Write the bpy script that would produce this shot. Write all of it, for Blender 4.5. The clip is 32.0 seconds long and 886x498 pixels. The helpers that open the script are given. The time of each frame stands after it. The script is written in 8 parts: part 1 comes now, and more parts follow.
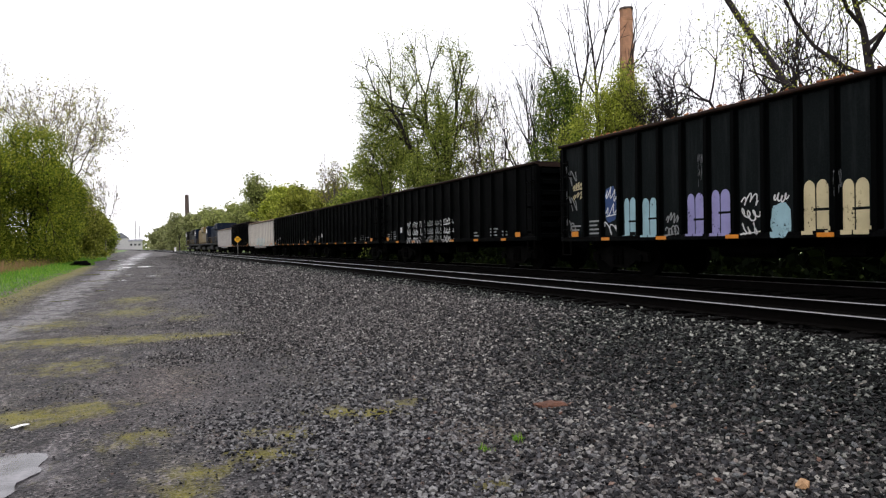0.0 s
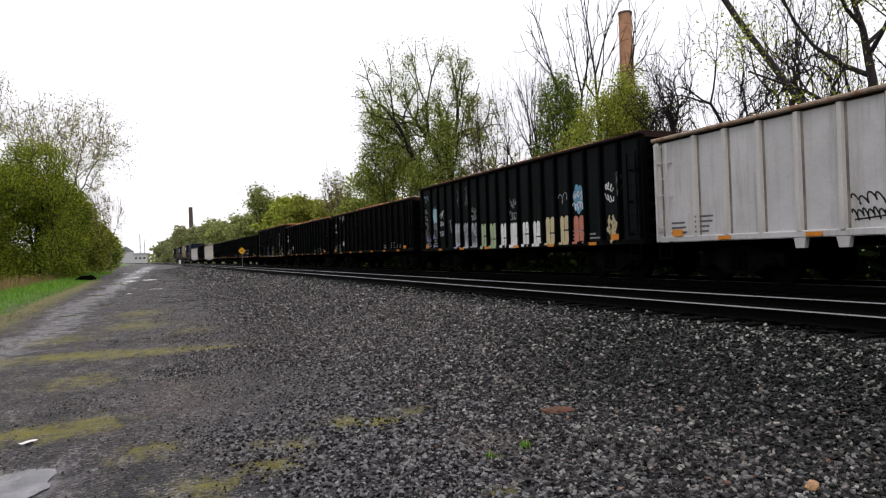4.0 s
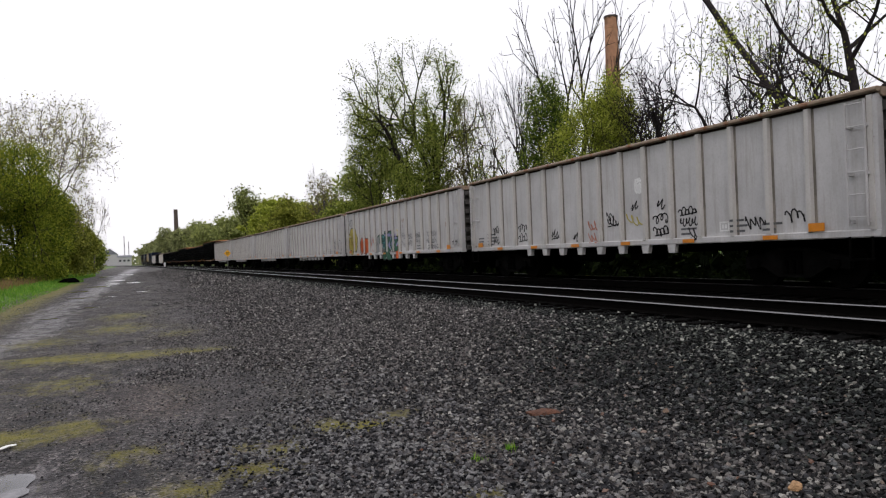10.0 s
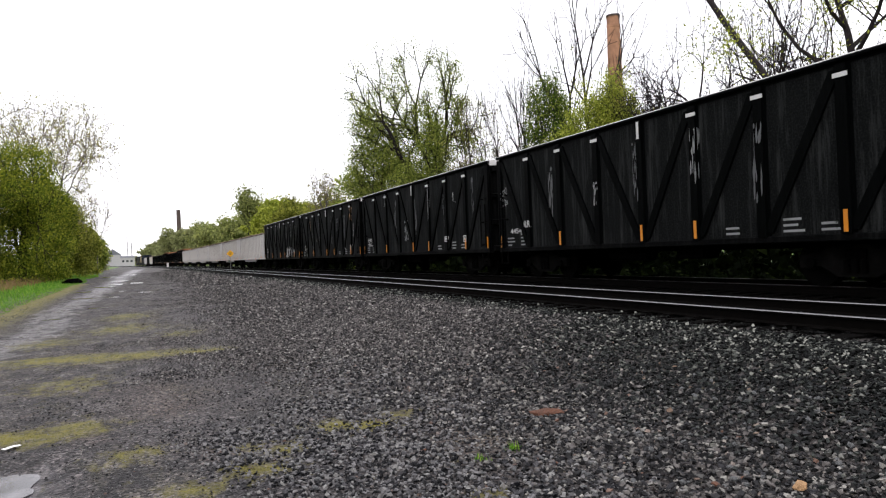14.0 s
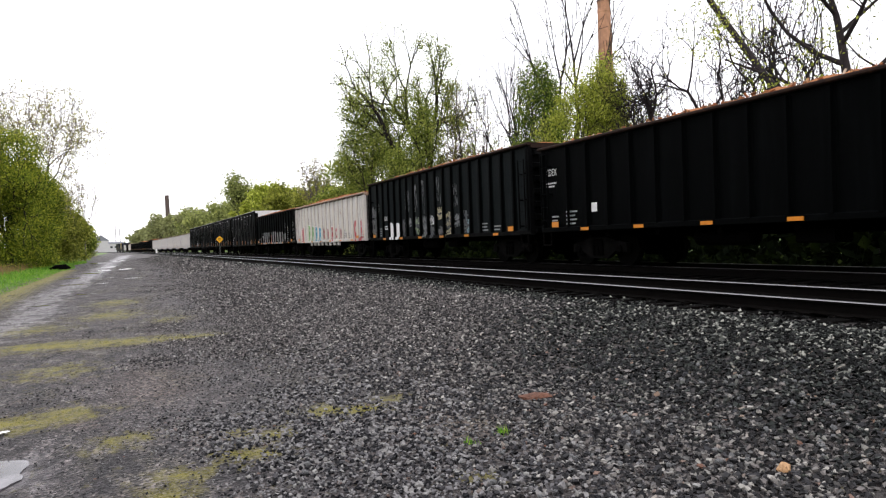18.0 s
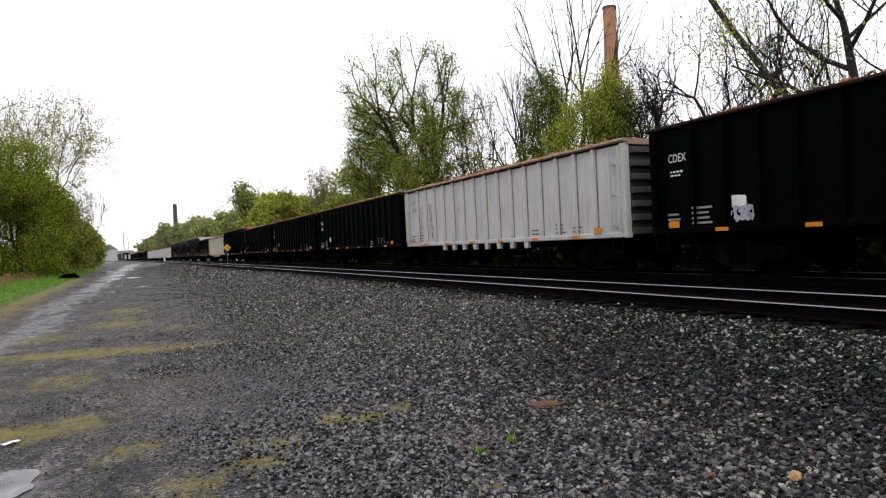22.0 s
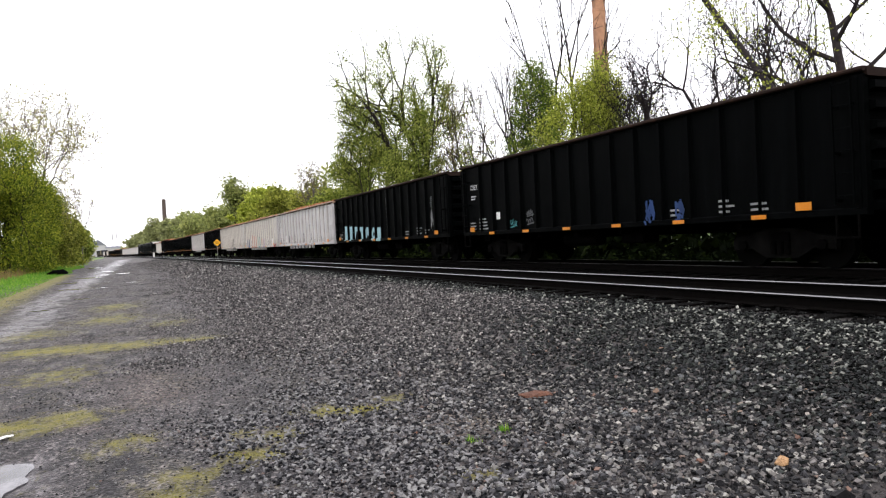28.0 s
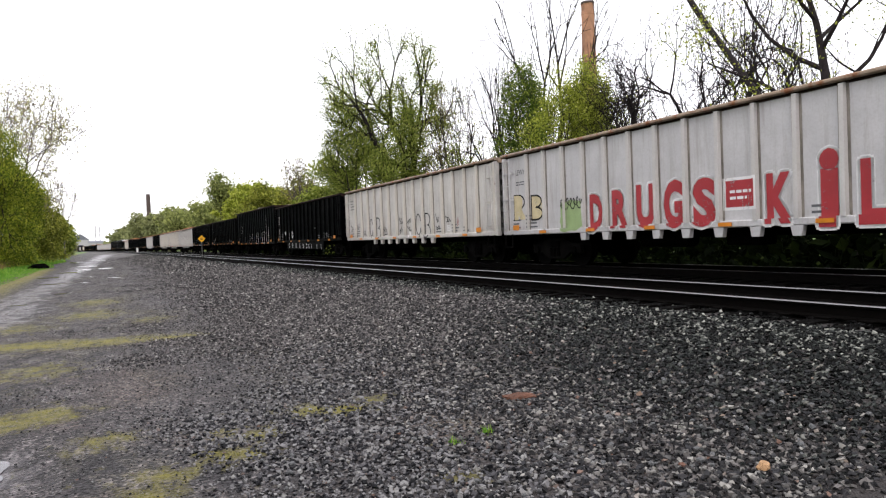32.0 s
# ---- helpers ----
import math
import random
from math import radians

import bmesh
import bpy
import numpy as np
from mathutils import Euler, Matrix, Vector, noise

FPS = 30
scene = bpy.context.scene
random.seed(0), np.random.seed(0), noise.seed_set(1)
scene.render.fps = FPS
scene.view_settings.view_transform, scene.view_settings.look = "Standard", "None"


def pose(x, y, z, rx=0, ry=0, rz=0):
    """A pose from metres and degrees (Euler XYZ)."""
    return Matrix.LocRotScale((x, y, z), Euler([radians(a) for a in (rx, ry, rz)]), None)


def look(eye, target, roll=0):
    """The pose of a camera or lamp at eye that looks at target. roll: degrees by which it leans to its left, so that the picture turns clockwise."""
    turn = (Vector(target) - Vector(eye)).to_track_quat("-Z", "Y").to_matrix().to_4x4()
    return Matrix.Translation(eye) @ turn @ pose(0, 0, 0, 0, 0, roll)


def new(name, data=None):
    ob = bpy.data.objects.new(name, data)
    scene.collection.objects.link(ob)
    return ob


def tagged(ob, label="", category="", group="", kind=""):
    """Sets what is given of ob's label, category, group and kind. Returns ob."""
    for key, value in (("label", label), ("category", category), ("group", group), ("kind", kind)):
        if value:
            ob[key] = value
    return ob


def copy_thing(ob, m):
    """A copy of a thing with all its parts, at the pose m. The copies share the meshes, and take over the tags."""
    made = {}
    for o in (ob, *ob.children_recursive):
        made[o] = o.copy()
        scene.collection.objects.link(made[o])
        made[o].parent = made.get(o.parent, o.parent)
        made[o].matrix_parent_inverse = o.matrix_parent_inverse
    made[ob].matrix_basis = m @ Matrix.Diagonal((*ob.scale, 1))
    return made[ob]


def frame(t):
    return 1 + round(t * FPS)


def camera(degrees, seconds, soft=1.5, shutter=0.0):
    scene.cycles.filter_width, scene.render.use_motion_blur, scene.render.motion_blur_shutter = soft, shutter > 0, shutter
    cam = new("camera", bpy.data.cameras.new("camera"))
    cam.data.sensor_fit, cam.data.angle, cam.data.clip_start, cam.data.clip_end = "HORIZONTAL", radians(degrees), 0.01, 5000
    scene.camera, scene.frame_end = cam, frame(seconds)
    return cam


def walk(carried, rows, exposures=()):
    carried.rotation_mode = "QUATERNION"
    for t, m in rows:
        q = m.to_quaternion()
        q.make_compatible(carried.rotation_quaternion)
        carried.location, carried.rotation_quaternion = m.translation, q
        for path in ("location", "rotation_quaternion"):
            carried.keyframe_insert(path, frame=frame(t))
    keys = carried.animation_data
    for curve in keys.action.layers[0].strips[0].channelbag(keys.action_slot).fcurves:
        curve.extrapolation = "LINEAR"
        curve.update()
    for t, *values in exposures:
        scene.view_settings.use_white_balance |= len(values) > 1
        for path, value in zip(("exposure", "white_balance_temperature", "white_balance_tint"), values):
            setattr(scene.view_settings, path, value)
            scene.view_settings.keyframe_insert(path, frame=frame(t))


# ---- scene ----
cam = camera(65.22, 32.0, soft=1.25)
PATH = [
    (0.0, pose(0.007, 0.011, 1.555, 89.449, 1.070, -23.221)),
    (0.5, pose(0.002, -0.002, 1.557, 89.734, 1.424, -22.750)),
    (1.0, pose(-0.002, -0.007, 1.561, 90.263, 1.391, -22.882)),
    (1.5, pose(-0.000, -0.016, 1.557, 90.463, 1.799, -22.728)),
    (2.0, pose(0.009, -0.016, 1.558, 90.221, 2.034, -22.477)),
    (2.5, pose(0.018, -0.014, 1.559, 90.142, 2.061, -22.596)),
    (3.0, pose(0.013, -0.002, 1.556, 89.955, 2.247, -22.896)),
    (3.5, pose(0.005, -0.003, 1.561, 90.007, 2.213, -22.910)),
    (5.5, pose(0.014, -0.001, 1.553, 90.228, 2.378, -22.811)),
    (6.0, pose(0.010, -0.006, 1.562, 90.359, 2.155, -23.125)),
    (6.5, pose(0.013, -0.012, 1.561, 90.302, 2.047, -23.333)),
    (7.0, pose(0.024, -0.003, 1.561, 90.186, 2.334, -23.424)),
    (7.5, pose(0.004, -0.006, 1.567, 90.389, 2.841, -23.327)),
    (8.0, pose(0.019, -0.014, 1.564, 90.585, 2.806, -23.074)),
    (8.5, pose(0.016, -0.016, 1.555, 90.638, 2.365, -23.264)),
    (9.0, pose(0.000, 0.000, 1.557, 90.345, 2.350, -23.890)),
    (9.5, pose(0.033, -0.001, 1.560, 90.190, 2.344, -23.836)),
    (10.0, pose(0.023, 0.008, 1.555, 90.229, 2.216, -23.978)),
    (10.5, pose(0.034, 0.009, 1.554, 90.301, 2.283, -23.962)),
    (11.0, pose(0.033, 0.009, 1.554, 90.409, 2.601, -23.696)),
    (11.5, pose(0.022, 0.015, 1.549, 89.955, 2.831, -23.565)),
    (12.0, pose(0.042, 0.017, 1.550, 89.811, 2.896, -23.731)),
    (12.5, pose(0.028, 0.008, 1.554, 90.025, 2.339, -24.454)),
    (13.0, pose(0.025, 0.014, 1.557, 89.583, 2.544, -24.096)),
    (13.5, pose(0.024, 0.019, 1.555, 90.223, 2.367, -23.769)),
    (15.5, pose(0.005, -0.012, 1.561, 89.671, 2.467, -24.065)),
    (16.0, pose(0.001, -0.004, 1.553, 89.409, 2.012, -24.855)),
    (16.5, pose(0.019, 0.005, 1.552, 89.607, 2.170, -24.805)),
    (17.0, pose(0.015, 0.002, 1.556, 89.563, 1.901, -24.980)),
    (17.5, pose(0.010, -0.009, 1.555, 89.272, 2.509, -24.609)),
    (18.0, pose(0.027, 0.004, 1.554, 88.988, 2.402, -24.570)),
    (18.5, pose(0.014, -0.002, 1.558, 89.124, 2.716, -24.535)),
    (19.0, pose(0.023, 0.020, 1.553, 89.018, 2.816, -24.197)),
    (19.5, pose(0.026, 0.016, 1.557, 89.193, 2.726, -24.518)),
    (20.0, pose(0.011, -0.000, 1.561, 89.540, 3.030, -23.907)),
    (20.5, pose(0.002, -0.014, 1.566, 89.724, 2.906, -24.116)),
    (21.0, pose(-0.003, -0.018, 1.553, 89.737, 2.709, -24.234)),
    (21.5, pose(0.009, -0.021, 1.551, 89.288, 2.766, -23.869)),
    (22.0, pose(0.015, -0.004, 1.562, 89.616, 2.651, -24.009)),
    (22.5, pose(0.015, -0.015, 1.555, 89.554, 2.928, -24.000)),
    (23.0, pose(0.017, -0.003, 1.554, 89.651, 2.809, -24.716)),
    (23.5, pose(0.020, -0.022, 1.559, 89.586, 2.963, -24.722)),
    (24.0, pose(0.023, -0.009, 1.557, 89.528, 2.988, -24.389)),
    (24.5, pose(0.030, -0.004, 1.552, 89.273, 2.411, -24.554)),
    (25.0, pose(0.025, -0.002, 1.555, 88.612, 2.443, -24.315)),
    (25.5, pose(0.017, -0.011, 1.549, 88.773, 2.690, -24.938)),
    (27.5, pose(0.002, -0.020, 1.564, 88.792, 2.913, -24.945)),
    (28.0, pose(-0.009, -0.034, 1.551, 89.045, 3.037, -24.780)),
    (28.5, pose(0.008, -0.030, 1.555, 89.277, 2.719, -25.078)),
    (29.0, pose(0.007, -0.023, 1.559, 89.149, 2.499, -24.510)),
    (29.5, pose(0.008, -0.006, 1.558, 88.922, 2.619, -24.449)),
    (30.0, pose(-0.005, -0.026, 1.549, 89.221, 2.882, -24.672)),
    (30.5, pose(0.007, -0.018, 1.567, 89.004, 3.097, -24.809)),
    (31.0, pose(0.016, -0.016, 1.561, 89.232, 3.152, -25.054)),
    (31.5, pose(0.022, -0.024, 1.554, 89.167, 2.716, -25.347)),
    (32.0, pose(0.006, -0.010, 1.555, 88.970, 2.156, -25.917)),
]
EXPOSURES = [(0, -0.35), (1, -0.48), (2, -0.58), (3.5, -0.55), (5.5, -0.87), (7, -0.88), (8, -0.9), (9, -0.9), (10, -0.82), (10.5, -0.75), (11, -0.75), (12, -0.35), (13, -0.25), (16, -0.35), (19, 0.1), (20, 0.02), (21, -0.12), (22, -0.46), (23, -0.35), (25, -0.3), (28, 0.15), (30, 0.2), (31, 0.05), (32, -0.08)]
walk(cam, PATH, [(t, stops, 6400, 13) for t, stops in EXPOSURES])

# ---- world, sun ----
world = bpy.data.worlds.new("world")
scene.world = world
world.use_nodes = True
wn, wl = world.node_tree.nodes, world.node_tree.links
wn.clear()
sky = wn.new("ShaderNodeTexSky")
sky.sky_type, sky.sun_disc = "NISHITA", False
sky.sun_elevation, sky.sun_rotation = radians(48), radians(200)
sky.air_density, sky.dust_density, sky.ozone_density = 1.0, 6.0, 1.0
sky_dim = wn.new("ShaderNodeVectorMath")
sky_dim.operation = "SCALE"
sky_dim.inputs["Scale"].default_value = 0.12
cloud = wn.new("ShaderNodeMix")
cloud.data_type = "RGBA"
cloud.inputs["Factor"].default_value = 0.86
cloud.inputs["B"].default_value = (1.0, 0.985, 1.0, 1)
bg = wn.new("ShaderNodeBackground")
bg.inputs["Strength"].default_value = 2.1
wout = wn.new("ShaderNodeOutputWorld")
wl.new(sky.outputs["Color"], sky_dim.inputs[0])
wl.new(sky_dim.outputs[0], cloud.inputs["A"])
wl.new(cloud.outputs["Result"], bg.inputs["Color"])
wl.new(bg.outputs["Background"], wout.inputs["Surface"])

sun = new("sun", bpy.data.lights.new("sun", "SUN"))
sun.data.energy, sun.data.angle, sun.data.color = 1.0, radians(25), (1.0, 0.97, 0.93)
sun.matrix_world = look((0, 0, 60), (25, 30, 0))

# ---- the line of the two tracks: a very slight left-hand curve ----
BEND = 0.0001745
TRACK_X, TRACK_GAP = 8.41, 4.31
RAIL_Z = 0.6


def along(s, off, z=0.0):
    """The point s metres along the line and off metres to the right of the near track's centre."""
    a = BEND * s
    return Vector((TRACK_X - (1 - math.cos(a)) / BEND + off * math.cos(a), math.sin(a) / BEND + off * math.sin(a), z))


def lateral(x, y):
    return x - TRACK_X + 0.5 * BEND * y * y


# ---- materials ----
def shader(name):
    m = bpy.data.materials.new(name)
    m.use_nodes = True
    nt = m.node_tree
    return m, nt.nodes, nt.links, nt.nodes["Principled BSDF"]


def coords(nodes, links, scale=(1, 1, 1), space="Object"):
    tc = nodes.new("ShaderNodeTexCoord")
    mp = nodes.new("ShaderNodeMapping")
    mp.inputs["Scale"].default_value = scale
    links.new(tc.outputs[space], mp.inputs["Vector"])
    return mp.outputs["Vector"]


def fbm(nodes, links, vec, scale, detail=4, rough=0.6):
    n = nodes.new("ShaderNodeTexNoise")
    n.inputs["Scale"].default_value, n.inputs["Detail"].default_value, n.inputs["Roughness"].default_value = scale, detail, rough
    links.new(vec, n.inputs["Vector"])
    return n.outputs["Fac"]


def ramp(nodes, links, fac, stops):
    r = nodes.new("ShaderNodeValToRGB")
    while len(r.color_ramp.elements) < len(stops):
        r.color_ramp.elements.new(0.5)
    for e, (p, c) in zip(r.color_ramp.elements, stops):
        e.position = p
        e.color = (*c, 1) if len(c) == 3 else c
    links.new(fac, r.inputs["Fac"])
    return r.outputs["Color"]


def mixed(nodes, links, fac, a, b):
    m = nodes.new("ShaderNodeMix")
    m.data_type = "RGBA"
    for sock, v in (("Factor", fac), ("A", a), ("B", b)):
        if isinstance(v, (int, float)):
            m.inputs[sock].default_value = v
        elif isinstance(v, tuple):
            m.inputs[sock].default_value = (*v, 1)
        else:
            links.new(v, m.inputs[sock])
    return m.outputs["Result"]


def bump(nodes, links, p, height, strength, distance=0.02):
    b = nodes.new("ShaderNodeBump")
    b.inputs["Strength"].default_value, b.inputs["Distance"].default_value = strength, distance
    links.new(height, b.inputs["Height"])
    links.new(b.outputs["Normal"], p.inputs["Normal"])


def plain(name, color, rough=0.6, metal=0.0, spread=0.25, scale=6.0, grain=0.15, gloss=0.4):
    """A surface of one colour with blotches, fine grain and slight relief."""
    m, n, l, p = shader(name)
    v = coords(n, l)
    big, fine = fbm(n, l, v, scale), fbm(n, l, v, scale * 14, 3)
    dark = tuple(c * (1 - spread) for c in color)
    light = tuple(min(1, c * (1 + spread)) for c in color)
    col = ramp(n, l, big, ((0.3, dark), (0.7, light)))
    col = mixed(n, l, mixed(n, l, fine, (0, 0, 0), (0.5, 0.5, 0.5)), col, dark)
    l.new(col, p.inputs["Base Color"])
    p.inputs["Roughness"].default_value, p.inputs["Metallic"].default_value = rough, metal
    p.inputs["Specular IOR Level"].default_value = (0.02 if max(color) < 0.01 else 0.1) if max(color) < 0.03 else gloss
    bump(n, l, p, fine, grain)
    return m


def worn(name, color, rough=0.6, metal=0.0, spread=0.25, scale=6.0, grain=0.15):
    """Sprayed paint, thin and rubbed through in places."""
    m = plain(name, color, rough, metal, spread, scale, grain)
    nodes, links = m.node_tree.nodes, m.node_tree.links
    v = coords(nodes, links)
    thin, spots = fbm(nodes, links, coords(nodes, links, (1, 1, 0.5)), 2.6, 6, 0.7), fbm(nodes, links, v, 17, 5, 0.75)
    a = mixed(nodes, links, 0.5, thin, spots)
    links.new(ramp(nodes, links, a, ((0.37, (0.1, 0.1, 0.1)), (0.43, (0.95, 0.95, 0.95)))), nodes["Principled BSDF"].inputs["Alpha"])
    return m


def weathered(name, base, dirt, rust, rust_amount, rough=0.55, blotch=0.8):
    """Painted steel of a freight car: blotchy paint, vertical dirt runs, rust spots, small dents."""
    m, n, l, p = shader(name)
    v = coords(n, l)
    v_run = coords(n, l, (2.0, 2.6, 0.22))
    big, fine, runs = fbm(n, l, v, 0.7, 5, 0.65), fbm(n, l, v, 26, 4), fbm(n, l, v_run, 2.2, 5, 0.7)
    col = ramp(n, l, big, ((0.32, tuple(c * blotch for c in base)), (0.68, base)))
    col = mixed(n, l, ramp(n, l, runs, ((0.5, (0, 0, 0)), (0.78, (0.75, 0.75, 0.75)))), col, dirt)
    spots = fbm(n, l, coords(n, l, (1, 1, 0.55)), 3.3, 8, 0.75)
    edge = 0.72 - rust_amount
    col = mixed(n, l, ramp(n, l, spots, ((edge, (0, 0, 0)), (edge + 0.1, (1, 1, 1)))), col, rust)
    col = mixed(n, l, ramp(n, l, fine, ((0.45, (0, 0, 0)), (0.9, (0.35, 0.35, 0.35)))), col, dirt)
    l.new(col, p.inputs["Base Color"])
    l.new(ramp(n, l, big, ((0.3, (rough - 0.12,) * 3), (0.7, (rough + 0.15,) * 3))), p.inputs["Roughness"])
    p.inputs["Specular IOR Level"].default_value = 0.015 if base[0] < 0.012 else (0.05 if base[0] < 0.05 else 0.3)
    bump(n, l, p, big, 0.35, 0.05)
    return m


def islands(name, stops, rough=0.6, translucent=0.0, grain=0.0, gloss=0.3):
    """Loose pieces joined in one mesh, each piece with a tone of its own."""
    m, n, l, p = shader(name)
    g = n.new("ShaderNodeNewGeometry")
    col = ramp(n, l, g.outputs["Random Per Island"], stops)
    if grain:
        v = coords(n, l)
        f = fbm(n, l, v, grain, 3)
        col = mixed(n, l, mixed(n, l, f, (0, 0, 0), (0.7, 0.7, 0.7)), col, tuple(c * 0.45 for c in stops[0][1]))
        bump(n, l, p, f, 0.4, 0.01)
    l.new(col, p.inputs["Base Color"])
    p.inputs["Roughness"].default_value, p.inputs["Specular IOR Level"].default_value = rough, gloss
    if translucent:
        t = n.new("ShaderNodeBsdfTranslucent")
        mx = n.new("ShaderNodeMixShader")
        mx.inputs["Fac"].default_value = translucent
        l.new(col, t.inputs["Color"])
        l.new(p.outputs["BSDF"], mx.inputs[1])
        l.new(t.outputs["BSDF"], mx.inputs[2])
        l.new(mx.outputs["Shader"], n["Material Output"].inputs["Surface"])
    return m


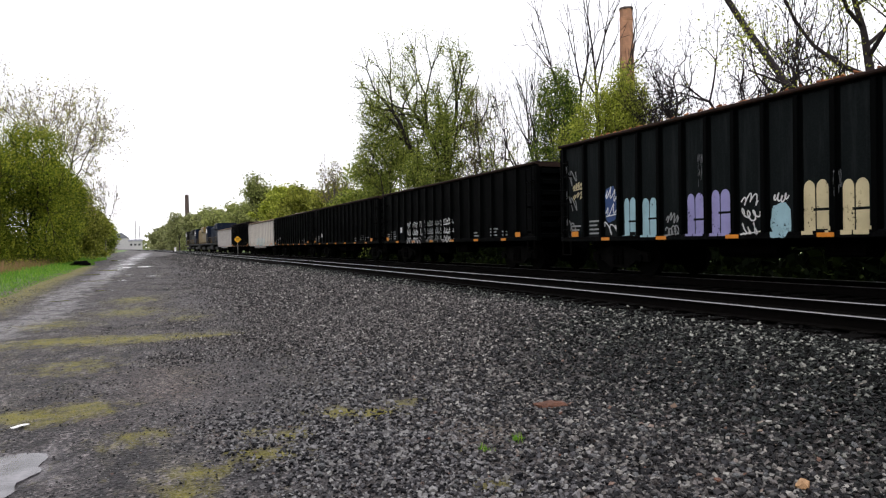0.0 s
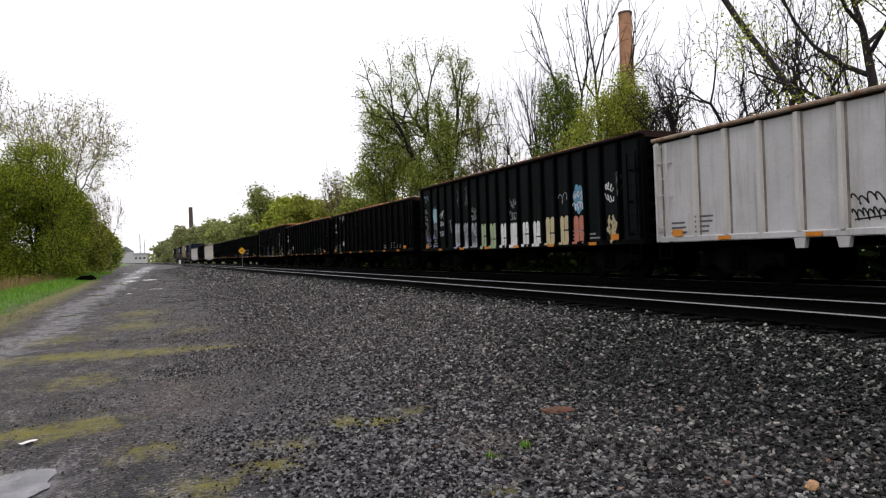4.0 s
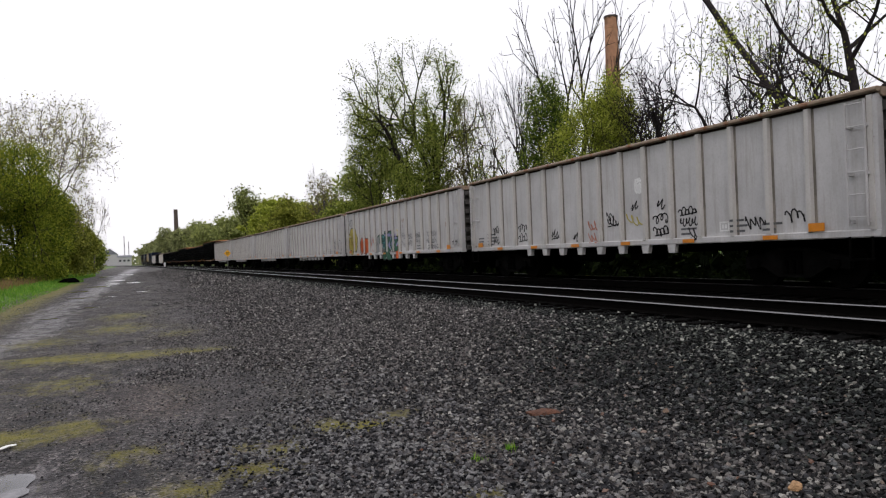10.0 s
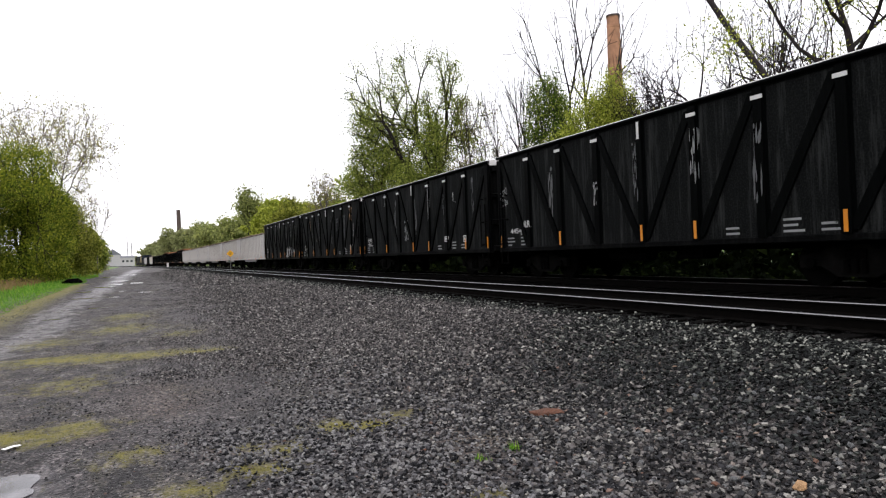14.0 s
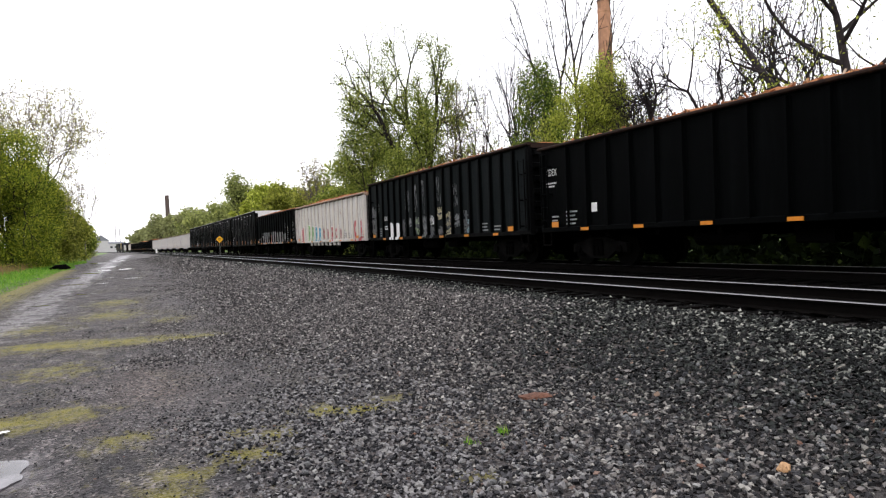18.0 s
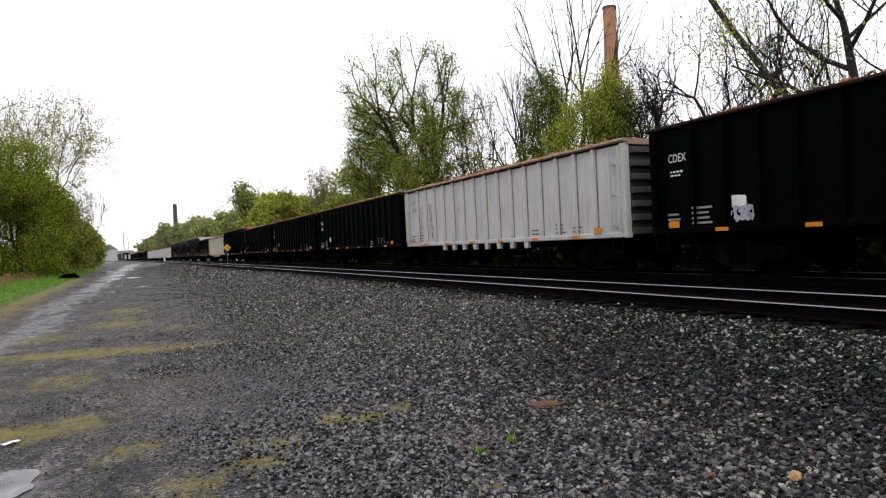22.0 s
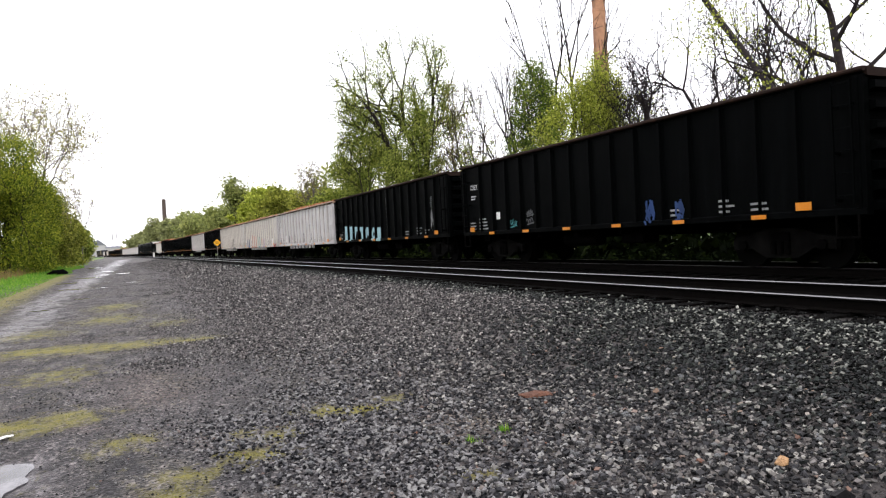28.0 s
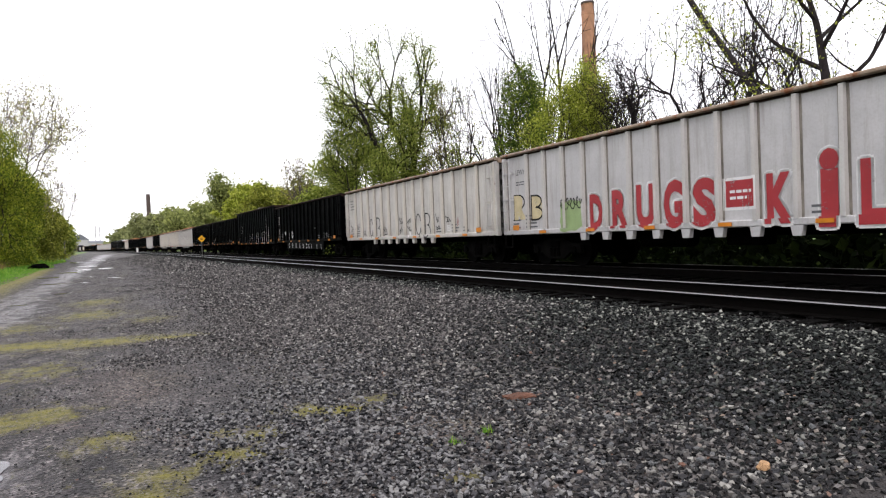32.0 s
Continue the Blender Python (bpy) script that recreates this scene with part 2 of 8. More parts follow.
RUST = (0.13, 0.055, 0.028)
M = {
    "grey": weathered("grey_car_paint", (0.51, 0.505, 0.515), (0.26, 0.235, 0.21), RUST, 0.06, 0.6, 0.76),
    "pale": weathered("pale_car_paint", (0.57, 0.555, 0.53), (0.22, 0.18, 0.14), RUST, 0.105, 0.6, 0.66),
    "grey_post": weathered("grey_post_paint", (0.51, 0.495, 0.48), (0.27, 0.23, 0.19), RUST, 0.05, 0.6),
    "pale_post": weathered("pale_post_paint", (0.56, 0.53, 0.48), (0.30, 0.24, 0.18), RUST, 0.06, 0.6),
    "black": weathered("black_car_paint", (0.0008, 0.0011, 0.0012), (0.003, 0.0036, 0.0039), (0.006, 0.005, 0.0045), 0.0, 0.55),
    "sooty": weathered("sooty_car_paint", (0.0018, 0.002, 0.0022), (0.013, 0.0135, 0.0135), (0.009, 0.007, 0.006), 0.0, 0.6),
    "panel_sooty": weathered("dull_sooty_panel_paint", (0.0065, 0.0085, 0.009), (0.021, 0.0235, 0.0245), (0.012, 0.011, 0.011), 0.0, 0.5),
    "scuffed": weathered("scuffed_black_paint", (0.0045, 0.005, 0.0053), (0.045, 0.047, 0.047), (0.012, 0.009, 0.008), 0.0, 0.6),
    # Near-black carries the shade beneath the cars along with grime and dust.
    "under": plain("shade_black_grime", (0.0012, 0.0011, 0.0011), 0.9, 0.0, 0.4),
    "cast": plain("dusty_shade_black_cast_steel", (0.0018, 0.0017, 0.0016), 0.8, 0.0, 0.5, 3.0),
    "side_frame": plain("dusty_shade_black_side_frame", (0.005, 0.0048, 0.0046), 0.8, 0.0, 0.8, 2.5),
    "chord": weathered("rusty_top_chord", (0.30, 0.23, 0.17), (0.09, 0.055, 0.035), (0.20, 0.075, 0.028), 0.2, 0.7),
    "chord_dark": weathered("dark_top_chord", (0.02, 0.013, 0.011), (0.05, 0.025, 0.016), (0.10, 0.04, 0.02), 0.1, 0.8),
    "cover": plain("white_cover", (0.58, 0.58, 0.58), 0.7, 0, 0.15),
    "rail_side": plain("rusty_rail_side", (0.003, 0.0026, 0.0024), 0.8, 0.0, 0.35, 12),
    "rail_top": plain("worn_rail_head", (0.26, 0.26, 0.265), 0.3, 1.0, 0.1, 20, 0.05),
    "tie": plain("creosoted_tie", (0.0032, 0.003, 0.0028), 0.8, 0, 0.45, 9, 0.5),
    "bark": plain("bark", (0.042, 0.034, 0.028), 0.85, 0, 0.4, 8, 0.6),
    "bark_grey": plain("grey_bark", (0.10, 0.085, 0.09), 0.85, 0, 0.4, 8, 0.6),
    "bark_dark": plain("dark_bark", (0.026, 0.021, 0.022), 0.85, 0, 0.4, 8, 0.6),
    "leaf_yellow": islands("yellow_green_leaves", ((0, (0.12, 0.15, 0.018)), (0.5, (0.29, 0.34, 0.04)), (1, (0.52, 0.56, 0.11))), 0.55, 0.55, 0, 0.15),
    "leaf_green": islands("fresh_green_leaves", ((0, (0.06, 0.09, 0.014)), (0.5, (0.19, 0.245, 0.035)), (1, (0.44, 0.48, 0.11))), 0.5, 0.52, 0, 0.2),
    "leaf_verge": islands("shaded_olive_leaves", ((0, (0.03, 0.06, 0.006)), (0.5, (0.15, 0.205, 0.016)), (1, (0.46, 0.47, 0.05))), 0.55, 0.48, 0, 0.15),
    # Far greens are paled: distance haze is mixed into the leaf colour.
    "leaf_far": islands("far_haze_tinted_leaves", ((0, (0.11, 0.13, 0.045)), (0.5, (0.23, 0.265, 0.085)), (1, (0.42, 0.45, 0.15))), 0.55, 0.5, 0, 0.15),
    # Leaf colour taken almost to black for the shade beyond and beneath the cars.
    "leaf_shade": islands("shade_black_undergrowth", ((0, (0.002, 0.004, 0.001)), (0.7, (0.005, 0.009, 0.002)), (1, (0.016, 0.024, 0.004))), 0.6, 0.3, 0, 0.02),
    # Stronger haze put into the colour of the farthest leaves.
    "leaf_haze": islands("haze_tinted_green_leaves", ((0, (0.14, 0.155, 0.07)), (0.5, (0.26, 0.28, 0.12)), (1, (0.40, 0.42, 0.19))), 0.55, 0.55, 0, 0.15),
    # Grimy end paint, darkened for the shade in the gaps between cars.
    "end_shade_grime": weathered("grimy_shade_dark_end_paint", (0.075, 0.07, 0.066), (0.02, 0.018, 0.016), RUST, 0.06, 0.7),
    "leaf_dark": islands("deep_green_leaves", ((0, (0.025, 0.055, 0.008)), (0.6, (0.10, 0.16, 0.02)), (1, (0.34, 0.40, 0.055))), 0.5, 0.45, 0, 0.15),
    "leaf_olive": islands("olive_leaves", ((0, (0.07, 0.085, 0.012)), (0.6, (0.20, 0.22, 0.03)), (1, (0.42, 0.43, 0.085))), 0.55, 0.5, 0, 0.15),
    "leaf_bud": islands("budding_leaves", ((0.0, (0.14, 0.09, 0.06)), (0.5, (0.22, 0.20, 0.06)), (1.0, (0.42, 0.43, 0.11))), 0.6, 0.55, 0, 0.15),
    "grass": islands("grass_blades", ((0.0, (0.06, 0.16, 0.012)), (0.6, (0.115, 0.28, 0.018)), (1.0, (0.25, 0.38, 0.05))), 0.5, 0.3),
    "dry_weed": islands("dry_weeds", ((0.0, (0.16, 0.10, 0.05)), (0.6, (0.28, 0.17, 0.08)), (1.0, (0.13, 0.15, 0.03))), 0.7, 0.3),
    "moss": islands("yellow_moss", ((0.0, (0.06, 0.062, 0.014)), (0.6, (0.13, 0.13, 0.026)), (1.0, (0.24, 0.21, 0.055))), 0.7, 0.2),
    "stone": islands("ballast_stone", ((0.0, (0.004, 0.004, 0.0044)), (0.34, (0.014, 0.0142, 0.0155)), (0.48, (0.04, 0.041, 0.046)), (0.6, (0.036, 0.030, 0.029)), (0.68, (0.10, 0.10, 0.097)),
                                       (0.8, (0.17, 0.155, 0.15)), (0.93, (0.25, 0.245, 0.228)), (0.985, (0.45, 0.435, 0.40)), (1.0, (0.18, 0.085, 0.055))), 0.5, 0.0, 40, 0.14),
    "stone_far": islands("pale_ballast_stone", ((0.0, (0.004, 0.004, 0.0041)), (0.4, (0.015, 0.0145, 0.0148)), (0.56, (0.06, 0.057, 0.058)), (0.74, (0.10, 0.088, 0.086)), (0.92, (0.17, 0.162, 0.156)), (1.0, (0.36, 0.352, 0.325))), 0.5, 0.0, 0, 0.12),
    # Darker flange colour stands for the shadowed side of each post.
    "seam": plain("shade_toned_weld_flange", (0.20, 0.18, 0.155), 0.7, 0, 0.45, 3),
    "leaf_thin": islands("thin_new_leaves", ((0.0, (0.26, 0.20, 0.18)), (0.5, (0.36, 0.33, 0.14)), (1.0, (0.44, 0.46, 0.12))), 0.6, 0.45, 0, 0.1),
    "stone_lot": islands("lot_gravel_stone", ((0.0, (0.003, 0.0032, 0.0045)), (0.35, (0.010, 0.0108, 0.0135)), (0.5, (0.09, 0.088, 0.095)), (0.8, (0.25, 0.245, 0.25)),
                                              (0.98, (0.30, 0.30, 0.29)), (1.0, (0.15, 0.09, 0.07))), 0.5, 0.0, 40, 0.14),
    "stone_greenish": islands("dark_green_ballast_stone", ((0.0, (0.001, 0.0012, 0.0012)), (0.44, (0.003, 0.0037, 0.0037)), (0.6, (0.014, 0.0175, 0.0165)), (0.74, (0.026, 0.028, 0.031)), (0.86, (0.046, 0.054, 0.049)),
                                                       (0.95, (0.10, 0.106, 0.097)), (0.985, (0.30, 0.30, 0.275)), (1.0, (0.26, 0.17, 0.12))), 0.45, 0.0, 40, 0.1),
    "stone_dark": islands("dark_ballast_stone", ((0.0, (0.0008, 0.001, 0.001)), (0.52, (0.0024, 0.0029, 0.0028)), (0.68, (0.018, 0.021, 0.0195)), (0.86, (0.06, 0.066, 0.06)), (1.0, (0.30, 0.305, 0.275))), 0.5, 0.0, 0, 0.08),
    # Oily bed stones, blackened further for the shadow beneath the train.
    "bed_stone": islands("oily_shade_black_ballast_stone", ((0.0, (0.0008, 0.0008, 0.0008)), (0.7, (0.0025, 0.0024, 0.0023)), (1.0, (0.009, 0.0085, 0.008))), 0.6, 0.0, 40, 0.02),
    "single_stone": plain("loose_ballast_stone", (0.09, 0.094, 0.097), 0.42, 0, 0.5, 30, 0.4),
    "rubble": islands("wood_rubble", ((0.0, (0.16, 0.06, 0.02)), (0.4, (0.42, 0.14, 0.05)), (0.75, (0.55, 0.26, 0.11)), (1.0, (0.60, 0.50, 0.40))), 0.8, 0, 9),
    "trash": islands("mixed_waste", ((0.0, (0.10, 0.08, 0.06)), (0.4, (0.30, 0.25, 0.17)), (0.8, (0.42, 0.36, 0.27)), (1.0, (0.78, 0.78, 0.76))), 0.8, 0, 9),
    "reflector": plain("orange_reflector", (0.55, 0.19, 0.008), 0.4, 0, 0.12, 5),
    "brick": plain("chimney_brick", (0.34, 0.175, 0.105), 0.85, 0, 0.5, 0.8, 0.4),
    "brick_line": plain("weathered_brick_course", (0.24, 0.115, 0.07), 0.85, 0, 0.3, 2, 0.4),
    "brick_dark": plain("sooty_brick", (0.07, 0.05, 0.045), 0.85, 0, 0.3, 2, 0.4),
    "sign_yellow": plain("sign_yellow", (0.82, 0.42, 0.01), 0.45, 0, 0.08, 4),
    "sign_ink": plain("sign_black", (0.02, 0.02, 0.02), 0.5, 0, 0.1),
    "steel_post": plain("galvanised_post", (0.22, 0.22, 0.22), 0.5, 0.6, 0.2),
    "white_paint": plain("white_paint", (0.78, 0.78, 0.77), 0.6, 0, 0.1),
    "render_white": plain("dull_rendered_wall", (0.40, 0.40, 0.40), 0.8, 0, 0.1, 1),
    "roof_grey": plain("grey_roofing", (0.16, 0.17, 0.19), 0.8, 0, 0.2, 1),
    "glass_dark": plain("dark_window_glass", (0.03, 0.035, 0.04), 0.1, 0, 0.1),
    "loco_blue": weathered("dark_blue_locomotive_paint", (0.008, 0.014, 0.03), (0.05, 0.045, 0.04), RUST, 0.02, 0.5),
    "loco_yellow": weathered("yellow_locomotive_paint", (0.16, 0.11, 0.03), (0.12, 0.09, 0.05), RUST, 0.03, 0.5),
    "loco_dark": weathered("grimy_locomotive_paint", (0.015, 0.016, 0.015), (0.03, 0.026, 0.022), RUST, 0.02, 0.6),
    "paper": plain("white_paper", (0.80, 0.80, 0.78), 0.7, 0, 0.08),
    "rust_plate": plain("rusted_plate", (0.11, 0.045, 0.025), 0.85, 0, 0.4, 14, 0.6),
    "tan_rock": plain("tan_rock", (0.40, 0.24, 0.12), 0.7, 0, 0.25, 12, 0.5),
}
for key, colour in {
    "white": (0.72, 0.72, 0.72), "cream": (0.70, 0.60, 0.36), "sky": (0.36, 0.58, 0.66), "sky_blue": (0.16, 0.42, 0.62), "lilac": (0.34, 0.32, 0.62),
    "pale_green": (0.45, 0.56, 0.34), "silver": (0.30, 0.31, 0.32), "mid_blue": (0.016, 0.06, 0.21), "bright_blue": (0.03, 0.18, 0.48),
    "salmon": (0.62, 0.22, 0.14), "ink": (0.018, 0.018, 0.02), "slate": (0.11, 0.115, 0.125), "lemon": (0.62, 0.52, 0.10), "orange": (0.72, 0.13, 0.02),
    "lilac_white": (0.56, 0.57, 0.66), "deep_green": (0.02, 0.13, 0.075), "red": (0.44, 0.03, 0.04), "lime": (0.19, 0.44, 0.12), "cyan": (0.03, 0.33, 0.50), "teal": (0.08, 0.34, 0.36),
    "purple": (0.30, 0.10, 0.35), "brown": (0.12, 0.07, 0.06), "faded_red": (0.42, 0.20, 0.18), "pale_lime": (0.36, 0.50, 0.22), "rust": (0.30, 0.15, 0.06),
}.items():
    M["spray_" + key] = worn("spray_paint_" + key, tuple((0.98 if key == "white" else 0.75) * c for c in colour), 0.55, 0, 0.16, 3.0, 0.03)


# ---- mesh helpers ----
def mesh_of(name, verts, faces, material, smooth=False):
    me = bpy.data.meshes.new(name)
    me.from_pydata([tuple(v) for v in verts], [], faces)
    me.materials.append(material)
    if smooth:
        me.shade_smooth()
    me.update()
    return me


def big_mesh(name, verts, quads, material, smooth=False):
    """A mesh from numpy arrays: verts (n, 3) and equal-sided faces (m, k)."""
    me = bpy.data.meshes.new(name)
    verts, quads = np.asarray(verts, np.float32), np.asarray(quads, np.int32)
    k = quads.shape[1]
    me.vertices.add(len(verts))
    me.vertices.foreach_set("co", verts.ravel())
    me.loops.add(quads.size)
    me.loops.foreach_set("vertex_index", quads.ravel())
    me.polygons.add(len(quads))
    me.polygons.foreach_set("loop_start", np.arange(len(quads), dtype=np.int32) * k)
    me.polygons.foreach_set("use_smooth", np.full(len(quads), smooth))
    me.materials.append(material)
    me.update(calc_edges=True)
    me.validate()
    return me


class Solid:
    """Collects closed solids into one mesh."""

    def __init__(self):
        self.v, self.f = [], []

    def prism(self, ring_a, ring_b):
        i, n = len(self.v), len(ring_a)
        self.v += [tuple(p) for p in ring_a] + [tuple(p) for p in ring_b]
        self.f += [tuple(i + k for k in range(n))[::-1], tuple(i + n + k for k in range(n))]
        self.f += [(i + k, i + (k + 1) % n, i + n + (k + 1) % n, i + n + k) for k in range(n)]
        return self

    def box(self, x0, x1, y0, y1, z0, z1, c=0.0):
        """A box; c chamfers its edges along y."""
        if c:
            ring = [(x0 + c, z0), (x1 - c, z0), (x1, z0 + c), (x1, z1 - c), (x1 - c, z1), (x0 + c, z1), (x0, z1 - c), (x0, z0 + c)]
        else:
            ring = [(x0, z0), (x1, z0), (x1, z1), (x0, z1)]
        return self.prism([(x, y0, z) for x, z in ring], [(x, y1, z) for x, z in ring])

    def tube(self, a, b, r, n=8, r2=None):
        a, b = Vector(a), Vector(b)
        q = (b - a).to_track_quat("Z", "Y")
        ring = [q @ Vector((math.cos(2 * math.pi * k / n), math.sin(2 * math.pi * k / n), 0)) for k in range(n)]
        return self.prism([a + p * r for p in ring], [b + p * (r if r2 is None else r2) for p in ring])

    def mesh(self, name, material, smooth=False):
        return mesh_of(name, self.v, self.f, material, smooth)


def part(name, data, parent, label=""):
    ob = new(name, data)
    ob.parent = parent
    return tagged(ob, label)


def thing(name, label, category, group="", kind="", data=None):
    return tagged(new(name, data), label, category, group, kind)


def rnd(seed):
    return random.Random(seed)


# ---- the ground: one sheet to the horizon ----
# x, y, half widths, strength
MOSS = [(-1.2, 13.3, 0.9, 0.5, 1), (-0.2, 13.0, 1.0, 0.5, 1), (0.8, 12.8, 0.7, 0.35, 0.85), (-2.5, 13.1, 0.6, 0.5, 0.85), (-1.1, 7.4, 0.35, 0.3, 1), (-0.6, 7.5, 0.3, 0.36, 1),
        (-0.8, 7.1, 0.24, 0.2, 0.95), (1.58, 6.25, 0.24, 0.22, 0.95), (1.95, 6.1, 0.24, 0.2, 1), (1.03, 5.67, 0.16, 0.2, 0.9), (0.85, 5.82, 0.14, 0.15, 0.85), (0.77, 5.18, 0.2, 0.2, 0.95),
        (0.3, 4.95, 0.2, 0.2, 0.85), (0.15, 4.6, 0.2, 0.2, 0.75), (-0.05, 6.1, 0.3, 0.2, 0.75), (1.99, 3.9, 0.12, 0.1, 0.9), (2.3, 6.4, 0.22, 0.2, 0.8), (-0.42, 18.7, 0.8, 1.3, 0.72),
        (-0.3, 22.7, 0.7, 1.6, 0.72), (-0.9, 10.4, 0.5, 0.7, 0.66), (0.8, 16.4, 0.5, 0.8, 0.66), (-1.7, 16.2, 0.7, 1.0, 0.66)]
POOLS = [(-1.2, 5.62, 0.68, 0.66), (-3.3, 98, 1.1, 5.0), (-0.07, 63.4, 0.7, 1.6), (0.2, 42, 0.5, 0.45), (-1.15, 38, 0.5, 0.4), (-1.55, 34.0, 0.45, 0.25), (-1.5, 28.9, 0.45, 0.35),
         (-2.4, 24, 0.32, 0.2), (-3.2, 47.2, 0.9, 1.0), (-2.4, 56, 0.9, 1.4), (-1.76, 62.3, 0.7, 1.4), (-1.9, 74, 1.0, 2.4), (-1.2, 110, 1.3, 6.0),
         (-2.5, 38.2, 0.7, 0.6), (-0.9, 45, 0.5, 0.45)]


def ground_z(x, y):
    u = lateral(x, y)
    top = RAIL_Z - 0.19
    z = 0.0
    if u > -4.6:
        if u < -1.75:
            k = (u + 4.6) / 2.85
            z = (top - 0.02) * k * k * (3 - 2 * k)
        elif u < TRACK_GAP + 1.8:
            z = top - 0.02
        else:
            k = min(1, (u - TRACK_GAP - 1.8) / 1.6)
            z = (top - 0.02) * (1 - k * k * (3 - 2 * k)) + 0.05 * k
    if y < 80 and u < -1.75 and u > -25:
        fade = min(1, max(0, (80 - y) / 40))
        z += fade * (0.05 * noise.noise((x * 0.35, y * 0.25, 0)) + 0.018 * noise.noise((x * 1.7, y * 1.7, 3)))
        for px, py, rx, ry in POOLS:
            q = ((x - px) / rx) ** 2 + ((y - py) / ry) ** 2
            if q < 2.2:
                z -= 0.05 * (1 - q / 2.2)
    return z


def bare(x, y):
    """A trodden brown patch with little stone on it."""
    return max(0.9 * math.exp(-((x - 2.4) / 0.65) ** 2 - ((y - 5.1) / 1.0) ** 2), 0.7 * math.exp(-((x - 0.2) / 0.5) ** 2 - ((y - 8.6) / 1.2) ** 2))


def spaced(*runs):
    out = []
    for a, b, n in runs:
        out += list(np.linspace(a, b, n, endpoint=False))
    return out


gx = spaced((-2500, -200, 8), (-200, -30, 14), (-30, -12, 30), (-12, 6, 120), (6, 20, 56), (20, 60, 16), (60, 300, 10), (300, 2600, 8))
gy = spaced((-600, -40, 8), (-40, 2, 21), (2, 18, 107), (18, 60, 105), (60, 200, 70), (200, 700, 40), (700, 4200, 10))
gv = [(x, y, ground_z(x, y)) for y in gy for x in gx]
w = len(gx)
gf = [(j * w + i, j * w + i + 1, (j + 1) * w + i + 1, (j + 1) * w + i) for j in range(len(gy) - 1) for i in range(w - 1)]

gm, n, l, p = shader("wet_gravel_ground")
v = coords(n, l)
fine, mid, big = fbm(n, l, v, 55, 6, 0.7), fbm(n, l, v, 6, 5, 0.65), fbm(n, l, v, 0.5, 4)
grit = n.new("ShaderNodeTexVoronoi")
grit.inputs["Scale"].default_value = 30
l.new(v, grit.inputs["Vector"])
chips = ramp(n, l, grit.outputs["Color"], ((0.15, (0.006, 0.007, 0.009)), (0.55, (0.034, 0.034, 0.040)), (0.9, (0.16, 0.156, 0.152))))
mud = ramp(n, l, mid, ((0.3, (0.018, 0.0175, 0.021)), (0.7, (0.058, 0.052, 0.048))))
pebble = n.new("ShaderNodeTexVoronoi")
pebble.inputs["Scale"].default_value = 62
l.new(v, pebble.inputs["Vector"])
small = ramp(n, l, pebble.outputs["Color"], ((0.2, (0.006, 0.006, 0.008)), (0.6, (0.05, 0.05, 0.056)), (0.85, (0.24, 0.235, 0.23))))
mud = mixed(n, l, 0.6, mud, small)
col = mixed(n, l, ramp(n, l, fine, ((0.46, (0, 0, 0)), (0.54, (1, 1, 1)))), mud, chips)


def layer(name):
    a = n.new("ShaderNodeAttribute")
    a.attribute_name = name
    return a.outputs["Fac"]


def masked(name, fuzz, lo, hi, rag=0.7):
    """An area of the ground with a ragged edge."""
    s = n.new("ShaderNodeMath")
    s.operation = "MULTIPLY_ADD"
    l.new(fuzz, s.inputs[0])
    s.inputs[1].default_value = rag
    l.new(layer(name), s.inputs[2])
    half = n.new("ShaderNodeMath")
    half.operation = "MULTIPLY"
    half.inputs[1].default_value = 0.5
    l.new(s.outputs[0], half.inputs[0])
    return ramp(n, l, half.outputs[0], ((lo / 2, (0, 0, 0)), (hi / 2, (1, 1, 1))))


gravel = n.new("ShaderNodeTexVoronoi")
gravel.inputs["Scale"].default_value = 40
l.new(v, gravel.inputs["Vector"])
streak = fbm(n, l, coords(n, l, (1.0, 0.16, 1.0)), 1.1, 6, 0.7)
col = mixed(n, l, ramp(n, l, streak, ((0.35, (0.75, 0.75, 0.75)), (0.6, (0, 0, 0)))), col, mixed(n, l, fine, (0.008, 0.008, 0.01), (0.05, 0.046, 0.043)))
col = mixed(n, l, ramp(n, l, big, ((0.5, (0, 0, 0)), (0.75, (0.6, 0.6, 0.6)))), col, mixed(n, l, fine, (0.03, 0.027, 0.022), (0.10, 0.085, 0.065)))
pits = n.new("ShaderNodeTexVoronoi")
pits.inputs["Scale"].default_value = 13
l.new(v, pits.inputs["Vector"])
hole = ramp(n, l, pits.outputs["Distance"], ((0.18, (1, 1, 1)), (0.34, (0, 0, 0))))
tone = ramp(n, l, pits.outputs["Color"], ((0.3, (0.006, 0.006, 0.008)), (0.5, (0.03, 0.03, 0.036)), (0.8, (0.17, 0.165, 0.165))))
some = ramp(n, l, fbm(n, l, v, 3.1, 3), ((0.44, (0, 0, 0)), (0.56, (0.85, 0.85, 0.85))))
col = mixed(n, l, mixed(n, l, hole, (0, 0, 0), some), col, tone)
olive = fbm(n, l, coords(n, l, (0.8, 0.35, 1)), 0.9, 5, 0.6)
col = mixed(n, l, ramp(n, l, olive, ((0.5, (0, 0, 0)), (0.68, (0.5, 0.5, 0.5)))), col, mixed(n, l, fine, (0.022, 0.024, 0.008), (0.11, 0.105, 0.035)))
rusty = fbm(n, l, coords(n, l, (1, 0.7, 1)), 1.4, 4, 0.6)
col = mixed(n, l, ramp(n, l, rusty, ((0.55, (0, 0, 0)), (0.7, (0.45, 0.45, 0.45)))), col, mixed(n, l, fine, (0.03, 0.021, 0.018), (0.10, 0.075, 0.068)))
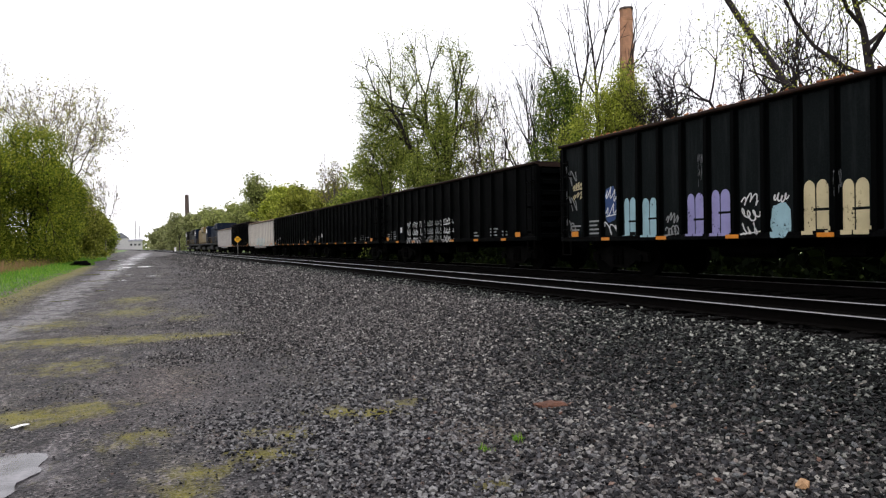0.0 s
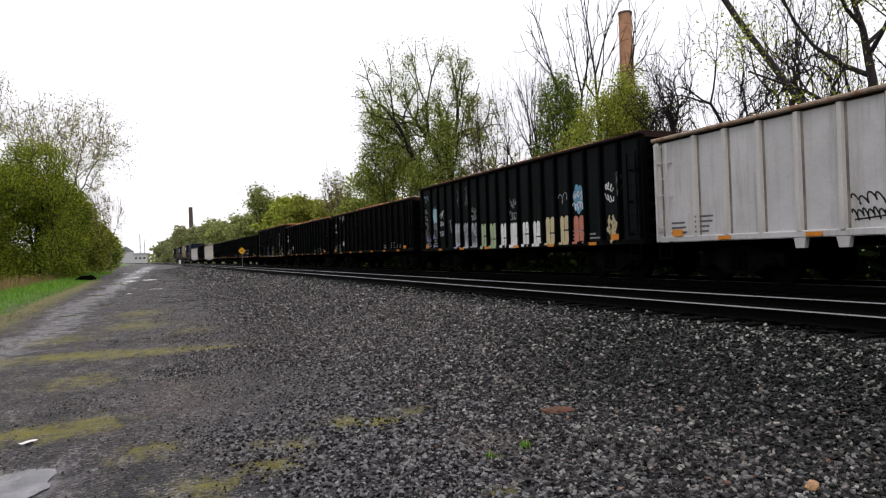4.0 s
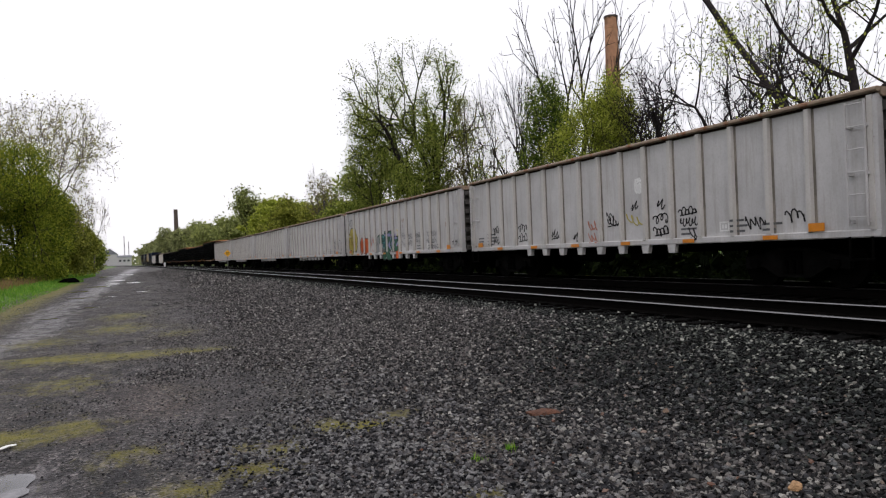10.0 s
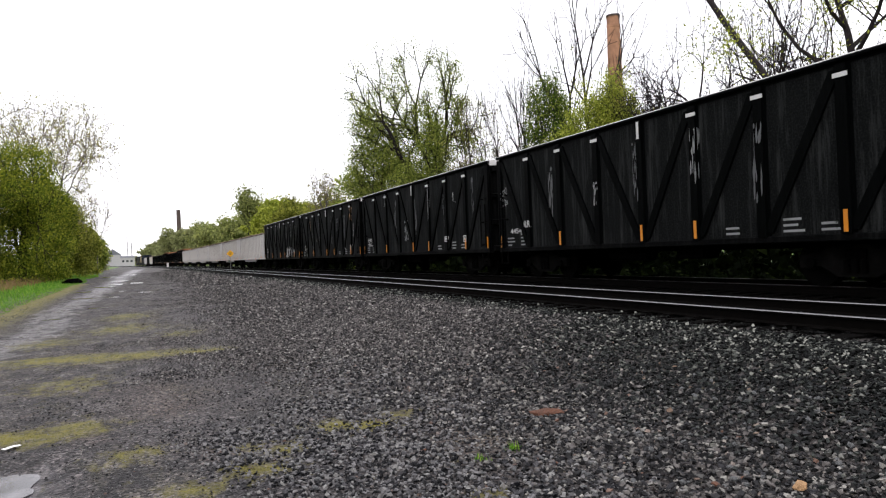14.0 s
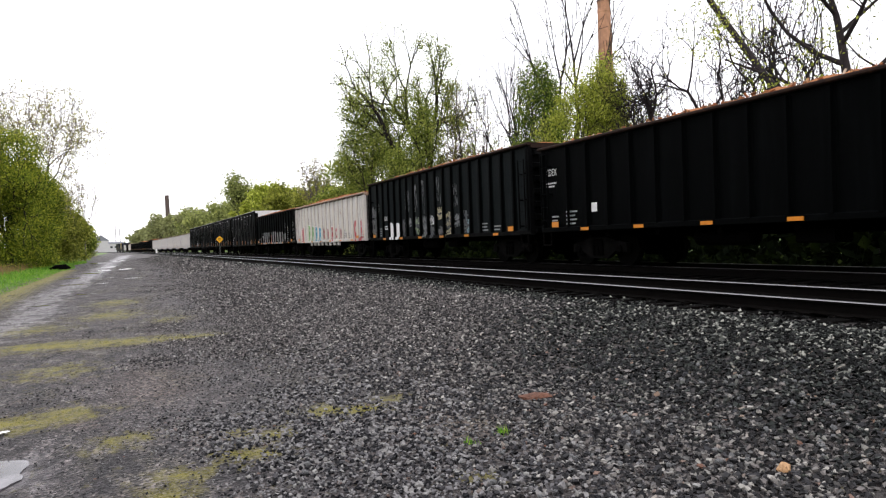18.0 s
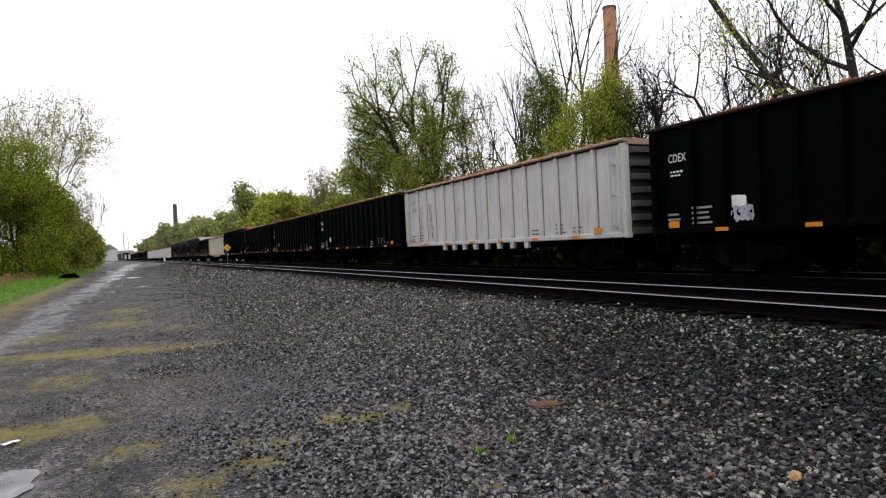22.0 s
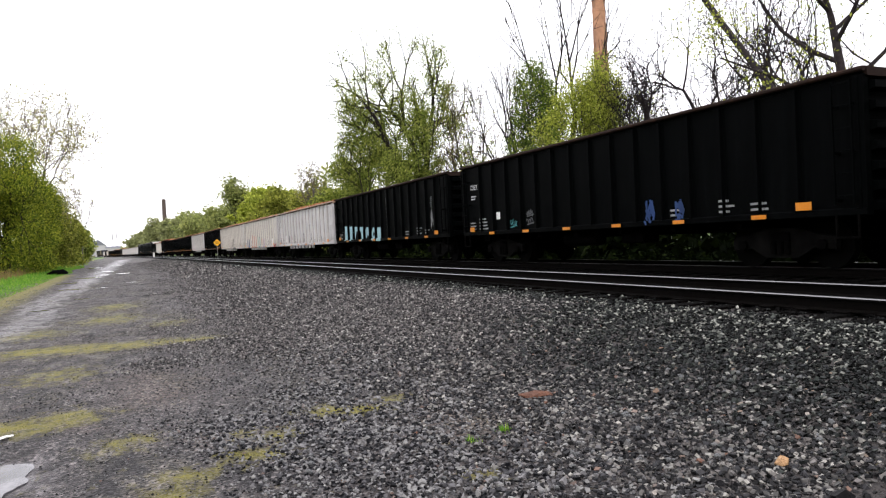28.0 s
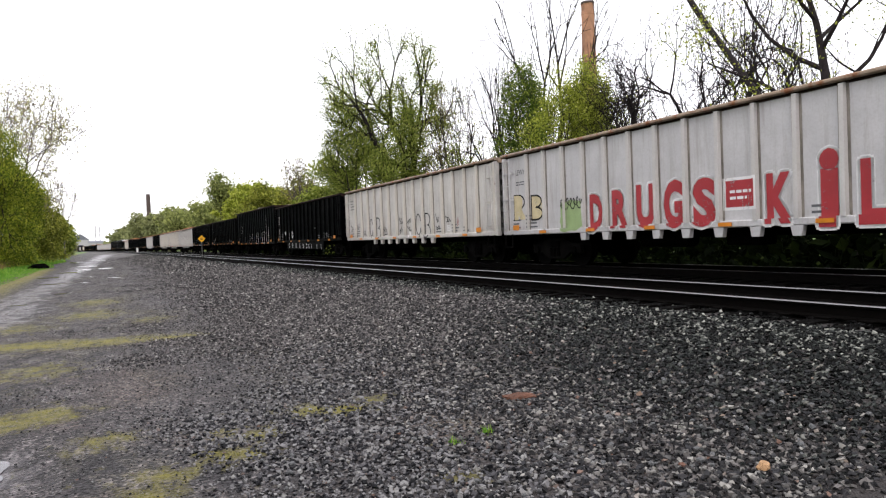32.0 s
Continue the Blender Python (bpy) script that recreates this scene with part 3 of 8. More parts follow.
damp = fbm(n, l, coords(n, l, (1, 0.6, 1)), 2.6, 8, 0.75)
col = mixed(n, l, ramp(n, l, damp, ((0.43, (0.95, 0.95, 0.95)), (0.49, (0, 0, 0)))), col, mixed(n, l, fine, (0.004, 0.004, 0.0055), (0.03, 0.028, 0.031)))
col = mixed(n, l, ramp(n, l, damp, ((0.54, (0, 0, 0)), (0.62, (0.6, 0.6, 0.6)))), col, mixed(n, l, fine, (0.05, 0.049, 0.053), (0.24, 0.235, 0.235)))
col = mixed(n, l, layer("bare"), col, mixed(n, l, fine, (0.03, 0.025, 0.021), (0.16, 0.13, 0.11)))
tones = n.new("ShaderNodeMix")
tones.data_type, tones.blend_type = "RGBA", "MULTIPLY"
tones.inputs["Factor"].default_value = 1.0
l.new(col, tones.inputs["A"])
l.new(ramp(n, l, gravel.outputs["Color"], ((0.2, (0.22, 0.22, 0.24)), (0.5, (0.85, 0.83, 0.83)), (0.85, (2.5, 2.45, 2.4)))), tones.inputs["B"])
col = tones.outputs["Result"]
patchy = fbm(n, l, coords(n, l, (1, 0.6, 1)), 7.0, 8, 0.72)
wet = masked("wet", damp, 0.98, 1.3, 1.2)
# Pale lilac in the wet ground's colour stands for the sky it reflects.
col = mixed(n, l, mixed(n, l, wet, (0, 0, 0), (0.75, 0.75, 0.75)), col, mixed(n, l, mid, (0.045, 0.043, 0.048), (0.15, 0.145, 0.158)))
# Ground beneath the ballast is coloured dark for the shade between stones.
col = mixed(n, l, layer("stony"), col, mixed(n, l, fine, (0.004, 0.004, 0.004), (0.062, 0.057, 0.055)))
col = mixed(n, l, masked("moss", patchy, 0.95, 1.42, 1.6), col, mixed(n, l, fine, (0.045, 0.047, 0.009), (0.31, 0.29, 0.04)))
col = mixed(n, l, masked("turf", mid, 0.7, 0.95), col, mixed(n, l, fine, (0.04, 0.09, 0.008), (0.11, 0.21, 0.02)))
# Near-black bed: oil, with the shadow of ties and train put in.
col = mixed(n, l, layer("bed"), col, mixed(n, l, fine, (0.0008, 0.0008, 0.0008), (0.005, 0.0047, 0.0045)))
hue = n.new("ShaderNodeMix")
hue.data_type, hue.blend_type = "RGBA", "MULTIPLY"
hue.inputs["Factor"].default_value, hue.inputs["B"].default_value = 1.0, (0.98, 0.92, 0.91, 1)
l.new(col, hue.inputs["A"])
l.new(hue.outputs["Result"], p.inputs["Base Color"])
l.new(mixed(n, l, wet, (0.66, 0.66, 0.66), (0.27, 0.27, 0.27)), p.inputs["Roughness"])
matt = n.new("ShaderNodeMath")
matt.operation = "MULTIPLY_ADD"
l.new(layer("bed"), matt.inputs[0])
matt.inputs[1].default_value, matt.inputs[2].default_value = -0.28, 0.3
l.new(matt.outputs[0], p.inputs["Specular IOR Level"])
relief = mixed(n, l, wet, gravel.outputs["Distance"], (0.3, 0.3, 0.3))
bump(n, l, p, relief, 0.9, 0.04)

ground_me = mesh_of("ground", gv, gf, gm, True)
for key in ("moss", "turf", "wet", "bed", "stony", "bare"):
    ground_me.attributes.new(key, "FLOAT", "POINT")
masks = {k: np.zeros(len(gv), np.float32) for k in ("moss", "turf", "wet", "bed", "stony", "bare")}
for i, (x, y, z) in enumerate(gv):
    u = lateral(x, y)
    for mx, my, rx, ry, force in MOSS:
        q = ((x - mx) / rx) ** 2 + ((y - my) / ry) ** 2
        if q < 5:
            masks["moss"][i] = max(masks["moss"][i], force * (0.6 + 0.25 * noise.noise((x * 2.6, y * 2.6, 6))) * math.exp(-q * 0.7))
    edge = -4.1 - 0.012 * y + 0.8 * noise.noise((y * 0.06, 7, 0))
    if 12 < y < 70:
        masks["moss"][i] = max(masks["moss"][i], 0.5 * math.exp(-((x - edge - 0.3) / 0.8) ** 2))
    masks["turf"][i] = min(1, max(0, (edge - x) / 1.2)) if y < 170 else min(1, max(0, (-8 - x) / 4))
    if u > TRACK_GAP + 3.6:
        masks["turf"][i] = min(1, max(0, (u - TRACK_GAP - 10) / 3))
    if 8 < y < 220:
        lane = -2.45 + 0.012 * max(0, y - 30)
        masks["wet"][i] = 0.62 * math.exp(-((x - lane + 0.5 * noise.noise((y * 0.12, 4, 1))) / (0.75 + 0.012 * y)) ** 2)
    masks["wet"][i] = max(masks["wet"][i], 0.75 * math.exp(-((x + 1.1) / 0.8) ** 2 - ((y - 5.7) / 0.75) ** 2))
    masks["stony"][i] = 0.92 * min(1, max(0, (x - 0.75 - 0.07 * min(y, 40) - 1.3 * noise.noise((x * 0.42, y * 0.3, 2)) + 0.7 + 0.04 * min(y, 30)) / (1.7 + 0.13 * min(y, 30)))) * (1 - 0.4 * min(1, max(0, y - 60) / 100))
    masks["stony"][i] *= 1 - 0.8 * bare(x, y)
    masks["bare"][i] = 0.7 * bare(x, y)
    # Runs on past the far track: under-train shade put into the ground colour.
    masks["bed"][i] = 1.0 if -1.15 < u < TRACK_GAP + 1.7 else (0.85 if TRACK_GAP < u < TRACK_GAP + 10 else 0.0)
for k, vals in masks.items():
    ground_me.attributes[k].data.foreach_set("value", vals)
ground = thing("ground", "wet grey gravel lot with moss, puddles and grassy verge", "ground", kind="structure", data=ground_me)

# puddles
pm, n, l, p = shader("puddle_water")
murk = fbm(n, l, coords(n, l), 3.2, 6, 0.65)
l.new(ramp(n, l, murk, ((0.38, (0.02, 0.0195, 0.021)), (0.62, (0.13, 0.125, 0.135)))), p.inputs["Base Color"])
p.inputs["IOR"].default_value = 1.33
p.inputs["Roughness"].default_value = 0.07
bump(n, l, p, fbm(n, l, coords(n, l), 5, 3), 0.12, 0.01)
for k, (px, py, rx, ry) in enumerate(POOLS):
    ring = []
    for j in range(40):
        a = 2 * math.pi * j / 40
        r = 0.8 + 0.5 * noise.noise((math.cos(a) * 1.7 + k * 5, math.sin(a) * 1.7, 1)) + 0.05 * noise.noise((math.cos(a) * 4 + k * 5, math.sin(a) * 4, 2))
        ring.append((px + rx * r * math.cos(a), py + ry * r * math.sin(a)))
    zc = ground_z(px, py) + 0.03
    s = Solid().prism([(x, y, zc - 0.02) for x, y in ring], [(x, y, zc) for x, y in ring])
    thing("puddle", "shallow rain puddle on the gravel, reflecting a white sky", "puddle", "puddles on the lot", "structure", s.mesh("puddle", pm))

# ---- tracks: rails, ties ----
RAIL = [(-0.07, 0), (0.07, 0), (0.07, 0.012), (0.012, 0.03), (0.010, 0.125), (0.034, 0.135), (0.036, 0.160), (0.026, 0.17),
        (-0.026, 0.17), (-0.036, 0.160), (-0.034, 0.135), (-0.010, 0.125), (-0.012, 0.03), (-0.07, 0.012)]
rail_s = list(range(-60, 120, 6)) + list(range(120, 900, 20))
for name, centre in (("near_track", 0.0), ("far_track", TRACK_GAP)):
    track = thing(name, "railway track with steel rails on dark timber ties", "railway track", kind="structure")
    for side in (-0.7175 - 0.036, 0.7175 + 0.036):
        vs, fs = [], []
        for s in rail_s:
            vs += [along(s, centre + side + a, RAIL_Z - 0.17 + b) for a, b in RAIL]
        k = len(RAIL)
        for j in range(len(rail_s) - 1):
            fs += [(j * k + i, j * k + (i + 1) % k, (j + 1) * k + (i + 1) % k, (j + 1) * k + i) for i in range(k)]
        me = mesh_of("rail", vs, fs, M["rail_side"])
        me.materials.append(M["rail_top"])
        for q, poly in enumerate(me.polygons):
            if q % k in (6, 7, 8):
                poly.material_index = 1
        part("rail", me, track, "steel rail with a bright worn head")
    tie_me = []
    for k in range(4):
        r = rnd(k)
        e = 0.02 * r.random()
        s = Solid().box(-1.3 - e, 1.3 + e, -0.115, 0.115, -0.17, 0.0, 0.012)
        tie_me.append(s.mesh("tie", M["tie"]))
    r = rnd(5)
    for j in range(150 if centre == 0 else 90):
        s = -4 + j * 0.52
        o = part("tie", tie_me[j % 4], track)
        o.matrix_world = Matrix.Translation(along(s, centre + r.uniform(-0.05, 0.05), RAIL_Z - 0.17 - r.uniform(0.0, 0.02))) @ pose(0, 0, 0, 0, 0, r.uniform(-1.5, 1.5))
    if centre == 0:
        plate = Solid().box(-0.16, 0.16, -0.09, 0.09, 0, 0.015).box(-0.02, 0.02, -0.02, 0.02, 0.015, 0.035).mesh("tie_plate", M["rail_side"])
        for j in range(60):
            for side in (-0.754, 0.754):
                part("tie_plate", plate, track).matrix_world = Matrix.Translation(along(-4 + j * 0.52, side, RAIL_Z - 0.172))


# ---- freight cars ----
def letters(texts, fat=0.0):
    """The glyphs of each text as flat triangles in a unit box; fat swells them to bubble letters."""
    out, temp = {}, {}
    for t in texts:
        cu = bpy.data.curves.new("text", "FONT")
        cu.body, cu.resolution_u, cu.offset = t, 3, fat
        temp[t] = new("text", cu)
    bpy.context.view_layer.update()
    deps = bpy.context.evaluated_depsgraph_get()
    for t, ob in temp.items():
        me = ob.evaluated_get(deps).to_mesh()
        me.calc_loop_triangles()
        pts = np.array([v.co[:2] for v in me.vertices])
        lo, hi = pts.min(0), pts.max(0)
        pts = (pts - lo) / np.maximum(hi - lo, 1e-6)
        out[t] = [[tuple(pts[i]) for i in tri.vertices] for tri in me.loop_triangles]
        ob.evaluated_get(deps).to_mesh_clear()
        cu = ob.data
        bpy.data.objects.remove(ob)
        bpy.data.curves.remove(cu)
    return out


def fan(ring):
    cx, cy = sum(p[0] for p in ring) / len(ring), sum(p[1] for p in ring) / len(ring)
    return [[(cx, cy), ring[i], ring[(i + 1) % len(ring)]] for i in range(len(ring))]


def quad(a0, a1, z0, z1):
    return [[(a0, z0), (a1, z0), (a1, z1)], [(a0, z0), (a1, z1), (a0, z1)]]


def stroke(pts, w):
    tris = []
    for (x0, y0), (x1, y1) in zip(pts, pts[1:]):
        d = math.hypot(x1 - x0, y1 - y0) or 1e-6
        nx, ny = -(y1 - y0) / d * w / 2, (x1 - x0) / d * w / 2
        ex, ey = (x1 - x0) / d * w * 0.3, (y1 - y0) / d * w * 0.3
        q = [(x0 + nx - ex, y0 + ny - ey), (x0 - nx - ex, y0 - ny - ey), (x1 - nx + ex, y1 - ny + ey), (x1 + nx + ex, y1 + ny + ey)]
        tris += [[q[0], q[1], q[2]], [q[0], q[2], q[3]]]
    return tris


def arc(cx, cy, rx, ry, a0, a1, k=10):
    return [(cx + rx * math.cos(radians(a0 + (a1 - a0) * i / k)), cy + ry * math.sin(radians(a0 + (a1 - a0) * i / k))) for i in range(k + 1)]


STROKES = {
    "C": [arc(0.5, 0.55, 0.42, 0.42, 20, 340, 16) + [(0.95, 0.05)]],
    "B": [[(0.1, 0.0), (0.1, 1.0)] + arc(0.45, 0.75, 0.42, 0.24, 90, -90) + arc(0.45, 0.27, 0.48, 0.25, 90, -90) + [(0.1, 0.02)]],
    "R": [[(0.1, 0.0), (0.1, 1.0)] + arc(0.45, 0.72, 0.42, 0.27, 90, -90) + [(0.95, 0.0)]],
}


def spray(kind, a0, a1, z0, z1, text, seed, glyphs):
    """One painted mark on a car's side, as flat triangles in metres: along the side from its leading end, and up."""
    r, w, h = rnd(seed), a1 - a0, z1 - z0
    put = lambda tris: [[(a0 + x * w, z0 + y * h) for x, y in t] for t in tris]
    if kind in ("text", "glyph"):
        return put(glyphs[text])
    if kind == "big":
        return put(blocks[text])
    if kind in ("let", "let_white", "let_ink"):
        return put([[(x + 0.12 * math.sin(y * 3 + seed) * (1 - x) * x * 2, y) for x, y in t] for t in bubbles[text]])
    if kind == "column":
        # a rounded block letter in two columns, with a slit between them and a foot
        slot, bar = r.uniform(0.42, 0.52), r.uniform(0.36, 0.5)
        tris = []
        for x0, x1, low in ((0.0, slot - 0.025, 0.0), (slot + 0.025, 0.95, r.choice((0.0, 0.1)))):
            c = (x1 - x0) * 0.5
            tris += fan([(x0, low), (x1, low), (x1, bar - 0.02), (x0, bar - 0.02)])
            tris += fan([(x0, bar + 0.03), (x1, bar + 0.03)] + arc(x1 - c, 0.84, c, 0.16, 0, 180, 8))
        tris += quad(0.9, 1.03, 0.0, 0.15) + quad(0.02, slot - 0.1, bar - 0.03, bar + 0.04)
        return put(tris)
    if kind == "blob":
        k, ring = 22, []
        for j in range(k):
            a = 2 * math.pi * j / k
            q = 0.5 * (abs(math.cos(a)) ** 4 + abs(math.sin(a)) ** 4) ** -0.25 * (0.92 + 0.16 * (r.random() - 0.5))
            ring.append((0.5 + q * math.cos(a), 0.5 + q * math.sin(a)))
        return put(fan(ring))
    if kind.startswith("puff"):
        # a puffy cloud of round lobes
        tris, k = fan(arc(0.5, 0.48, 0.36, 0.36, 0, 345, 20)), 7
        for j in range(k):
            a = 2 * math.pi * (j + 0.4 * r.random()) / k
            tris += fan(arc(0.5 + 0.31 * math.cos(a), 0.5 + 0.31 * math.sin(a), 0.19, 0.19, 0, 340, 16))
        return put(tris)
    if kind == "piece":
        # a thick patch of overlapping strokes, blots and drips
        tris = []
        for j in range(9):
            x, y = r.uniform(0.15, 0.85), r.uniform(0.15, 0.85)
            tris += put(fan(arc(x, y, r.uniform(0.06, 0.15), r.uniform(0.06, 0.16), 0, 330, 10)))
        for j in range(6):
            x, y = r.uniform(0.1, 0.9), r.uniform(0.05, 0.5)
            tris += stroke([(a0 + x * w, z0 + y * h), (a0 + min(1, max(0, x + r.uniform(-0.2, 0.2))) * w, z0 + min(1, y + 0.25) * h), (a0 + x * w, z0 + min(1.0, y + 0.5) * h)], 0.06)
        return tris
    if kind == "scrib" or (kind == "outline" and text not in STROKES):
        # a quick tag: looping strokes from one end to the other, an underline now and then
        tris, width = [], min(0.03 if kind == "scrib" else 0.02, 0.1 * max(w, h))
        lines = 1 if h < 0.45 else (2 if h < 0.8 else 3)
        for j in range(lines):
            loops, swing, ph, big_swing = max(2, round(w / h * lines * r.uniform(1.6, 2.6))), r.uniform(0.5, 1.1), r.uniform(0, 6), r.uniform(0.5, 1.5)
            low, tall = j / lines, 1 / lines
            pts = []
            for i in range(loops * 9 + 1):
                t = i / (loops * 9)
                a = 2 * math.pi * loops * t
                x = 0.06 + 0.88 * t + swing * 0.4 / loops * math.cos(a + ph)
                y = low + tall * (0.5 + 0.3 * math.sin(a) + 0.14 * math.sin(a * 0.37 * big_swing + ph))
                pts.append((a0 + min(1, max(0, x)) * w, z0 + min(1, max(0, y)) * h))
            tris += stroke(pts, width)
            if r.random() < 0.4:
                y = z0 + h * (low + 0.06)
                tris += stroke([(a0 + 0.1 * w, y), (a0 + 0.5 * w, y + 0.02), (a0 + w, y + 0.05)], width)
        return tris
    if kind == "outline" and text in STROKES:
        tris = []
        for line in STROKES[text]:
            tris += stroke([(a0 + x * w, z0 + y * h) for x, y in line], 0.05)
        return tris
    if kind == "bars":
        rows, tris = max(2, int(h / 0.13)), []
        for j in range(rows):
            a, end = a0, a0 + w * r.uniform(0.6, 1.0)
            while a < end:
                step = min(end - a, r.uniform(0.05, 0.16))
                tris += quad(a, a + step, z0 + h * (j + 0.2) / rows, z0 + h * (j + 0.2) / rows + min(0.06, h * 0.45 / rows))
                a += step + 0.03
        return tris
    if kind == "plate":
        b = 0.035
        return (quad(a0, a1, z0, z0 + b) + quad(a0, a1, z1 - b, z1) + quad(a0, a0 + b, z0, z1) + quad(a1 - b, a1, z0, z1)
                + quad(a0 + w * 0.25, a0 + w * 0.45, z0 + h * 0.3, z0 + h * 0.7) + quad(a0 + w * 0.55, a0 + w * 0.75, z0 + h * 0.3, z0 + h * 0.7))
    if kind == "streak":
        tris = []
        for j in range(16):
            x, y, ww = r.uniform(0.08, 0.85), r.random(), 0.05 + 0.14 * r.random() ** 2
            hh = min(1 - y, r.uniform(0.08, 0.4)) + 0.02
            tris += put(fan([(x, y), (x + ww * 0.7, y + hh * 0.1), (x + ww, y + hh * 0.5), (x + ww * 0.6, y + hh), (x + ww * 0.3, y + hh * 0.8), (x - ww * 0.2, y + hh * 0.45)]))
        return tris
    return put(quad(0, 1, 0, 1))


def clip_tri(tri, lo, hi):
    poly = list(tri)
    for limit, sign in ((lo, 1), (hi, -1)):
        out = []
        for i, q in enumerate(poly):
            b = poly[(i + 1) % len(poly)]
            ina, inb = sign * (q[0] - limit) >= 0, sign * (b[0] - limit) >= 0
            if ina:
                out.append(q)
            if ina != inb:
                k = (limit - q[0]) / (b[0] - q[0])
                out.append((limit, q[1] + k * (b[1] - q[1])))
        poly = out
        if len(poly) < 3:
            return []
    return poly


def painted(car, name, tris, material, label, lift=0.004, kind=""):
    """Lays flat marks on the camera-side wall of a car: on its panels, and on the faces of the posts that cross them."""
    half, posts, deep, proud, pw = car["half"], car["posts"], car["panel"], car["proud"], car["post_width"]
    wb, wf = pw / 2, pw / 2 + 0.06
    edges, depth = [-0.2], [deep]
    for q in posts:
        edges += [q - wf, q - wb, q + wb, q + wf]
        depth += [deep + 0.012, proud, deep + 0.012, deep]
    edges.append(2 * half + 0.2)
    verts, faces = [], []
    for k in range(len(edges) - 1):
        x = -depth[k] - lift
        for tri in tris:
            if max(q[0] for q in tri) <= edges[k] or min(q[0] for q in tri) >= edges[k + 1]:
                continue
            whole = clip_tri(tri, edges[k], edges[k + 1])
            # above the sill on the wall or the post, below it on the sill's face
            for lo, hi, xx in ((car["sill_top"], 9.0, x), (-9.0, car["sill_top"], -(proud - 0.02) - lift)):
                poly = [(a, z) for z, a in clip_tri([(z, a) for a, z in whole], lo, hi)] if whole else []
                if len(poly) < 3:
                    continue
                area = sum(poly[i][0] * poly[(i + 1) % len(poly)][1] - poly[(i + 1) % len(poly)][0] * poly[i][1] for i in range(len(poly)))
                if area < 0:
                    poly = poly[::-1]
                i = len(verts)
                verts += [(xx, half - q[0], q[1]) for q in poly]
                faces.append(tuple(range(i, i + len(poly))))
    if faces:
        tagged(part(name, mesh_of(name, verts, faces, material), car["thing"], label), kind=kind)


WHEEL_R = 0.457


def make_truck(parent, y):
    """A two-axle truck: bolster, cast side frames, spring nests and wheelsets."""
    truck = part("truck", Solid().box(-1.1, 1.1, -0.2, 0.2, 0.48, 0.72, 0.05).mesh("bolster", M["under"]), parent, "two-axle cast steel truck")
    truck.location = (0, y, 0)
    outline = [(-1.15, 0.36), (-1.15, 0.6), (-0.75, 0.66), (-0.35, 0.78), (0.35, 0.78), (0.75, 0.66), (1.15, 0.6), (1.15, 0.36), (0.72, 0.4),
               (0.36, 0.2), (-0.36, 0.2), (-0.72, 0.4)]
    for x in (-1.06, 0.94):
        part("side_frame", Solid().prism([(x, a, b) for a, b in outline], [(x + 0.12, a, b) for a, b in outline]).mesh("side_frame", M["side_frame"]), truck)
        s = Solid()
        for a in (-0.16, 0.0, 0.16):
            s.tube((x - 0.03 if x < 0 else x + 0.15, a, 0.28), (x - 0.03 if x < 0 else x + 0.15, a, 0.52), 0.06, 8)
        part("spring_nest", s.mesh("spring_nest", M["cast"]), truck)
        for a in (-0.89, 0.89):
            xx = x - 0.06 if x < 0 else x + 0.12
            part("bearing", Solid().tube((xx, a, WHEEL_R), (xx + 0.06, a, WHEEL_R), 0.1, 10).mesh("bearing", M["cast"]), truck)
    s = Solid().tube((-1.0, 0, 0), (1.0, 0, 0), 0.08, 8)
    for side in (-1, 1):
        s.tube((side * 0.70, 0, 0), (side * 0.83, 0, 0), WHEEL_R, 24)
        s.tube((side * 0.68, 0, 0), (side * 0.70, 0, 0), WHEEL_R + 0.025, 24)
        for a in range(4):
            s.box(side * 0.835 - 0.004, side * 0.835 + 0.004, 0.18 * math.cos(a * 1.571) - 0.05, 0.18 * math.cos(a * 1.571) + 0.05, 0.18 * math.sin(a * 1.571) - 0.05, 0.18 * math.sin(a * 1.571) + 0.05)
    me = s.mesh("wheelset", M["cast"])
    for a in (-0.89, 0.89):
        o = part("wheelset", me, truck)
        o.matrix_parent_inverse = Matrix.Translation((0, a, 0))
        o.location = (0, 0, WHEEL_R)
    return truck


def make_coupler(parent, y, d):
    s = Solid().box(-0.09, 0.09, min(y, y + d * 0.30), max(y, y + d * 0.30), 0.72, 0.92, 0.03)
    s.prism([(-0.16, y + d * 0.30, 0.68), (0.06, y + d * 0.30, 0.68), (0.12, y + d * 0.42, 0.68), (-0.1, y + d * 0.5, 0.68)],
            [(-0.16, y + d * 0.30, 0.96), (0.06, y + d * 0.30, 0.96), (0.12, y + d * 0.42, 0.96), (-0.1, y + d * 0.5, 0.96)])
    part("coupler", s.mesh("coupler", M["under"]), parent)
    pts = [(0.25, y, 0.85), (0.22, y + d * 0.2, 0.5), (0.15, y + d * 0.36, 0.42), (0.05, y + d * 0.45, 0.55)]
    s = Solid()
    for q, b in zip(pts, pts[1:]):
        s.tube(q, b, 0.025, 6)
    part("air_hose", s.mesh("air_hose", M["under"]), parent)


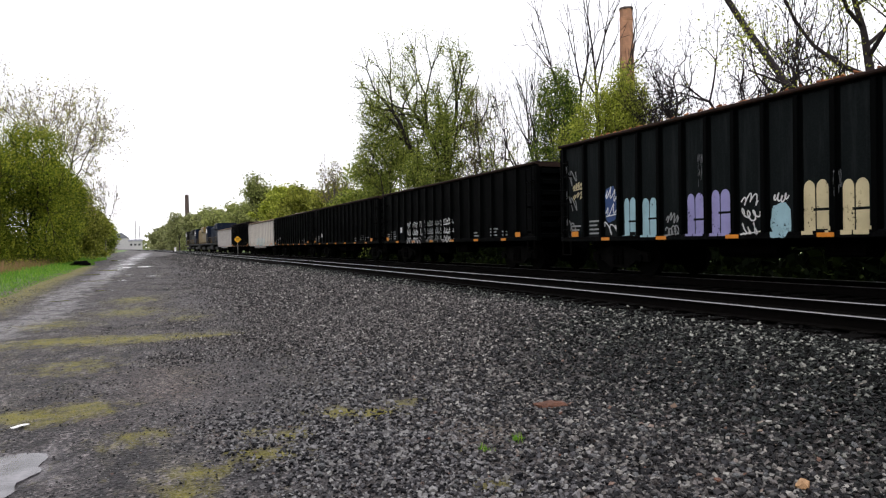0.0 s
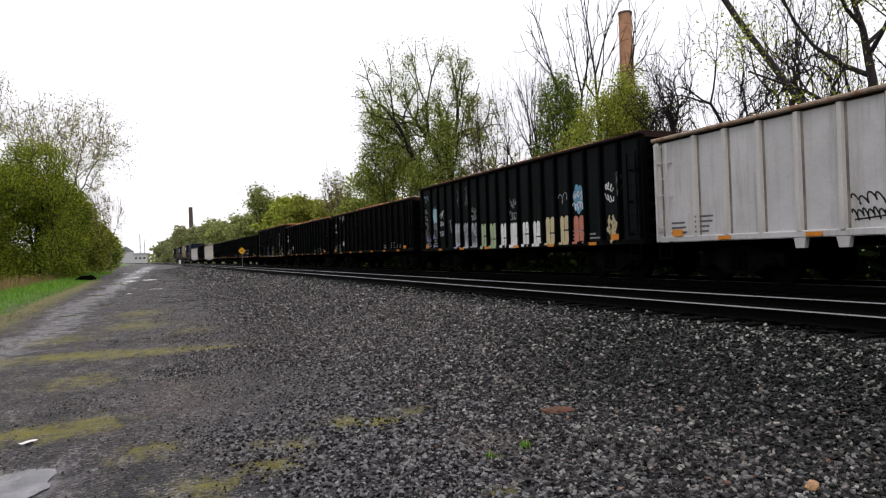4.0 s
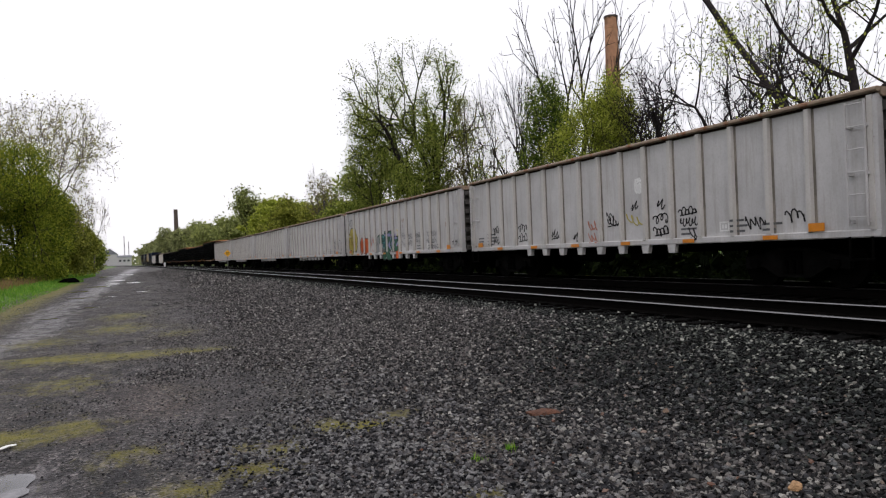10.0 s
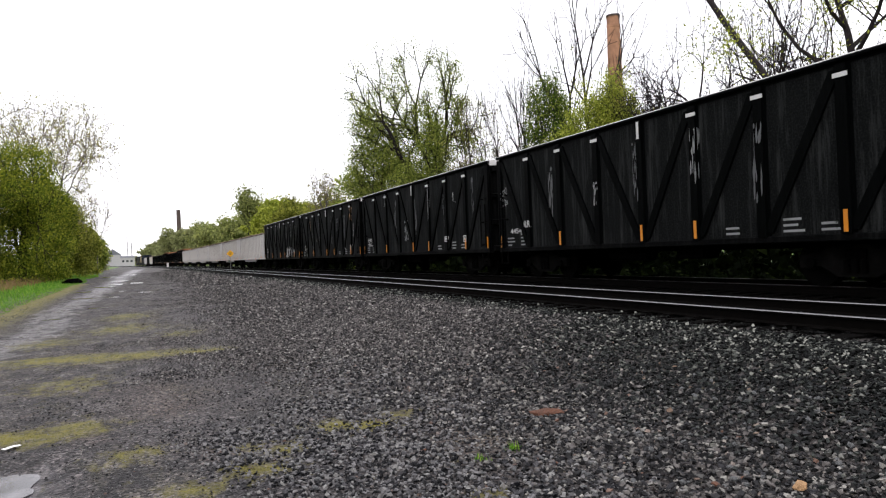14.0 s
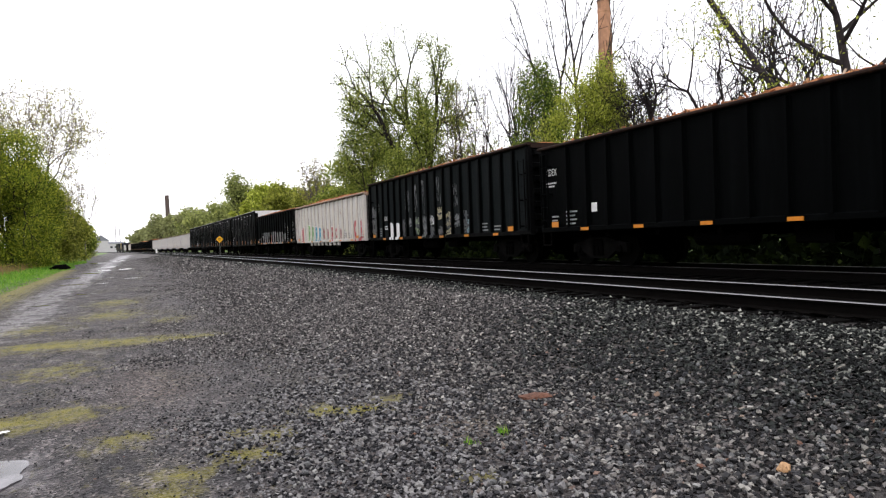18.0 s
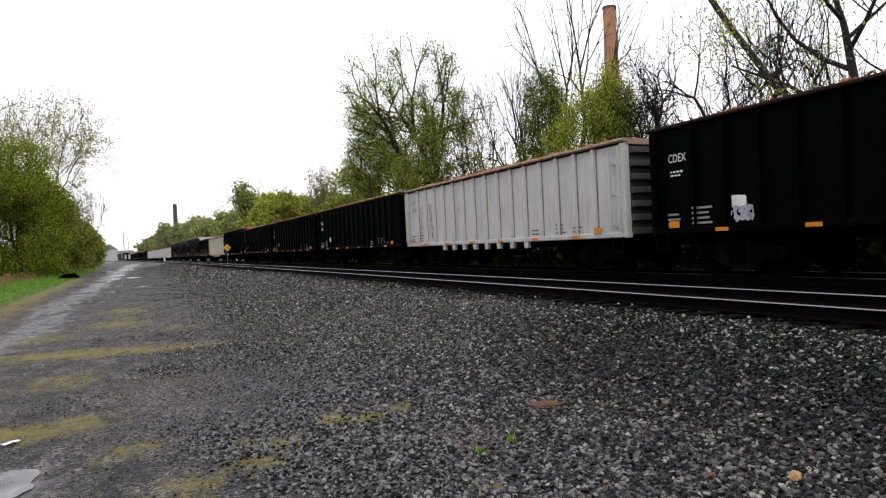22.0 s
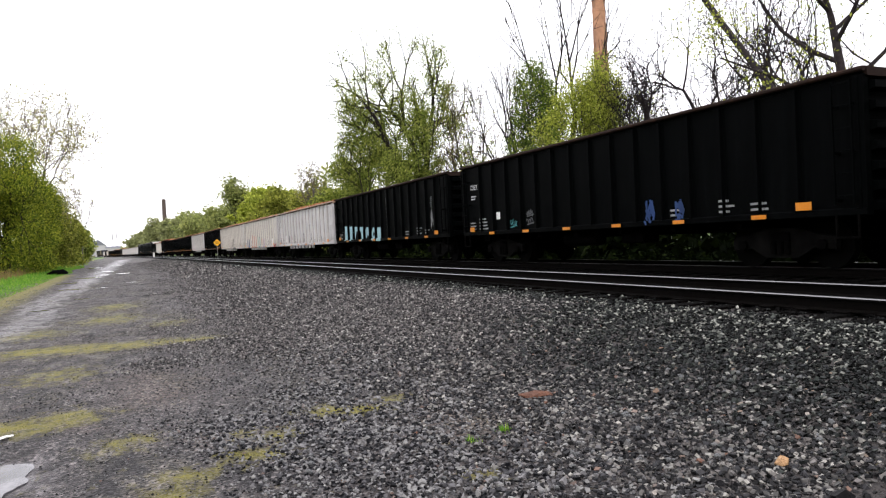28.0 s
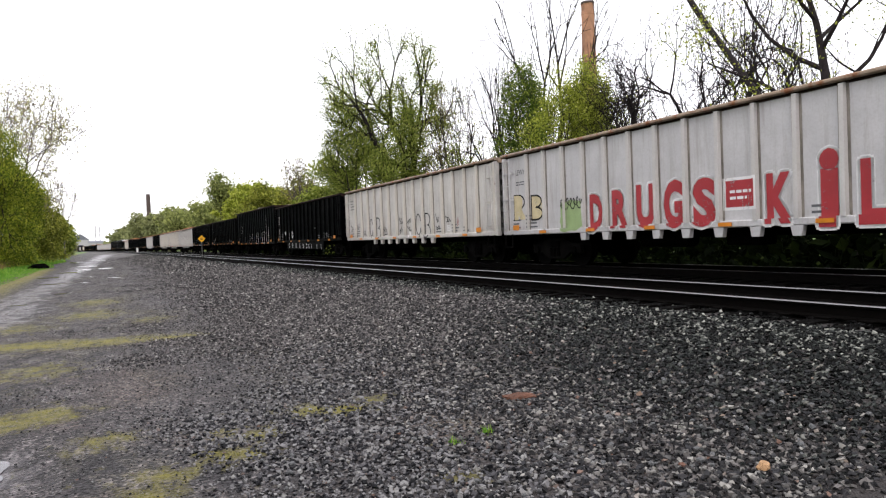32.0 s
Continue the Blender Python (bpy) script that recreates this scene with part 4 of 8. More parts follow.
def heap(half, top, material, seed, rise, wide=1.37):
    """Loose waste standing a little over the rim: a lumpy bed with chips on it."""
    r, vs, fs = rnd(seed), [], []
    nx, ny = 7, 46
    for j in range(ny + 1):
        for i in range(nx + 1):
            x, y = -wide + 2 * wide * i / nx, -half + 2 * half * j / ny
            hump = math.cos(x / wide * 1.2) * math.cos(y / half * 1.35)
            z = top + rise + 0.01 + 0.2 * hump * (0.6 + 0.8 * noise.noise((y * 0.35, seed * 3.1, 0))) + 0.12 * noise.noise((x * 2, y * 2, seed))
            vs.append((x, y, z if 0 < i < nx and 0 < j < ny else top - 0.5))
    fs = [(j * (nx + 1) + i, j * (nx + 1) + i + 1, (j + 1) * (nx + 1) + i + 1, (j + 1) * (nx + 1) + i) for j in range(ny) for i in range(nx)]
    for k in range(900):
        x, y = r.uniform(-wide, wide) * 0.94, r.uniform(-half, half) * 0.97
        hump = math.cos(x / wide * 1.2) * math.cos(y / half * 1.35)
        z = top + rise + 0.2 * hump * (0.6 + 0.8 * noise.noise((y * 0.35, seed * 3.1, 0)))
        m = Matrix.Translation((x, y, z)) @ pose(0, 0, 0, r.uniform(-60, 60), r.uniform(-60, 60), r.uniform(0, 180))
        a, b, c = r.uniform(0.015, 0.07), r.uniform(0.008, 0.03), r.uniform(0.006, 0.02)
        i = len(vs)
        vs += [m @ Vector((sx * a, sy * b, sz * c)) for sx, sy, sz in ((-1, -1, -1), (1, -1, -1), (1, 1, -1), (-1, 1, -1), (-1, -1, 1), (1, -1, 1), (1, 1, 1), (-1, 1, 1))]
        fs += [tuple(i + q for q in f) for f in ((3, 2, 1, 0), (4, 5, 6, 7), (0, 1, 5, 4), (1, 2, 6, 5), (2, 3, 7, 6), (3, 0, 4, 7))]
    return mesh_of("load", vs, fs, material)


STYLE = {
    # kind: length, sill, top, paint, chord, label of the kind
    "grey": (15.0, 0.92, 3.40, "grey", "chord", "light grey ribbed gondola car"),
    "pale": (15.0, 0.92, 3.40, "pale", "chord", "dirty white ribbed gondola car"),
    "black": (14.9, 0.95, 3.42, "black", "chord_dark", "black ribbed gondola car"),
    "tall": (15.0, 0.90, 3.70, "sooty", "chord_dark", "tall sooty gondola car"),
    "brace": (14.3, 0.85, 4.03, "sooty", "cover", "tall black gondola car with diagonal braces"),
}


def make_car(kind):
    """One freight car, its origin on the rail tops under its middle; it runs towards +y."""
    length, sill, top, paint, chord, label = STYLE[kind]
    half, mat = length / 2, M[paint]
    car = thing("gondola_car", label, "freight car", "cars of the freight train")
    braced = kind == "brace"
    deep, proud = (1.46, 1.53) if braced else (1.45, 1.55)
    if braced:
        posts = [0.12 + (length - 0.24) * k / 8 for k in range(9)]
    elif kind == "tall":
        posts = [0.12] + [1.14 + 0.757 * k for k in range(18)] + [length - 0.12]
    else:
        posts = [0.12] + [1.3 + (length - 2.6) / 14 * k for k in range(15)] + [length - 0.12]
    count = len(posts) - 1
    pw = 0.2 if braced else 0.09
    info = {"thing": car, "half": half, "posts": posts, "panel": deep, "proud": proud, "post_width": pw, "sill_top": sill + 0.14, "sill": sill, "top": top, "kind": kind}
    for side in (-1, 1):
        x0, x1 = sorted((side * deep, side * (deep - 0.04)))
        part("side_wall", Solid().box(x0, x1, -half + 0.02, half - 0.02, sill + 0.02, top - 0.1).mesh("side_wall", M["scuffed"] if braced else (M["panel_sooty"] if paint == "sooty" else mat)), car)
        # upright hat-section posts on welded flanges
        wa, wb, wf = pw / 2 + 0.012, pw / 2, pw / 2 + 0.06
        px, qx, fx = side * (deep - 0.01), side * proud, side * (deep + 0.012)
        ring = lambda z, k: [(px, -wf, z), (fx, -wf, z), (fx, -wa, z), (side * (proud - k), -wb, z), (side * (proud - k), wb, z), (fx, wa, z), (fx, wf, z), (px, wf, z)]
        post = Solid().prism(ring(sill + 0.13, 0), ring(top - 0.12, 0.0 if braced else 0.02)).mesh("post", M.get(paint + "_post", M["black"]))
        # flanges carry the posts' side shade in their colour
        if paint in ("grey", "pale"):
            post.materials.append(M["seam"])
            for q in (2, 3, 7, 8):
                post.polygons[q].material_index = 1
        for q in posts:
            part("post", post, car).location = (0, half - q, 0)
        if braced:
            for k in range(count):
                a, b = posts[k] + 0.12, posts[k + 1] - 0.12
                if k >= count / 2:
                    a, b = b, a
                s = Solid()
                d = 0.11
                pts = [(half - a - d, top - 0.2), (half - a + d, top - 0.2), (half - b + d, sill + 0.2), (half - b - d, sill + 0.2)]
                s.prism([(px, y, z) for y, z in pts], [(side * (proud - 0.02), y, z) for y, z in pts])
                part("diagonal_brace", s.mesh("diagonal_brace", M["black"]), car)
        # dark strip put in for the shadow the top chord throws on the wall
        x0, x1 = sorted((side * (deep + 0.004), side * (deep + 0.012)))
        part("rim_recess", Solid().box(x0, x1, -half + 0.05, half - 0.05, top - 0.135, top - 0.08).mesh("rim_recess", M["chord_dark"] if paint in ("grey", "pale") else M["black"]), car)
        x0, x1 = sorted((side * (proud + 0.02), side * (deep - 0.06)))
        part("top_chord", Solid().box(x0, x1, -half - 0.03, half + 0.03, top - 0.085, top, 0.025).mesh("top_chord", M["black" if braced else chord]), car)
        x0, x1 = sorted((side * (proud - 0.02), side * (deep - 0.1)))
        part("side_sill", Solid().box(x0, x1, -half, half, sill, sill + 0.14, 0.02).mesh("side_sill", mat), car)
        if kind in ("grey", "pale"):
            tab = [(-0.13, sill), (0.13, sill), (0.09, sill - 0.19), (-0.09, sill - 0.19)]
            x0, x1 = sorted((side * 1.53, side * 1.42))
            me = Solid().prism([(x0, a, b) for a, b in tab][::-1], [(x1, a, b) for a, b in tab][::-1]).mesh("bracket", mat)
            for q in posts[4:12]:
                part("bracket", me, car).location = (0, half - q, 0)
        # ladder rungs and steps at both ends of the side
        for end in (-1, 1):
            yc = end * (half - 0.33)
            s = Solid()
            for k in range(6 if not braced else 4):
                z = sill + 0.35 + k * 0.38
                s.tube((side * (proud + 0.05), yc - 0.17, z), (side * (proud + 0.05), yc + 0.17, z), 0.011, 6)
            for a in (-0.17, 0.17):
                s.box(*sorted((side * (proud + 0.03), side * (proud + 0.07))), yc + a - 0.012, yc + a + 0.012, sill + 0.2, sill + (2.3 if not braced else 1.7))
                for k in range(3):
                    zz = sill + 0.25 + k * 0.8
                    if zz < top - 0.3:
                        s.box(*sorted((side * deep, side * (proud + 0.04))), yc + a - 0.025, yc + a + 0.025, zz, zz + 0.05)
            part("ladder", s.mesh("ladder", mat), car)
            s = Solid()
            for a in (-0.2, 0.2):
                s.box(side * proud - 0.02, side * proud + 0.02, yc + a - 0.012, yc + a + 0.012, sill - 0.36, sill + 0.02)
            s.box(side * proud - 0.025, side * proud + 0.025, yc - 0.22, yc + 0.22, sill - 0.38, sill - 0.35)
            part("step", s.mesh("step", M["cast"]), car)
        # orange reflectors along the sill
        for k, q in enumerate([0.75] + [length * j / 7 for j in range(1, 7)] + [length - 1.15]):
            big = k in (0, 7)
            if braced:
                s = Solid().box(*sorted((side * (proud + 0.004), side * (proud + 0.012))), -0.04, 0.04, sill + 0.16, sill + 0.55)
                q = posts[min(k + (k > 0), 8)] if k < 8 else q
            else:
                s = Solid().box(*sorted((side * (proud + 0.002), side * (proud + 0.012))), *((-0.16, 0.16) if big else (-0.17, 0.17)), sill + (0.14 if big else 0.025), sill + (0.29 if big else 0.105))
            if not (braced and k in (2, 5)):
                part("reflector", s.mesh("reflector", M["reflector"]), car, "orange reflective strip").location = (0, half - q, 0)
    for end in (-1, 1):
        y = end * (half - 0.05)
        y0, y1 = sorted((y, y - end * 0.05))
        # grey and pale ends wear a darker paint that holds the gap's shade
        part("end_wall", Solid().box(-deep, deep, y0, y1, sill + 0.05, top - 0.1).mesh("end_wall", M["end_shade_grime"] if paint in ("grey", "pale") else mat), car)
        part("end_chord", Solid().box(-proud + 0.1, proud - 0.1, *sorted((y + end * 0.1, y - end * 0.08)), top - 0.16, top - 0.01, 0.02).mesh("end_chord", M[chord]), car)
        ribs = 7 if not braced else 4
        for k in range(ribs):
            z = sill + 0.15 + (top - sill - 0.45) * k / (ribs - 1)
            rib = [(y, z - 0.1), (y + end * 0.16, z - 0.06), (y + end * 0.16, z + 0.06), (y, z + 0.1)]
            part("end_rib", Solid().prism([(-deep + 0.1, a, b) for a, b in rib], [(deep - 0.1, a, b) for a, b in rib]).mesh("end_rib", M["end_shade_grime"] if paint in ("grey", "pale") else mat), car)
        for x in (-deep, deep):
            part("corner_post", Solid().box(x - 0.07, x + 0.07, *sorted((y + end * 0.06, y - end * 0.1)), sill, top - 0.12, 0.02).mesh("corner_post", mat), car)
        make_coupler(car, end * half, end)
        make_truck(car, end * (half - 2.05))
        s = Solid().tube((-0.55, y + end * 0.12, 1.5), (-0.55, y + end * 0.2, 1.5), 0.26, 14)
        part("brake_wheel", s.mesh("brake_wheel", M["under"]), car)
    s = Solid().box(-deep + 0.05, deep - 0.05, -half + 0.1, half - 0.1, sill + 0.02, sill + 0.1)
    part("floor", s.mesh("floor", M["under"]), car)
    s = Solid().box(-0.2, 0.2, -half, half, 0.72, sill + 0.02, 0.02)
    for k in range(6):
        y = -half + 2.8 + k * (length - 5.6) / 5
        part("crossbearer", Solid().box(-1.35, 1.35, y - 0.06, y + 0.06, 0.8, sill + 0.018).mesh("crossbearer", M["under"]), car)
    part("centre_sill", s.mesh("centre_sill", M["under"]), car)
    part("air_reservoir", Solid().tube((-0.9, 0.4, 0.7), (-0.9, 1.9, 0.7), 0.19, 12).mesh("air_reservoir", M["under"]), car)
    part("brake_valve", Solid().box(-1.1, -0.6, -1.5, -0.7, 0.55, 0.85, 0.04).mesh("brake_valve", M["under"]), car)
    if braced:
        part("cover", Solid().box(-1.5, 1.5, -half - 0.02, half + 0.02, top - 0.04, top + 0.028, 0.02).mesh("cover", M["cover"]), car, "white load cover")
        for end in (-1, 1):
            part("end_flap", Solid().box(-1.2, 1.2, *sorted((end * (half + 0.13), end * (half + 0.16))), top - 0.72, top - 0.04).mesh("end_flap", M["cover"]), car)
        for k, q in enumerate(posts[1:-1]):
            tall = k == 3
            s = Solid().box(-proud - 0.012, -proud - 0.002, -0.04 if tall else -0.14, 0.04 if tall else 0.14, top - (0.55 if tall else 0.35), top - (0.14 if tall else 0.27))
            part("white_tab", s.mesh("white_tab", M["cover"]), car).location = (0, half - q, 0)
    return info


def stencils(info, seed):
    """Small rows of data plates near the car's ends, too small to read."""
    r, z, n2 = rnd(seed), info["sill"] + 0.2, 2 * info["half"]
    tris = []
    for a, rows in ((0.45, 3), (1.3, 4), (n2 - 3.2, 3), (n2 - 2.4, 2), (n2 - 4.6, 2)):
        for k in range(rows):
            tris += quad(a, a + r.uniform(0.25, 0.5), z + k * 0.11, z + k * 0.11 + 0.045)
    dark = info["kind"] in ("grey", "pale")
    painted(info, "stencil", tris, M["spray_slate" if dark else "spray_silver"], "small stencilled data rows", kind="stuff")
    if info["kind"] == "black":
        painted(info, "placard", quad(2.32, 2.56, z + 0.3, z + 0.54), M["spray_white"], "white placard")


# marks on the cars: kind, from, to along the side, bottom, top, colour, text
GRAFFITI = {
    0: [
        ('scrib', 0.1, 0.58, 0.96, 3.15, 'silver'), ('scrib', 0.86, 1.38, 2.05, 2.59, 'cream'),
        ('blob', 1.6, 2.48, 1.39, 2.36, 'mid_blue'), ('scrib', 1.6, 2.47, 1.04, 2.36, 'white'),
        ('column', 2.84, 3.31, 1.03, 1.99, 'sky', 'R'), ('column', 3.54, 4.13, 0.99, 1.94, 'sky', 'R'),
        ('scrib', 4.34, 4.81, 0.98, 1.57, 'silver'), ('column', 5.09, 5.6, 0.99, 1.94, 'lilac', 'B'),
        ('column', 5.82, 6.39, 0.98, 1.97, 'lilac', 'B'), ('scrib', 6.59, 7.07, 0.95, 1.86, 'white'),
        ('blob', 7.26, 7.75, 0.89, 1.61, 'sky'), ('scrib', 7.36, 7.74, 1.59, 1.8, 'white'),
        ('column', 8.09, 8.64, 0.97, 1.97, 'cream', 'R'), ('column', 8.87, 9.38, 0.96, 1.93, 'cream', 'R'),
        ('scrib', 10.18, 10.82, 0.95, 1.73, 'silver'), ('column', 11.9, 12.3, 0.99, 1.89, 'pale_green', 'R'),
        ('column', 12.42, 12.84, 0.98, 1.92, 'pale_green', 'B'), ('bars', 12, 12.79, 1.97, 3.03, 'white'),
        ('scrib', 13.69, 14.29, 0.91, 1.68, 'white'), ('scrib', 11.17, 11.5, 0.94, 2.18, 'silver'),
    ],
    1: [
        ('text', 0.22, 0.76, 2.51, 2.66, 'white', 'CDEX'), ('text', 0.2, 0.74, 2.14, 2.33, 'white', '1620'),
    ],
    2: [
        ('text', 0.54, 1.09, 2.62, 2.83, 'white', 'CDEX'), ('text', 0.59, 1.07, 2.27, 2.44, 'white', '1624'),
        ('streak', 1.91, 2.83, 2.88, 3.4, 'silver'),
    ],
    3: [
        ('text', 1.83, 2.51, 1.93, 2.13, 'white', 'LEWX'), ('text', 1.86, 2.49, 1.53, 1.73, 'white', '1213'),
        ('scrib', 0.32, 0.8, 3.01, 3.42, 'sky'), ('blob', 0.95, 1.44, 2.07, 2.72, 'sky'),
        ('scrib', 1.73, 2.26, 2.18, 2.62, 'white'), ('scrib', 0.34, 0.64, 1.93, 2.81, 'silver'),
        ('column', 3.66, 4.21, 0.99, 1.98, 'lilac_white'), ('column', 4.38, 4.59, 1, 1.77, 'lilac_white'),
        ('column', 4.67, 5.09, 0.98, 1.96, 'lilac_white'), ('column', 5.22, 5.93, 1, 1.92, 'lilac_white'),
        ('scrib', 5.18, 5.73, 2, 2.52, 'silver'), ('scrib', 2.96, 3.34, 1.83, 2.24, 'silver'),
        ('plate', 3.07, 3.27, 1.63, 1.83, 'silver'), ('scrib', 0.91, 1.43, 1.8, 2.07, 'silver'),
        ('streak', 0.27, 1.46, 1.02, 1.62, 'lilac'), ('streak', 3.74, 4.17, 2.48, 3.31, 'slate'),
        ('streak', 4.47, 5.04, 2.58, 3.31, 'slate'), ('column', 6.05, 6.52, 0.93, 1.85, 'pale_green'),
        ('column', 6.72, 7.25, 0.94, 1.83, 'pale_green'), ('column', 7.39, 7.85, 0.95, 1.78, 'white'),
        ('column', 7.94, 8.35, 0.94, 1.77, 'white'), ('column', 8.45, 8.82, 0.95, 1.77, 'white'),
        ('column', 8.9, 9.29, 0.96, 1.76, 'white'), ('column', 9.36, 9.79, 0.95, 1.75, 'white'),
        ('column', 10.45, 11.02, 0.97, 1.83, 'cream'), ('column', 11.22, 11.71, 0.97, 1.82, 'cream'),
        ('column', 11.99, 12.87, 0.98, 1.78, 'salmon'), ('puff', 11.98, 12.93, 1.82, 2.69, 'sky_blue'),
        ('piece', 13.14, 13.7, 0.95, 1.7, 'cream'), ('scrib', 12.0, 12.7, 1.9, 2.5, 'white'), ('scrib', 11.15, 11.78, 2.15, 2.59, 'silver'),
        ('scrib', 8.15, 8.78, 1.83, 2.62, 'silver'), ('scrib', 13.28, 13.65, 2.02, 2.59, 'white'),
        ('piece', 4.2, 4.9, 1.0, 1.95, 'silver'), ('piece', 5.0, 5.7, 1.0, 1.9, 'slate'), ('piece', 0.3, 0.8, 1.1, 2.3, 'slate'), ('piece', 1.25, 1.8, 1.2, 2.9, 'slate'), ('piece', 3.5, 4.1, 1.05, 1.7, 'silver'),
    ],
    4: [
        ('scrib', 4.89, 5.8, 1.17, 1.69, 'ink'), ('scrib', 6.56, 7.51, 1.08, 1.63, 'ink'),
        ('scrib', 8.53, 8.89, 1.1, 1.69, 'ink'),
    ],
    5: [
        ('text', 0.64, 1.16, 2.7, 2.91, 'ink', 'WCTX'), ('scrib', 0.57, 1.05, 1.33, 1.73, 'ink'),
        ('scrib', 3.35, 3.8, 1.19, 1.53, 'ink'), ('scrib', 4.23, 4.63, 1.09, 1.38, 'ink'),
        ('scrib', 5.16, 5.47, 0.99, 1.27, 'ink'), ('scrib', 6.87, 7.37, 1.06, 1.35, 'ink'),
        ('scrib', 7.75, 8.3, 1.13, 1.55, 'ink'), ('scrib', 8.79, 9.2, 1.11, 1.46, 'silver'),
        ('plate', 11.56, 11.83, 1.11, 1.34, 'white'),
    ],
    6: [
        ('text', 0.59, 1.16, 2.71, 2.9, 'ink', 'WCTX'), ('text', 0.64, 1.08, 2.37, 2.56, 'ink', '521'),
        ('scrib', 0.52, 1.05, 1.19, 1.67, 'ink'), ('blob', 2.37, 2.82, 1.44, 1.66, 'bright_blue'),
        ('scrib', 8.26, 9.1, 1.23, 1.81, 'ink'), ('scrib', 10.45, 11.04, 1.16, 1.38, 'ink'),
        ('scrib', 4.86, 5.61, 0.97, 1.45, 'ink'), ('scrib', 6.03, 6.54, 1.04, 1.46, 'ink'),
        ('streak', 1.5, 1.9, 1.6, 2.5, 'rust'), ('streak', 2.3, 2.6, 1.2, 2.2, 'rust'), ('streak', 2.35, 2.9, 1.05, 1.4, 'brown'), ('scrib', 3.3, 3.9, 1.2, 1.6, 'ink'),
    ],
    7: [
        ('text', 0.63, 1.21, 2.67, 2.87, 'ink', 'WCTX'), ('text', 0.71, 1.17, 2.32, 2.53, 'ink', '524'),
        ('outline', 12.84, 13.92, 1.02, 1.93, 'slate', 'S'), ('outline', 13.83, 14.56, 0.99, 1.9, 'slate', 'C'),
        ('outline', 14.55, 15.06, 1.02, 1.84, 'slate', 'A'), ('plate', 11.49, 11.77, 1.14, 1.32, 'white'),
    ],
    8: [
        ('puff_ink', 0.2, 1.8, 0.98, 2.48, 'lemon'), ('puff_ink', 2.3, 3.1, 1.0, 1.86, 'orange'),
        ('puff_ink', 3.0, 3.85, 0.98, 1.85, 'orange'), ('streak', 3.94, 4.59, 0.99, 1.82, 'salmon'),
        ('blob', 4.66, 5.43, 0.99, 1.83, 'silver'), ('blob', 6.57, 8.03, 1.18, 1.76, 'lilac'),
        ('let_ink', 5.11, 6.2, 1.25, 1.9, 'deep_green', 'S'), ('let_ink', 6.2, 7.36, 0.69, 2.02, 'deep_green', 'K'),
        ('let_ink', 7.27, 8.17, 1.09, 1.74, 'deep_green', 'Z'), ('streak', 5.82, 8.04, 1.62, 1.94, 'lilac'),
        ('streak', 7.83, 8.27, 1.76, 2.07, 'lemon'), ('let', 8.13, 8.45, 0.74, 1.34, 'orange', 'I'),
        ('text', 0.32, 1.09, 2.55, 2.92, 'slate', 'WCTX'), ('streak', 13.45, 13.77, 1.85, 2.24, 'rust'),
        ('streak', 8.62, 8.94, 2.09, 2.52, 'rust'), ('outline', 8.58, 9.11, 1.2, 1.93, 'slate', 'X'),
        ('outline', 9.32, 9.78, 1.24, 1.88, 'slate', 'K'), ('outline', 10.03, 10.85, 1.34, 1.84, 'slate', 'E'),
        ('outline', 11.46, 12.58, 1.02, 1.87, 'slate', 'S'), ('plate', 11.48, 11.74, 1.16, 1.36, 'white'),
        ('scrib', 13.98, 14.49, 1.19, 1.42, 'ink'),
        ('piece', 5.2, 6.0, 1.0, 1.85, 'deep_green'), ('piece', 6.1, 6.9, 1.0, 1.95, 'teal'), ('piece', 7.0, 7.8, 1.05, 1.8, 'deep_green'), ('scrib', 6.1, 7.0, 1.0, 1.8, 'ink'), ('scrib', 0.5, 1.2, 1.5, 2.0, 'ink'),
    ],
    9: [
        ('scrib', 7.75, 8.05, 1.46, 1.86, 'ink'), ('scrib', 7.74, 8.23, 1.42, 1.67, 'ink'),
        ('scrib', 8.7, 9, 1.72, 2.03, 'ink'), ('scrib', 9.5, 10.04, 1.1, 1.69, 'ink'),
        ('scrib', 9.62, 9.92, 1.73, 2.02, 'ink'), ('scrib', 10.35, 10.95, 1.3, 1.76, 'ink'),
        ('scrib', 10.84, 11.15, 0.94, 1.3, 'ink'), ('scrib', 12.23, 12.76, 1.14, 1.45, 'ink'),
        ('scrib', 13.22, 13.68, 1.23, 1.54, 'ink'), ('scrib', 1.53, 1.95, 1.1, 1.76, 'ink'),
        ('scrib', 3.21, 3.79, 1.14, 1.77, 'ink'), ('scrib', 5.1, 5.52, 1.18, 1.5, 'ink'),
        ('scrib', 6.24, 6.54, 1.06, 1.38, 'ink'), ('scrib', 8.54, 9.24, 1.38, 1.74, 'lemon'),
        ('scrib', 6.92, 7.38, 1.01, 1.64, 'salmon'), ('plate', 11.52, 11.78, 1.15, 1.36, 'white'),
        ('blob', 8.91, 9.21, 2.17, 2.58, 'white'),
    ],
    10: [
        ('text', 0.80, 1.43, 1.7, 1.88, 'white', 'HIRR'), ('bars', 0.78, 1.48, 1.48, 1.66, 'white'),
        ('outline', 9.15, 9.85, 1, 1.8, 'white', 'B'), ('piece', 9.2, 9.8, 1.05, 1.7, 'silver'), ('piece', 10.4, 10.95, 1.02, 1.9, 'white'), ('piece', 10.9, 11.4, 1.02, 1.95, 'lilac_white'), ('scrib', 10.4, 11.4, 1.1, 1.8, 'slate'),
        ('plate', 12.17, 12.59, 1.29, 1.52, 'white'),
